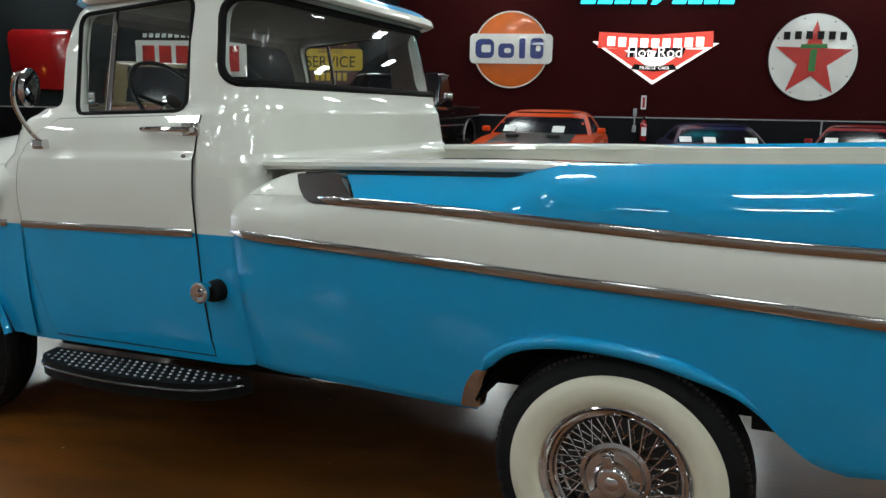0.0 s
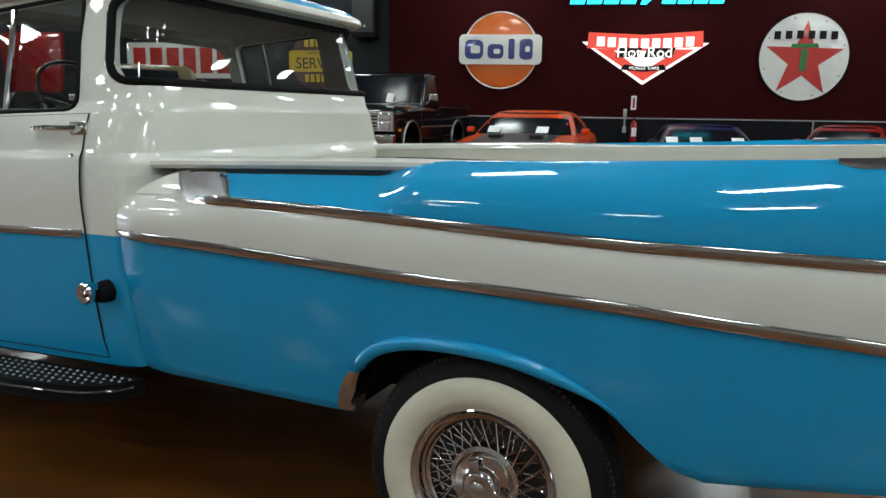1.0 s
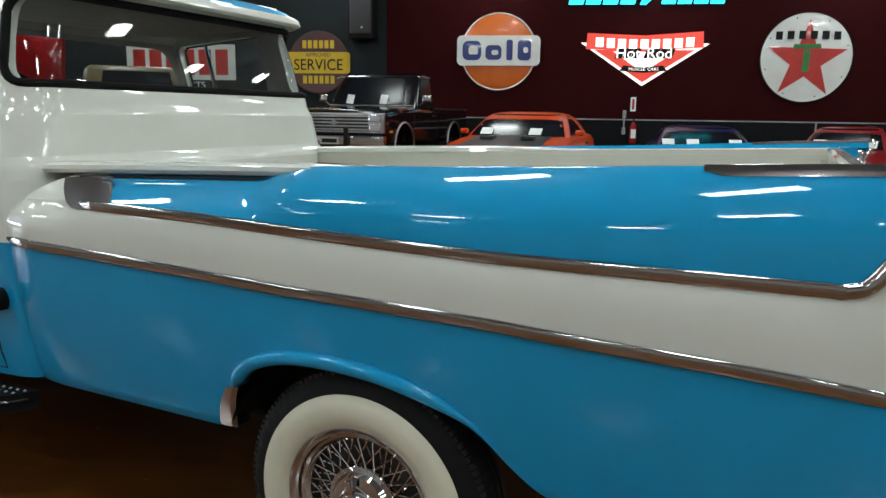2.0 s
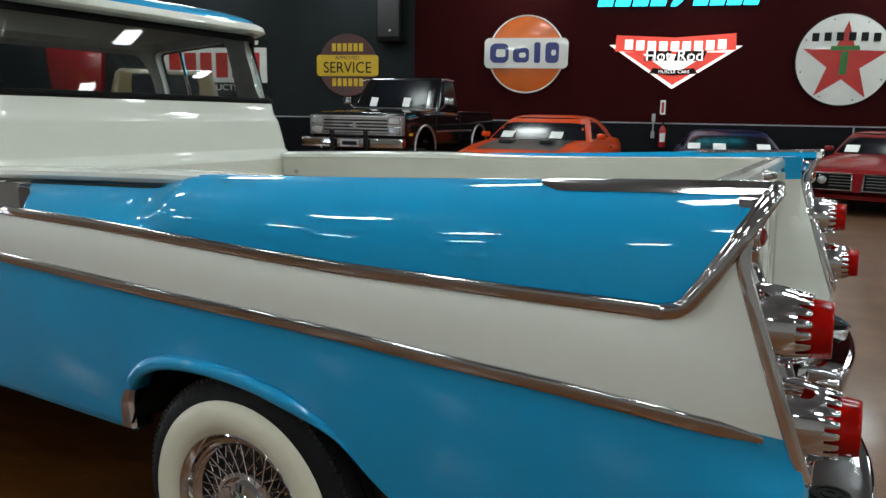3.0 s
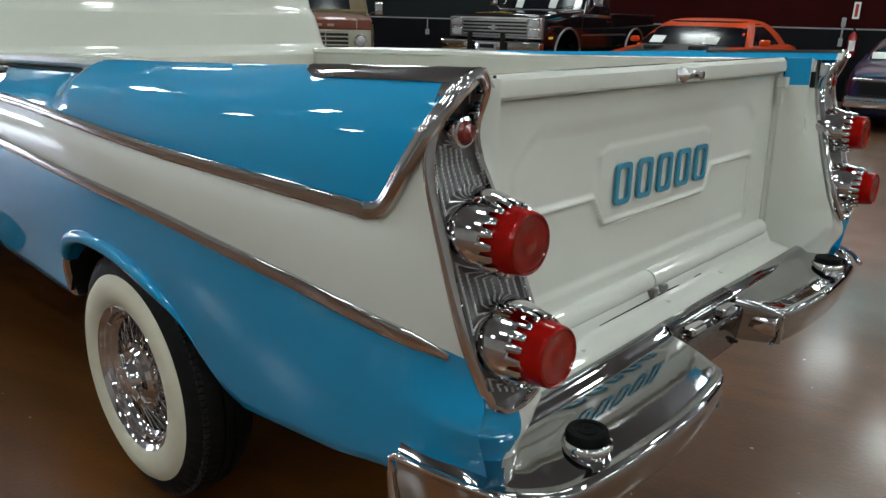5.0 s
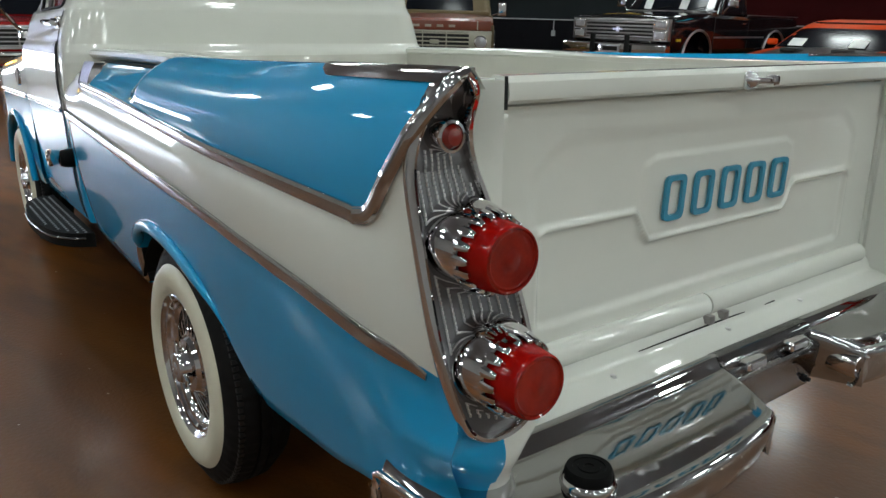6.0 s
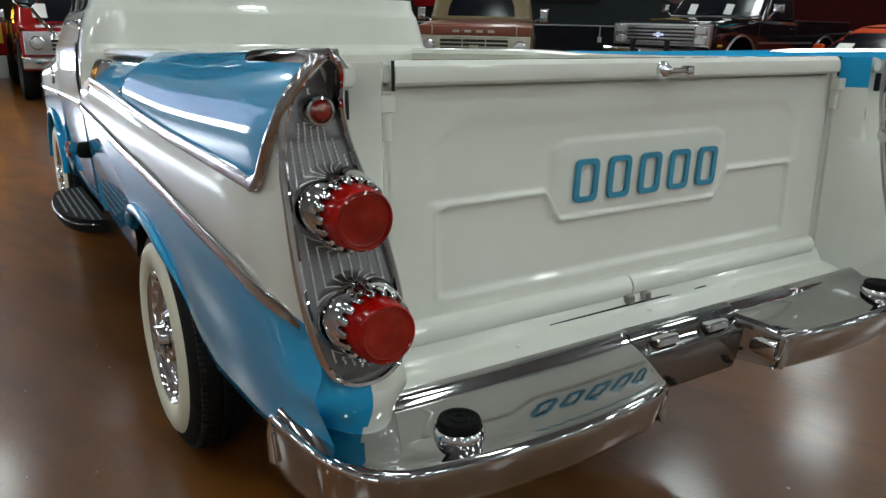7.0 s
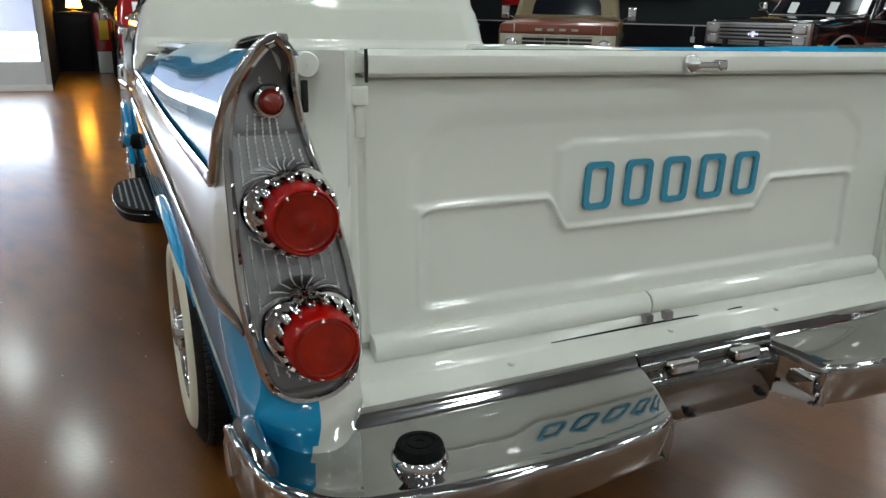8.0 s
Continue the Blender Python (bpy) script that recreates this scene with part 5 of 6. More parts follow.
def words(parent, text, x, z, size, y, mat, squash=1.0):
    cu = bpy.data.curves.new("words", "FONT")
    cu.body, cu.size, cu.extrude, cu.align_x, cu.align_y = text, size, 0.003, "CENTER", "CENTER"
    tmp = new("words", cu)
    me = bpy.data.meshes.new_from_object(tmp.evaluated_get(bpy.context.evaluated_depsgraph_get()))
    bpy.data.objects.remove(tmp)
    me.materials.clear()
    me.materials.append(mat)
    ob = new("lettering", me)
    ob.parent = parent
    ob.matrix_basis = Matrix.Translation((x, -y, z)) @ Matrix.Rotation(radians(90), 4, "X") @ Matrix.Diagonal((squash, 1, 1, 1))
    return ob


# orange disc with a white band
s = sign("round_orange_sign", -6.22, 2.68, "round orange enamel sign with a white band and navy shapes")
part("rim", lathe([(-0.02, 0.80), (-0.075, 0.805), (-0.085, 0.79), (-0.07, 0.775)], 72, "y"), WHITE_S, s, "white rim")
part("disc", lathe([(-0.02, 0.78), (-0.066, 0.778), (-0.085, 0.70), (-0.10, 0.35), (-0.105, 0.0005)], 72, "y"), ORANGE_S, s, "domed orange disc")
band = [(a, b * (1 + 0.10 * math.cos(a * 1.6))) for a, b in rounded(1.76, 0.60, 0.10, 6, 0, 0.02)]
plate(s, "band", band, 0.135, WHITE_S, 0.09, "white band")
for xc, w, h, zc, hole in ((-0.56, 0.40, 0.40, 0.02, 0.5), (-0.10, 0.34, 0.30, -0.02, 0.42), (0.24, 0.13, 0.42, 0.03, 0), (0.55, 0.28, 0.42, 0.03, 0.35)):
    o = rounded(w, h, min(w, h) * 0.3, 5, xc, zc)
    plate(s, "navy_shape", o, 0.145, NAVY_S, 0.01)
    if hole:
        plate(s, "white_shape", rounded(w * hole, h * hole * 0.8, 0.04, 4, xc + 0.03, zc), 0.149, WHITE_S, 0.005)
# lit triangular sign
s = sign("lit_club_sign", -3.21, 2.57, "lit red and white pennant sign with white blocks")
plate(s, "back_panel", [(-1.29, 0.30), (1.30, 0.28), (0.0, -0.57)], 0.06, GLOW_W, 0.05, "glowing white back panel")
plate(s, "pennant", [(-1.02, 0.16), (1.02, 0.15), (0.0, -0.50)], 0.066, GLOW_R, 0.006)
plate(s, "inner_pennant", [(-0.62, 0.12), (0.62, 0.11), (0.0, -0.30)], 0.072, GLOW_W, 0.006)
plate(s, "banner", [(-1.18, 0.17), (-1.16, 0.49), (0.0, 0.44), (1.16, 0.52), (1.18, 0.20), (0.0, 0.14)], 0.085, GLOW_R, 0.02, "glowing red banner")
bars(s, -1.02, 1.02, 0.315, 0.19, 9, 0.092, GLOW_W, 0, "white_block", 0.3, -0.05)
bars(s, -0.56, -0.08, 0.08, 0.20, 3, 0.094, BLACK_S, 0.35, "dark_shadow", 0.05)
bars(s, 0.02, 0.60, 0.08, 0.20, 4, 0.094, BLACK_S, 0.35, "dark_shadow", 0.05)
words(s, "Hot", -0.32, 0.075, 0.30, 0.102, GLOW_W, 1.05)
words(s, "Rod", 0.31, 0.075, 0.30, 0.102, GLOW_W, 1.05)
plate(s, "ribbon", [(-0.48, -0.27), (-0.40, -0.16), (0.0, -0.20), (0.40, -0.16), (0.48, -0.27), (0.0, -0.31)], 0.10, BLACK_S, 0.01, "dark ribbon")
words(s, "MUSCLE", -0.125, -0.238, 0.085, 0.106, GLOW_W, 1.1)
words(s, "CARS", 0.20, -0.238, 0.085, 0.106, GLOW_W, 1.1)
plate(s, "lower_chevron", [(-0.16, -0.40), (0.16, -0.40), (0.0, -0.50)], 0.102, GLOW_R, 0.01)
# white disc with a red star
s = sign("round_star_sign", -0.03, 2.58, "round white enamel sign with a red star and black rim")
part("disc", lathe([(-0.02, 0.885), (-0.05, 0.885), (-0.055, 0.868), (-0.05, 0.862), (-0.05, 0.0005)], 80, "y"), WHITE_S, s)
part("rim", lathe([(-0.02, 0.888), (-0.056, 0.888), (-0.058, 0.870)], 80, "y"), BLACK_S, s, "black rim")
star = []
for k in range(10):
    a = math.pi / 2 + k * math.pi / 5 - 0.03
    r = 0.80 if k % 2 == 0 else 0.31
    star.append((r * math.cos(a), -0.06 + r * math.sin(a)))
plate(s, "star", star, 0.058, RED_S, 0.006, "red five-pointed star")
plate(s, "green_bar", [(-0.07, -0.28), (0.06, -0.28), (0.07, 0.16), (-0.06, 0.16)], 0.066, GREEN_S, 0.006)
plate(s, "green_crossbar", [(-0.27, 0.175), (0.27, 0.185), (0.25, 0.27), (-0.25, 0.26)], 0.066, GREEN_S, 0.006)
bars(s, -0.66, 0.66, 0.42, 0.16, 6, 0.070, BLACK_S, 0, "black_block", 0.42, 0.02)
for a in range(8):
    part("bolt", lathe([(-0.05, 0.014), (-0.062, 0.012), (-0.063, 0.0005)], 10, "y", (0.80 * math.cos(a * 0.785 + 0.3), 0, 0.80 * math.sin(a * 0.785 + 0.3))), BLACK_S, s)
# cyan neon row
s = sign("neon_sign", -3.19, 3.86, "cyan lit row of slanted shapes high on the wall")
bars(s, -1.57, -0.18, 0.0, 0.46, 4, 0.08, GLOW_C, 0.25, "cyan_shape", 0.14)
bars(s, 0.30, 1.57, 0.0, 0.46, 4, 0.08, GLOW_C, 0.25, "cyan_shape", 0.14)
plate(s, "wing_shape", [(-0.16, -0.24), (-0.04, -0.24), (0.28, 0.05), (0.36, 0.22), (0.05, 0.22)], 0.08, GLOW_C, 0.02)
# maroon disc with a yellow band
s = sign("round_service_sign", -10.2, 2.45, "rusty maroon round sign with a yellow band")
part("disc", lathe([(-0.02, 0.68), (-0.05, 0.68), (-0.055, 0.66), (-0.05, 0.64), (-0.052, 0.0005)], 64, "y"), MAROON_S, s)
plate(s, "band", rounded(1.44, 0.46, 0.07, 5, 0, -0.01), 0.066, YELLOW_S, 0.014, "yellow band")
words(s, "APPROVED", 0, 0.155, 0.115, 0.070, MAROON_S, 1.0)
words(s, "SERVICE", 0, -0.065, 0.34, 0.070, BLACK_S, 0.92)
bars(s, -0.38, 0.38, 0.385, 0.17, 6, 0.058, YELLOW_S, 0, "yellow_block", 0.3)
bars(s, -0.38, 0.38, -0.375, 0.17, 6, 0.058, YELLOW_S, 0, "yellow_block", 0.3)
# long white sign with red blocks
s = sign("long_white_sign", -13.46, 2.44, "long white sign with big red blocks and black strips")
plate(s, "board", rounded(2.62, 0.78, 0.02, 2), 0.06, WHITE_S, 0.04, "white board")
plate(s, "top_strip", rounded(2.62, 0.20, 0.02, 2, 0, 0.50), 0.058, BLACK_S, 0.04, "black strip")
plate(s, "bottom_strip", rounded(2.62, 0.22, 0.02, 2, 0, -0.51), 0.058, BLACK_S, 0.04, "black strip")
bars(s, -1.2, 1.2, 0.0, 0.56, 6, 0.066, RED_S, 0, "red_block", 0.26)
bars(s, -1.15, 1.15, 0.50, 0.09, 15, 0.064, WHITE_S, 0.2, "white_block", 0.35)
words(s, "PRODUCTS", 0.0, -0.51, 0.20, 0.064, WHITE_S, 1.15)
# red glossy panel on the wall
s = thing("red_wall_panel", HALL @ Matrix.Translation((-17.12, 0, 1.68)), "glossy red car hood hung on the grey wall", "car part")
bm = bmesh.new()
rows = []
for z, w, d in ((0.0, 0.62, 0.10), (0.03, 0.66, 0.16), (0.5, 0.73, 0.22), (1.15, 0.78, 0.20), (1.32, 0.77, 0.12), (1.38, 0.74, 0.05)):
    rows.append([(-w, 0, z), (-w, -d * 0.6, z), (-w * 0.85, -d, z), (0, -d * 1.1, z), (w * 0.85, -d, z), (w, -d * 0.6, z), (w, 0, z)])
rings(bm, rows, close_u=False)
part("hood_skin", bm, GLOSS_RED, s, "glossy red skin", 40)
# loudspeaker
s = thing("loudspeaker", HALL @ Matrix.Translation((-9.13, -0.28, 2.92)), "tall black loudspeaker hung on the grey wall", "loudspeaker")
part("cabinet", boxed(-0.27, 0.27, -0.22, 0.26, 0, 1.15, 0.03, 2), BLACK_S, s)
part("grille", boxed(-0.23, 0.23, -0.235, -0.222, 0.10, 1.10, 0.01), DARK_GREY, s)
part("badge", boxed(0.02, 0.06, -0.242, -0.236, 0.20, 0.24), WHITE_S, s)
# small wall fittings
s = thing("fire_extinguisher", HALL @ Matrix.Translation((-3.34, -0.11, 0.80)), "red fire extinguisher hung on the black dado", "fire extinguisher")
part("tank", lathe([(0.0, 0.05), (0.01, 0.072), (0.36, 0.075), (0.42, 0.05), (0.45, 0.022), (0.47, 0.022)], 24, "z"), GLOSS_RED, s)
part("tag", boxed(-0.05, 0.05, -0.085, -0.078, 0.12, 0.30), PAPER, s, "white tag")
part("valve", boxed(-0.02, 0.02, -0.05, 0.03, 0.46, 0.52, 0.006), BLACK_S, s)
part("hose", tube(spline([(0.02, -0.02, 0.48), (0.11, -0.02, 0.42), (0.11, -0.02, 0.2), (0.09, -0.02, 0.1)], 5), 0.011, 6), BLACK_S, s)
s = sign("extinguisher_sign", -3.355, 1.62, "small white and red safety sign on the red wall")
plate(s, "sheet", rounded(0.11, 0.29, 0.008, 2), 0.012, PAPER, 0.01)
bars(s, -0.035, 0.035, 0.0, 0.22, 1, 0.016, RED_S, 0, "red_bar", 0.3)
s = sign("socket_box", -3.53, 1.15, "grey socket box and conduit on the dado", "socket")
part("box", boxed(-0.035, 0.035, -0.09, -0.02, -0.16, -0.02, 0.006), RAIL_GREY, s)
part("conduit", boxed(-0.014, 0.014, -0.075, -0.045, -0.02, 0.34, 0.004), RAIL_GREY, s)
part("upper_box", boxed(-0.035, 0.035, -0.085, -0.036, 0.18, 0.34, 0.006), RAIL_GREY, s)
s = sign("pull_handle", -12.05, 1.06, "small grey box hung on the dado", "fitting")
part("box", boxed(-0.04, 0.04, -0.07, -0.02, -0.12, 0.0, 0.006), RAIL_GREY, s)
part("cord", boxed(-0.008, 0.008, -0.05, -0.036, 0.0, 0.22), RAIL_GREY, s)
for x in (0.30, 5.6, -15.0):
    hall("trim", boxed(x - 0.015, x + 0.015, -0.034, -0.021, 0.0, DADO - 0.001), RAIL_GREY, "thin upright grey strip on the black dado", "trim")

# ---- the far corner beside the shop window ----
s = thing("black_counter", Matrix.Translation((-16.6, -1.35, 0)), "tall black counter at the end of the hall", "counter")
part("body", boxed(-0.4, 0.4, -0.42, 0.36, 0, 1.22, 0.01), BLACK_S, s)
part("top", boxed(-0.43, 0.43, -0.45, 0.39, 1.222, 1.26, 0.008), DARK_GREY, s)
s = thing("table_lamp", Matrix.Translation((-16.4, -1.28, 1.262)), "small amber glowing lamp on the black counter", "lamp")
part("base", lathe([(0.0, 0.07), (0.02, 0.07), (0.03, 0.015), (0.10, 0.012)], 20, "z"), BLACK_S, s)
part("shade", lathe([(0.08, 0.15), (0.10, 0.16), (0.24, 0.13), (0.25, 0.12)], 24, "z"), material("amber_shade", (1.0, 0.42, 0.04), 0.5, emit=40.0), s, "glowing amber shade")
s = thing("vending_stand", Matrix.Translation((-15.9, -0.82, 0)), "red and yellow vending stand beside the counter", "stand")
part("body", boxed(-0.2, 0.2, -0.12, 0.22, 0.45, 1.25, 0.03), GLOSS_RED, s)
part("yellow_panel", boxed(0.2, 0.215, -0.02, 0.16, 0.70, 1.12, 0.01), YELLOW_S, s)
part("foot", boxed(-0.18, 0.18, -0.10, 0.18, 0.0, 0.45, 0.01), WHITE_S, s)

# ---- parked cars ----
DARK_GLASS = material("car_glass", (0.006, 0.007, 0.010), 0.16, spec=0.12)
CAR_TYRE = TYRE


def car_wheel(parent, x, y, r, w, rim):
    o = part("wheel", lathe([(-w / 2, r * 0.62), (-w / 2 - 0.01, r * 0.80), (-w / 2 + 0.02, r * 0.97), (-w / 4, r), (w / 4, r), (w / 2 - 0.02, r * 0.97), (w / 2 + 0.01, r * 0.80), (w / 2, r * 0.62)], 36, "x", (x, y, r)), CAR_TYRE, parent, "black tyre")
    for s in (-1, 1):
        part("rim", lathe([(s * w * 0.49, r * 0.63), (s * w * 0.47, r * 0.55), (s * w * 0.38, r * 0.50), (s * w * 0.36, r * 0.2), (s * w * 0.44, r * 0.15), (s * w * 0.45, 0.0005)], 28, "x", (x, y, r)), rim, o, "bright rim")


def sheet(parent, x, y, z, slope, w=0.20, h=0.26, turn=0.0):
    """A price sheet leaning on the inside of the windscreen."""
    m = Matrix.Translation((x, y, z)) @ Matrix.Rotation(radians(turn), 4, "Z") @ Matrix.Rotation(-slope, 4, "X")
    part("price_sheet", boxed(-w / 2, w / 2, -0.003, 0.003, 0, h, 0, 1, m), PAPER, parent, "white price sheet on the windscreen", 0)


def coupe(m, paint, label, length=4.7, width=1.86, roof=1.36, hood_panel=None, quad=False, sheets=(), hood=0.92, nose=0.80, scoop=False, loop=False, mirrors=True, lamps=True):
    """A parked coupe that faces -y; its origin is on the floor under the nose."""
    car = thing("car", m, label, "car", "parked cars")
    w = width / 2
    L = length / 4.7
    st = [(0.0, 0.80, 0.34, nose - 0.10), (0.06, 0.90, 0.24, nose - 0.02), (0.25, 0.96, 0.20, nose + 0.03), (0.8, 1.0, 0.20, hood - 0.03), (1.25, 1.0, 0.20, hood + 0.01), (1.62, 0.99, 0.20, hood + 0.03), (2.2, 0.985, 0.20, hood + 0.03), (3.0, 0.99, 0.20, hood + 0.05), (3.6, 1.0, 0.20, hood + 0.07),
          (4.2, 0.98, 0.22, hood + 0.05), (4.6, 0.94, 0.28, hood + 0.03), (4.7, 0.88, 0.36, hood - 0.04)]
    bm = bmesh.new()
    rows = []
    for d, k, zb, zt in st:
        ww = w * k
        half = [(-ww * 0.92, zb), (-ww * 0.99, zb + 0.12), (-ww, zt - 0.28), (-ww * 0.985, zt - 0.12), (-ww * 0.93, zt - 0.03), (-ww * 0.84, zt), (-ww * 0.45, zt + 0.025), (0, zt + 0.03)]
        full = half + [(-a, b) for a, b in reversed(half[:-1])]
        rows.append([(a, d * L, b) for a, b in full])
    rings(bm, rows)
    tidy(bm)
    part("body", bm, paint, car, "", 30)
    # glasshouse
    base_z = hood + 0.03
    rows = []
    for t, x0, x1, k in ((0.0, 1.42, 4.15, 0.86), (0.45, 1.78, 3.82, 0.775), (0.78, 2.08, 3.45, 0.695), (0.90, 2.24, 3.22, 0.635), (0.97, 2.42, 3.02, 0.53), (1.0, 2.60, 2.85, 0.36)):
        z = base_z + (roof - base_z) * t
        o = rounded(2 * w * k, (x1 - x0) * L, 0.22, 5, 0, (x0 + x1) / 2 * L)
        rows.append([(a, b, z) for a, b in o])
    bm = bmesh.new()
    rings(bm, rows)
    tidy(bm)
    part("roof", bm, paint, car, "", 40)

    def pane(name, t0, t1, which):
        def at(t):
            return [float(np.interp(t, (0, 0.45, 0.78, 0.90), v)) for v in ((1.42, 1.78, 2.08, 2.24), (4.15, 3.82, 3.45, 3.22), (0.86, 0.775, 0.695, 0.635))]
        bm = bmesh.new()
        rows = []
        for t in np.linspace(t0, t1, 4):
            x0, x1, k = at(t)
            z = base_z + (roof - base_z) * t
            ww = w * k
            if which == "front":
                back = lambda q: 0.22 - math.sqrt(max(0.0, 0.0484 - max(0.0, abs(q) - (ww - 0.22)) ** 2))
                rows.append([(a * (ww - 0.055), x0 * L - 0.014 + back(a * (ww - 0.055)), z) for a in np.linspace(-1, 1, 17)])
            elif which == "rear":
                rows.append([(a * (ww - 0.14), x1 * L + 0.010 - 0.05 * abs(a) ** 3, z) for a in np.linspace(-1, 1, 9)])
            else:
                s = -1 if which == "left" else 1
                rows.append([(s * (ww + 0.006), (x0 + 0.26 + (x1 - x0 - 0.95) * u) * L, z) for u in np.linspace(0, 1, 5)])
        rings(bm, rows, close_u=False)
        part(name, bm, DARK_GLASS, car, "dark glass", 60)
    pane("windscreen", 0.04, 0.89, "front")
    pane("rear_window", 0.1, 0.82, "rear")
    pane("side_window", 0.08, 0.82, "left")
    pane("side_window", 0.08, 0.82, "right")
    if hood_panel:
        bm = bmesh.new()
        rows = [[(a * w * 0.62, d * L, float(np.interp(d, [q[0] for q in st], [q[3] for q in st])) + 0.036 - 0.012 * abs(a)) for a in np.linspace(-1, 1, 7)] for d in np.linspace(0.22, 1.46, 9)]
        rings(bm, rows, close_u=False)
        part("hood_panel", bm, hood_panel, car, "matt black hood panel", 60)
    if scoop:
        for s in (-1, 1):
            part("hood_scoop", boxed(s * 0.32 - 0.10, s * 0.32 + 0.10, 0.75 * L, 1.05 * L, hood + 0.0, hood + 0.06, 0.02, 2), hood_panel or paint, car)
    # front: lamps, grille, bumper
    zf = nose - 0.16
    part("grille", boxed(-w * 0.80, w * 0.80, -0.015, 0.06, zf - 0.09, zf + 0.09, 0.02, 2), BLACK_S, car, "dark grille")
    if loop:
        ends = rounded(w * 1.94, 0.270, 0.10, 6, 0, zf - 0.02)
        bm = bmesh.new()
        rings(bm, [[(a * k, y, zf - 0.02 + (b - zf + 0.02) * k2) for a, b in ends] for y, k, k2 in ((0.10, 1.0, 1.0), (-0.06, 1.0, 1.0), (-0.085, 0.985, 0.94), (-0.085, 0.965, 0.84), (-0.06, 0.955, 0.78), (0.0, 0.95, 0.76))], cap=False)
        part("bumper", tidy(bm), CHROME, car, "chrome loop bumper round lamps and grilles", 40)
        part("recess", prism(rounded(w * 1.84, 0.21, 0.06, 4, 0, zf - 0.02), -0.012, 0.02), BLACK_S, car)
        part("grille_divider", prism([(-0.075, zf + 0.13), (-0.05, zf - 0.16), (0.05, zf - 0.16), (0.075, zf + 0.13)], -0.125, 0.0), paint, car, "pointed body-coloured divider")
        for s in (-1, 1):
            part("divider_edge", boxed(s * 0.075 - 0.012, s * 0.075 + 0.012, -0.11, -0.02, zf - 0.13, zf + 0.10, 0.006), CHROME, car)
            for k in range(4):
                part("grille_bar", boxed(min(s * 0.10, s * w * 0.52), max(s * 0.10, s * w * 0.52), -0.035, -0.015, zf - 0.085 + k * 0.045, zf - 0.077 + k * 0.045), STEEL, car)
        xs = (-0.84, -0.645, 0.645, 0.84)
    elif quad:
        part("grille_surround", boxed(-w * 0.90, w * 0.90, -0.03, 0.04, zf + 0.09, zf + 0.125, 0.01, 2), CHROME, car, "chrome grille surround")
        part("bumper", boxed(-w * 0.97, w * 0.97, -0.10, 0.06, zf - 0.25, zf - 0.10, 0.04, 3), CHROME, car, "chrome bumper")
        xs = (-0.76, -0.55, 0.55, 0.76)
    else:
        part("bumper", boxed(-w * 0.92, w * 0.92, -0.04, 0.10, zf - 0.32, zf - 0.12, 0.05, 3), paint, car)
        xs = (-0.72, -0.50, 0.50, 0.72)
    for xx in xs if lamps else ():
        o = part("headlamp", lathe([(0.02, 0.070), (-0.02, 0.070), (-0.024, 0.060)], 20, "y", (xx * w, -0.005 - 0.04 * loop, zf)), CHROME, car, "round headlamp")
        part("lamp_glass", lathe([(-0.012, 0.061), (-0.022, 0.04), (-0.026, 0.0005)], 20, "y", (xx * w, -0.005 - 0.04 * loop, zf)), BUTTON if loop else PLATE, o)
    for s in (-1, 1):
        if mirrors:
            part("door_mirror", boxed(s * (w - 0.01) - 0.07, s * (w - 0.01) + 0.07, 1.78 * L, 1.87 * L, base_z + 0.03, base_z + 0.12, 0.035, 3), paint, car)
        part("door_handle", boxed(s * w * 0.99 - 0.012, s * w * 0.99 + 0.012, 2.7 * L, 2.88 * L, hood - 0.10, hood - 0.07, 0.006), CHROME, car)
    for yy in (0.92, 3.72):
        for s in (-1, 1):
            car_wheel(car, s * (w - 0.10), yy * L, 0.335, 0.22, STEEL)
    slope = math.atan2(0.36 * L, (roof - base_z) * 0.5)
    for xx, zz in sheets:
        t = 0.10 + zz
        sheet(car, xx, (1.42 + 0.76 * t) * L - 0.045, base_z + (roof - base_z) * t, slope, 0.20, 0.20)
    return car


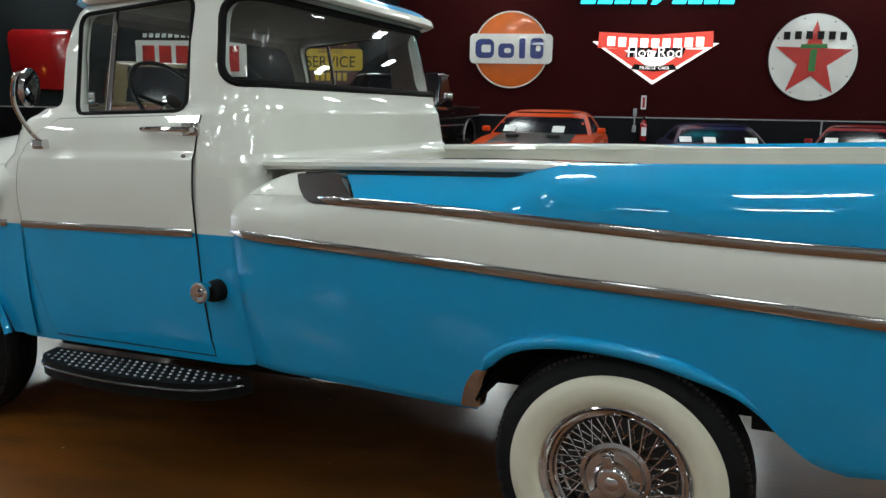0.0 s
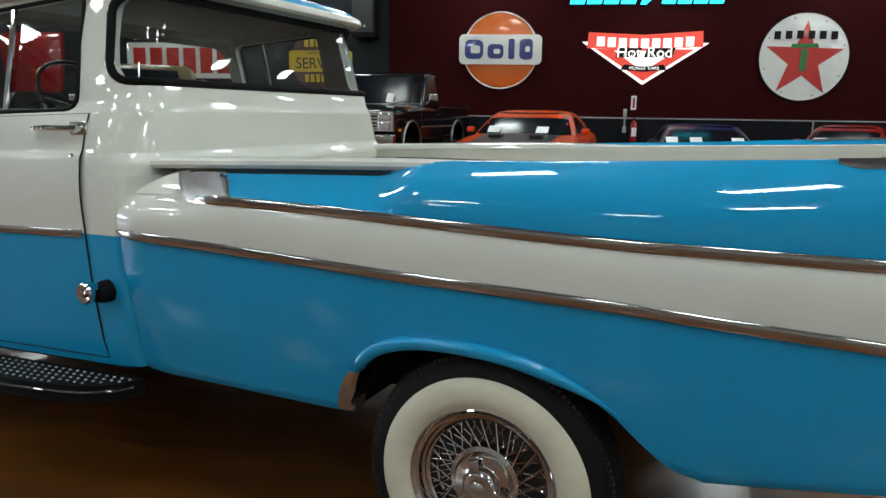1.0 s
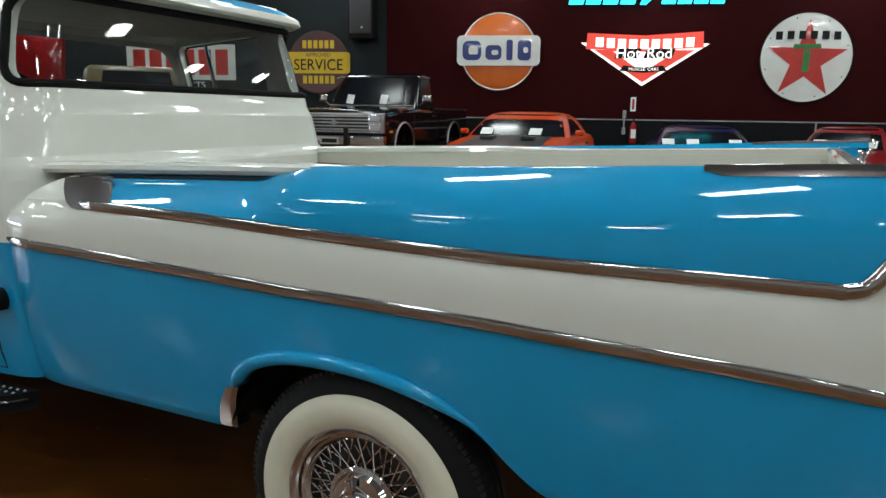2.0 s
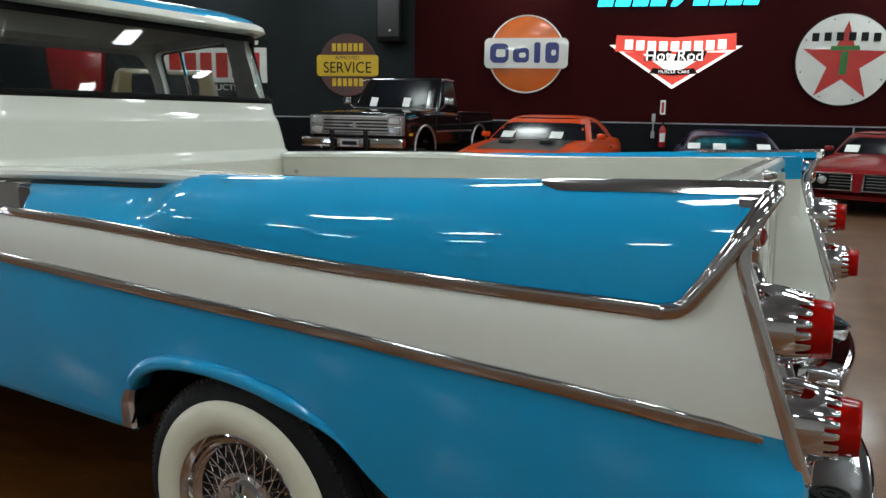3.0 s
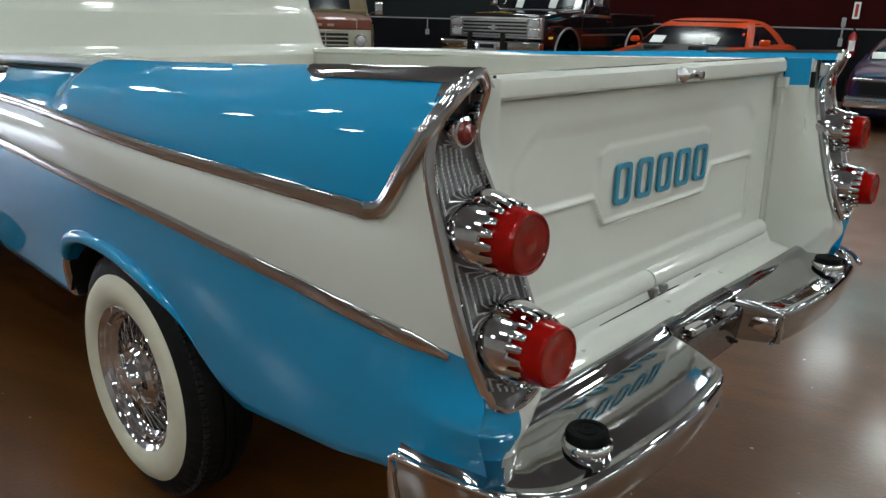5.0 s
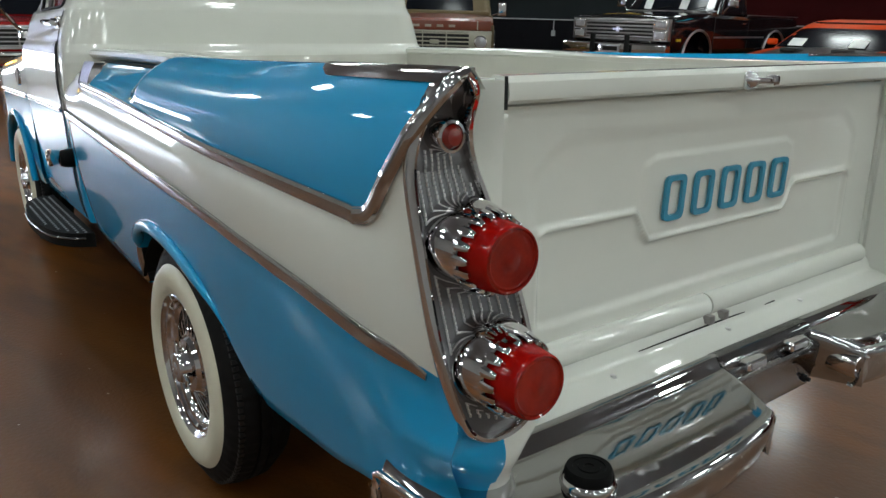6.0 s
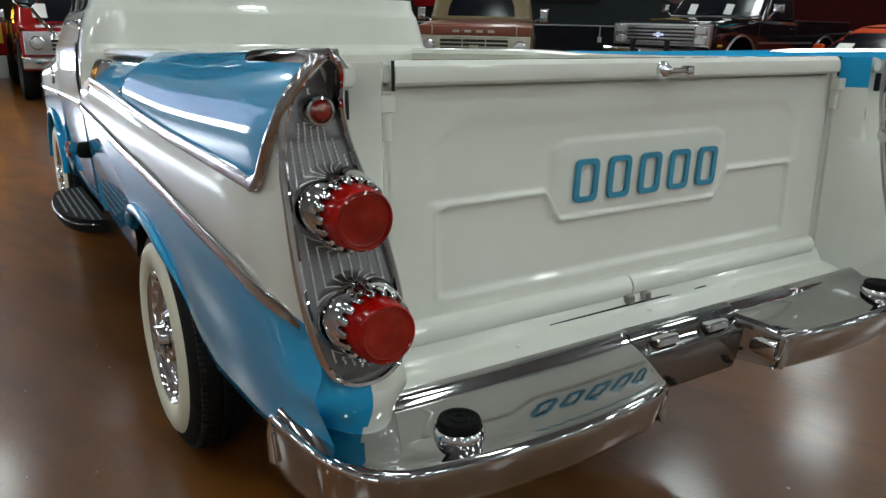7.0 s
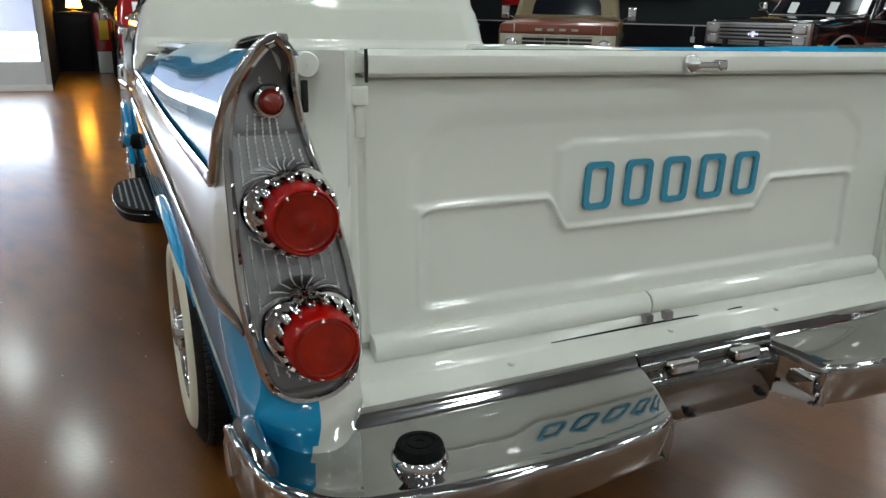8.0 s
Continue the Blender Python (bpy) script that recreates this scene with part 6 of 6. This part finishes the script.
def pickup(m, paint, label, hood_paint=None, frame_paint=None, grille=CHROME, length=4.6, width=1.86, lift=0.18, sheets=(), bull=True, roof_z=1.86, square=True, nose=0.0):
    """A parked square-shouldered pickup that faces -y."""
    car = thing("parked_pickup", m, label, "pickup truck", "parked cars")
    w, z0 = width / 2, 0.42 + lift
    hz = 1.06 + lift
    L = length
    part("front_body", boxed(-w, w, 0.05, 1.38, z0, hz - 0.10, 0.05, 3), paint, car)
    bm = bmesh.new()
    rows = [[(a * (w - 0.02), d, hz + e - 0.05 * abs(a) ** 4) for a in np.linspace(-1, 1, 13)] for d, e in ((0.04, -0.07), (0.07, -0.03), (0.2, -0.005), (0.8, 0.03), (1.42, 0.05))]
    rings(bm, rows, close_u=False)
    rings(bm, [[(a * (w - 0.02), d, hz + e - 0.05 * abs(a) ** 4 - f) for a in (-1, 1) for f in ((0, 0.12) if a < 0 else (0.12, 0))] for d, e in ((0.04, -0.07), (0.2, -0.005), (1.42, 0.05))], close_u=False)
    part("hood", bm, hood_paint or paint, car, "", 40)
    part("cab_body", boxed(-w, w, 1.36, 2.75, z0, hz + 0.03, 0.04, 3), paint, car)
    zb, zr = hz + 0.02, roof_z
    bm = bmesh.new()
    rows = []
    for t, x0, x1, k in ((0, 1.36, 2.74, 0.97), (0.5, 1.55, 2.70, 0.91), (0.9, 1.72, 2.66, 0.84), (1.0, 1.85, 2.58, 0.76)):
        rows.append([(a, b, zb + (zr - zb) * t) for a, b in rounded(2 * w * k, x1 - x0, 0.12, 4, 0, (x0 + x1) / 2)])
    rings(bm, rows)
    part("cab_roof", tidy(bm), frame_paint or paint, car, "", 40)

    def row(t, which):
        x0, x1, k = (float(np.interp(t, (0, 0.5, 0.9, 1.0), v)) for v in ((1.36, 1.55, 1.72, 1.85), (2.74, 2.70, 2.66, 2.58), (0.97, 0.91, 0.84, 0.76)))
        z = zb + (zr - zb) * t
        if which == 0:
            return [(a * (w * k - 0.10), x0 - 0.012 + 0.03 * abs(a) ** 4, z) for a in np.linspace(-1, 1, 7)]
        return [(which * (w * k + 0.006), x0 + 0.18 + (x1 - x0 - 0.38) * u, z) for u in (0, 0.5, 1)]
    for which, name in ((0, "windscreen"), (1, "side_window"), (-1, "side_window")):
        bm = bmesh.new()
        rings(bm, [row(t, which) for t in np.linspace(0.07, 0.88, 4)], close_u=False)
        part(name, bm, DARK_GLASS, car, "dark glass", 60)
    bm = box(box(boxed(-w, -w + 0.10, 2.80, L, z0, hz + 0.02, 0.03, 2), w - 0.10, w, 2.80, L, z0, hz + 0.02, 0.03, 2), -w + 0.05, w - 0.05, L - 0.08, L - 0.01, z0 + 0.05, hz + 0.01, 0.02, 2)
    box(bm, -w + 0.05, w - 0.05, 2.82, L - 0.05, z0 + 0.10, z0 + 0.18)
    box(bm, -w + 0.05, w - 0.05, 2.80, 2.86, z0 + 0.10, hz)
    part("bed", bm, paint, car)
    # face
    gz0, gz1 = hz - 0.40 - nose, hz - 0.07 - nose
    if nose:
        part("nose_panel", boxed(-w * 0.95, w * 0.95, -0.01, 0.07, gz1 + 0.002, hz - 0.055, 0.02, 3), hood_paint or paint, car, "bronze nose panel")
        part("cowl", boxed(-w * 0.93, w * 0.93, 1.22, 1.40, hz + 0.02, hz + 0.095, 0.025, 3), frame_paint or paint, car, "tan cowl under the windscreen")
        for k in range(4):
            part("nose_bar", boxed(-0.33 + 0.18 * k, -0.23 + 0.18 * k, -0.018, -0.008, gz1 + 0.045, gz1 + 0.08, 0.003), grille, car, "small pale bar")
        for q in (-0.72, 0.72):
            part("nose_rib", boxed(q * w - 0.008, q * w + 0.008, -0.02, 0.0, gz1 + 0.01, hz - 0.06, 0.003), grille, car)
    part("grille_surround", boxed(-w * 0.96, w * 0.96, 0.0, 0.07, gz0, gz1, 0.012, 2), grille, car, "bright grille surround")
    part("grille_opening", boxed(-w * 0.58, w * 0.58, -0.004, 0.03, gz0 + 0.03, gz1 - 0.03), GAP_AND_SHADE, car)
    for k in range(5):
        zz = gz0 + 0.045 + k * (gz1 - gz0 - 0.09) / 4
        part("grille_bar", boxed(-w * 0.58, w * 0.58, -0.012, 0.02, zz - 0.010, zz + 0.010, 0.004), grille, car)
    for xx in (-0.2, 0.2):
        part("grille_post", boxed(xx * w - 0.008, xx * w + 0.008, -0.014, 0.02, gz0 + 0.03, gz1 - 0.03), grille, car)
    part("grille_badge", boxed(-0.07, 0.07, -0.022, -0.012, gz0 + 0.13, gz0 + 0.19, 0.01), grille, car)
    for s in (-1, 1):
        for zz in (gz1 - 0.085, gz0 + 0.095):
            if square:
                o = part("headlamp", boxed(s * w * 0.78 - 0.105, s * w * 0.78 + 0.105, -0.014, 0.02, zz - 0.062, zz + 0.062, 0.012, 2), grille, car, "square headlamp")
                part("lamp_glass", boxed(s * w * 0.78 - 0.088, s * w * 0.78 + 0.088, -0.020, -0.013, zz - 0.046, zz + 0.046, 0.006), BUTTON, o)
        if not square:
            o = part("headlamp", lathe([(0.02, 0.10), (-0.02, 0.10), (-0.024, 0.085)], 24, "y", (s * w * 0.78, 0, (gz0 + gz1) / 2)), CHROME, car, "round headlamp")
            part("lamp_glass", lathe([(-0.015, 0.086), (-0.03, 0.05), (-0.033, 0.0005)], 24, "y", (s * w * 0.78, 0, (gz0 + gz1) / 2)), BUTTON, o)
        part("door_mirror", boxed(s * (w + 0.16) - 0.075, s * (w + 0.16) + 0.075, 1.62, 1.68, hz + 0.02, hz + 0.24, 0.03, 3), CHROME, car, "chrome mirror")
        part("mirror_arm", tube([(s * w, 1.66, hz + 0.03), (s * (w + 0.16), 1.66, hz + 0.10)], 0.012, 6), CHROME, car)
        part("side_trim", boxed(s * w - 0.01, s * w + 0.01, 0.1, L - 0.05, z0 + 0.22, z0 + 0.25, 0.003), CHROME, car)
        part("marker_lamp", boxed(s * w - 0.012, s * w + 0.014, 0.10, 0.20, gz0 - 0.06, gz0 - 0.02, 0.004), YELLOW_S, car, "amber marker lamp")
        for yy in (0.86, L - 1.05):
            bm = tube([(s * (w + 0.005), yy + 0.44 * math.cos(a), z0 + 0.02 + 0.40 * math.sin(a)) for a in np.linspace(0.0, math.pi, 18)], 0.03, 6, up=(1, 0, 0))
            part("wheel_arch", bm, BLACK_S, car)
            bm = prism([(yy + 0.42 * math.cos(a), z0 + 0.38 * math.sin(a)) for a in np.linspace(0, math.pi, 16)], s * w - 0.012, s * w + 0.012, "x")
            part("wheel_well", bm, GAP_AND_SHADE, car)
            car_wheel(car, s * (w - 0.10), yy, 0.38, 0.26, STEEL)
    b = part("front_bumper", boxed(-w - 0.02, w + 0.02, -0.17, -0.02, gz0 - 0.20, gz0 - 0.03, 0.03, 3), CHROME, car, "chrome bumper")
    part("number_plate", boxed(-0.15, 0.15, -0.184, -0.171, gz0 - 0.19, gz0 - 0.05, 0.004), PAPER, b)
    if bull:
        for xx in (-0.30, 0.30):
            part("bumper_guard", boxed(xx - 0.03, xx + 0.03, -0.24, -0.17, gz0 - 0.24, gz0 + 0.10, 0.02, 2), BLACK_S, b, "black bumper guard")
    slope = math.atan2(0.19, (zr - zb) * 0.5)
    for xx in sheets:
        sheet(car, xx, 1.37, zb + 0.10, slope + 0.15, 0.21, 0.28)
    return car


def square_pickup(m, paint, label):
    """A raised square-shouldered pickup that faces -y, with cut wheel openings and a guard on its bumper."""
    car = thing("parked_pickup", m, label, "pickup truck", "parked cars")
    w, z0, L = 0.86, 0.86, 4.40
    # body along its length: y, half width, bottom, shoulder, top
    st = [(0.0, 0.815, 0.98, 1.30, 1.345), (0.03, 0.845, 0.93, 1.325, 1.37), (0.12, 0.86, z0, 1.345, 1.39), (0.7, 0.865, z0, 1.365, 1.425), (1.25, 0.865, z0, 1.385, 1.455), (1.45, 0.865, z0, 1.39, 1.46),
          (2.42, 0.865, z0, 1.39, 1.45), (2.45, 0.865, z0, 1.38, 1.42), (4.3, 0.86, z0 + 0.02, 1.38, 1.42), (4.40, 0.84, z0 + 0.06, 1.36, 1.41)]
    rows = []
    for d, hw, zb, zs, zt in st:
        half = [(-hw * 0.95, zb), (-hw * 0.995, zb + 0.05), (-hw * 1.006, zb + 0.24), (-hw, zs - 0.06), (-hw * 0.985, zs), (-hw * 0.93, zt - 0.008), (-hw * 0.6, zt), (0, zt + 0.012)]
        rows.append([(a, d, b) for a, b in half + [(-a, b) for a, b in reversed(half[:-1])]])
    base = bmesh.new()
    rings(base, rows)
    tidy(base)
    holes = [prism([(yy + 0.42 * math.cos(a), max(0.5, 0.80 + 0.38 * math.sin(a)) if abs(math.cos(a)) < 0.999 else 0.5) for a in np.linspace(0, math.pi, 20)], s * 1.2, s * 0.62, "x") for yy in (0.78, 3.48) for s in (-1, 1)]
    tub = boxed(-0.74, 0.74, 2.52, 4.32, 1.02, 1.8)
    part("body", cut("body", base, holes + [tub], (paint,)), paint, car, "glossy black body", 35)
    for s in (-1, 1):
        for yy in (0.78, 3.48):
            pts = [(s * 0.872, yy + 0.43 * math.cos(a), 0.80 + 0.39 * math.sin(a)) for a in np.linspace(-0.05, math.pi + 0.05, 22)]
            part("wheel_arch_trim", tube(pts, 0.017, 6, up=(1, 0, 0)), STEEL, car, "grey wheel arch trim")
            car_wheel(car, s * 0.73, yy, 0.41, 0.26, STEEL)
        part("side_trim", boxed(s * 0.868 - 0.008, s * 0.868 + 0.008, 1.24, 3.0, 1.075, 1.10, 0.003), STEEL, car)
        part("bed_rail", boxed(s * 0.80 - 0.05, s * 0.80 + 0.05, 2.46, 4.38, 1.425, 1.438, 0.004), STEEL, car, "bright bed rail")
        part("marker_lamp", boxed(s * 0.862 - 0.012, s * 0.862 + 0.012, 0.14, 0.26, 1.03, 1.065, 0.004), YELLOW_S, car, "amber marker lamp")
        mi = part("door_mirror", boxed(s * 1.0 - 0.085, s * 1.0 + 0.085, 1.46, 1.53, 1.53, 1.66, 0.03, 3), CHROME, car, "chrome mirror")
        part("mirror_arm", tube([(s * 0.85, 1.48, 1.46), (s * 0.96, 1.49, 1.56)], 0.012, 6), CHROME, mi)
        part("door_handle", boxed(s * 0.872 - 0.010, s * 0.872 + 0.010, 2.18, 2.32, 1.29, 1.315, 0.004), CHROME, car)
        for yy in (1.239, 2.399):
            part("door_gap", boxed(s * 0.869 - 0.002, s * 0.869 + 0.002, yy - 0.004, yy + 0.004, 0.90, 1.38), GAP_AND_SHADE, car)
    # cab: pillars and roof in paint, dark panes set in them
    def sec(t):
        return [float(np.interp(t, (0, 0.55, 0.86, 0.95, 1.0), v)) for v in ((1.34, 1.60, 1.75, 1.83, 2.0), (2.42, 2.39, 2.36, 2.31, 2.15), (0.845, 0.785, 0.745, 0.71, 0.58))]
    zb, zr = 1.43, 2.05
    bm = bmesh.new()
    rows = []
    for t in (0, 0.3, 0.55, 0.86, 0.95, 1.0):
        x0, x1, hw = sec(t)
        rows.append([(a, b, zb + (zr - zb) * t) for a, b in rounded(2 * hw, x1 - x0, 0.10, 5, 0, (x0 + x1) / 2)])
    rings(bm, rows)
    part("cab_roof", tidy(bm), paint, car, "", 40)
    for which, name in ((0, "windscreen"), (2, "rear_window"), (1, "side_window"), (-1, "side_window")):
        bm = bmesh.new()
        rows = []
        for t in np.linspace(0.08, 0.86, 5):
            x0, x1, hw = sec(t)
            z = zb + (zr - zb) * t
            if which == 0:
                rows.append([(a * (hw - 0.055), x0 - 0.010 + 0.03 * abs(a) ** 5, z) for a in np.linspace(-1, 1, 9)])
            elif which == 2:
                rows.append([(a * (hw - 0.12), x1 + 0.008, z) for a in np.linspace(-1, 1, 7)])
            else:
                rows.append([(which * (hw + 0.005), x0 + 0.12 + (x1 - x0 - 0.24) * u, z) for u in (0, 0.5, 1)])
        rings(bm, rows, close_u=False)
        part(name, bm, DARK_GLASS, car, "dark glass", 60)
    part("drip_rail", tube([(s * h, y, z) for s, h, y, z in ((-1, 0.80, 1.66, 1.95), (-1, 0.752, 1.78, 1.985), (-1, 0.745, 2.34, 1.985))], 0.008, 6), STEEL, car)
    part("drip_rail", tube([(0.80, 1.66, 1.95), (0.752, 1.78, 1.985), (0.745, 2.34, 1.985)], 0.008, 6), STEEL, car)
    part("windscreen_trim", tube([(-0.80, 1.375, 1.475), (-0.4, 1.35, 1.47), (0, 1.345, 1.47), (0.4, 1.35, 1.47), (0.80, 1.375, 1.475)], 0.009, 6), STEEL, car, "bright windscreen trim")
    for xx in (-0.35, 0.28):
        part("wiper", tube([(xx, 1.33, 1.475), (xx + 0.34, 1.40, 1.545)], 0.007, 5), BLACK_S, car)
    # face
    g0, g1 = 1.03, 1.335
    sur = part("grille_surround", boxed(-0.84, 0.84, -0.045, 0.03, g0, g1, 0.012, 2), STEEL, car, "bright grille surround")
    part("grille_opening", boxed(-0.58, 0.58, -0.049, -0.02, g0 + 0.03, g1 - 0.03), GAP_AND_SHADE, sur)
    for k in range(5):
        zz = g0 + 0.05 + k * (g1 - g0 - 0.10) / 4
        part("grille_bar", boxed(-0.58, 0.58, -0.060, -0.03, zz - 0.012, zz + 0.012, 0.004), STEEL, sur)
    part("grille_badge", prism([(-0.09, 1.165), (-0.03, 1.165), (-0.03, 1.145), (0.03, 1.145), (0.03, 1.165), (0.09, 1.165), (0.08, 1.20), (0.03, 1.20), (0.03, 1.22), (-0.03, 1.22), (-0.03, 1.20), (-0.08, 1.20)], -0.072, -0.058), CHROME, sur, "plain bright badge shape", 0)
    for s in (-1, 1):
        for zz in (1.255, 1.11):
            o = part("headlamp", boxed(s * 0.70 - 0.105, s * 0.70 + 0.105, -0.060, -0.03, zz - 0.062, zz + 0.062, 0.012, 2), CHROME, car, "square headlamp")
            part("lamp_glass", boxed(s * 0.70 - 0.088, s * 0.70 + 0.088, -0.066, -0.058, zz - 0.048, zz + 0.048, 0.006), BUTTON, o)
    b = part("front_bumper", boxed(-0.91, 0.91, -0.22, -0.06, 0.835, 0.985, 0.035, 3), CHROME, car, "chrome bumper")
    part("number_plate", boxed(-0.17, 0.17, -0.236, -0.222, 0.85, 0.96, 0.004), BUTTON, b)
    part("plate_field", boxed(-0.13, 0.13, -0.240, -0.2365, 0.875, 0.935), BLACK_S, b)
    for xx in (-0.30, 0.30):
        part("bumper_guard", boxed(xx - 0.03, xx + 0.03, -0.30, -0.225, 0.80, 1.12, 0.02, 2), BLACK_S, b, "black bumper guard")
    part("guard_bar", tube([(-0.30, -0.26, 1.02), (0.30, -0.26, 1.02)], 0.012, 6), BLACK_S, b)
    for s, yy in ((-0.42, 0.0), (0.22, 0.0)):
        part("price_sheet", boxed(-0.095, 0.095, -0.003, 0.003, 0, 0.235, 0, 1, Matrix.Translation((s, 1.375, 1.50)) @ Matrix.Rotation(-0.40, 4, "X") @ Matrix.Rotation(0.08, 4, "Y") @ Matrix.Scale(0.72, 4)), PAPER, car, "white price sheet on the windscreen", 0)
    part("axle", lathe([(-0.70, 0.05), (0.70, 0.05)], 12, "x", (0, 0.78, 0.41)), UNDER, car)
    part("axle", lathe([(-0.70, 0.05), (0.70, 0.05)], 12, "x", (0, 3.48, 0.41)), UNDER, car)
    part("frame_rail", box(boxed(-0.42, -0.34, 0.0, 4.3, 0.62, 0.88, 0.01), 0.34, 0.42, 0.0, 4.3, 0.62, 0.88, 0.01), UNDER, car)
    return car


ORANGE_P = material("orange_car_paint", (0.60, 0.060, 0.006), 0.45, spec=0.08, coat=0.45, vary=0.05, scale=4)
MATT_BLACK = material("matt_black_panel", (0.015, 0.015, 0.016), 0.4, vary=0.2, scale=8)
NAVY_P = material("dark_blue_car_paint", (0.006, 0.008, 0.045), 0.35, spec=0.15, coat=0.3, vary=0.1, scale=4)
RED_P = material("red_car_paint", (0.22, 0.006, 0.008), 0.35, spec=0.1, coat=0.8, vary=0.08, scale=4)
BLACK_P = material("black_car_paint", (0.006, 0.005, 0.006), 0.12, coat=0.2, spec=0.3, vary=0.2, scale=4)
BROWN_P = material("bronze_car_paint", (0.17, 0.036, 0.014), 0.35, coat=0.5, vary=0.15, scale=4)
TAN_P = material("tan_car_paint", (0.13, 0.092, 0.035), 0.4, coat=0.4, vary=0.12, scale=5)
CREAM_G = material("pale_grille", (0.38, 0.36, 0.29), 0.4, metal=0.4, vary=0.15, scale=12)

square_pickup(HALL @ Matrix.Translation((-8.42, -4.70, 0.02)) @ Matrix.Rotation(radians(-10), 4, "Z"), BLACK_P, "glossy black square-nosed pickup with a chrome grille and bumper")
coupe(HALL @ Matrix.Translation((-5.82, -5.60, 0)) @ Matrix.Rotation(radians(-9), 4, "Z"), ORANGE_P, "bright orange modern coupe with a matt black hood", 4.8, 1.96, 1.42, MATT_BLACK, False, ((-0.50, 0.0), (0.30, 0.0)), 0.98, 0.86, True)
coupe(HALL @ Matrix.Translation((-2.60, -4.60, 0)) @ Matrix.Rotation(radians(-5), 4, "Z"), NAVY_P, "dark blue low coupe with white sheets on its windscreen", 4.5, 1.80, 1.22, None, True, ((-0.58, -0.04), (-0.18, -0.04), (0.50, -0.04)), 0.86, 0.74, mirrors=False, lamps=False)
coupe(HALL @ Matrix.Translation((-0.80, -4.12, 0)) @ Matrix.Rotation(radians(-27), 4, "Z"), RED_P, "red vintage coupe with a split grille and chrome loop bumper", 3.9, 1.52, 1.25, None, True, ((-0.36, 0.0), (0.40, 0.0)), 0.84, 0.68, loop=True)
pickup(Matrix.Translation((-7.38, 5.30, 0)) @ Matrix.Rotation(radians(51), 4, "Z"), TAN_P, "bronze and tan vintage pickup with a pale grille", BROWN_P, TAN_P, CREAM_G, 4.9, 1.80, 0.26, (), False, 2.05, False, 0.13)
pickup(Matrix.Translation((-10.4, 0.32, 0)) @ Matrix.Rotation(radians(90), 4, "Z"), GLOSS_RED, "bright red vintage pickup with a chrome bumper", None, None, STEEL, 4.7, 1.9, 0.06, (-0.55,), False, 1.75, False)
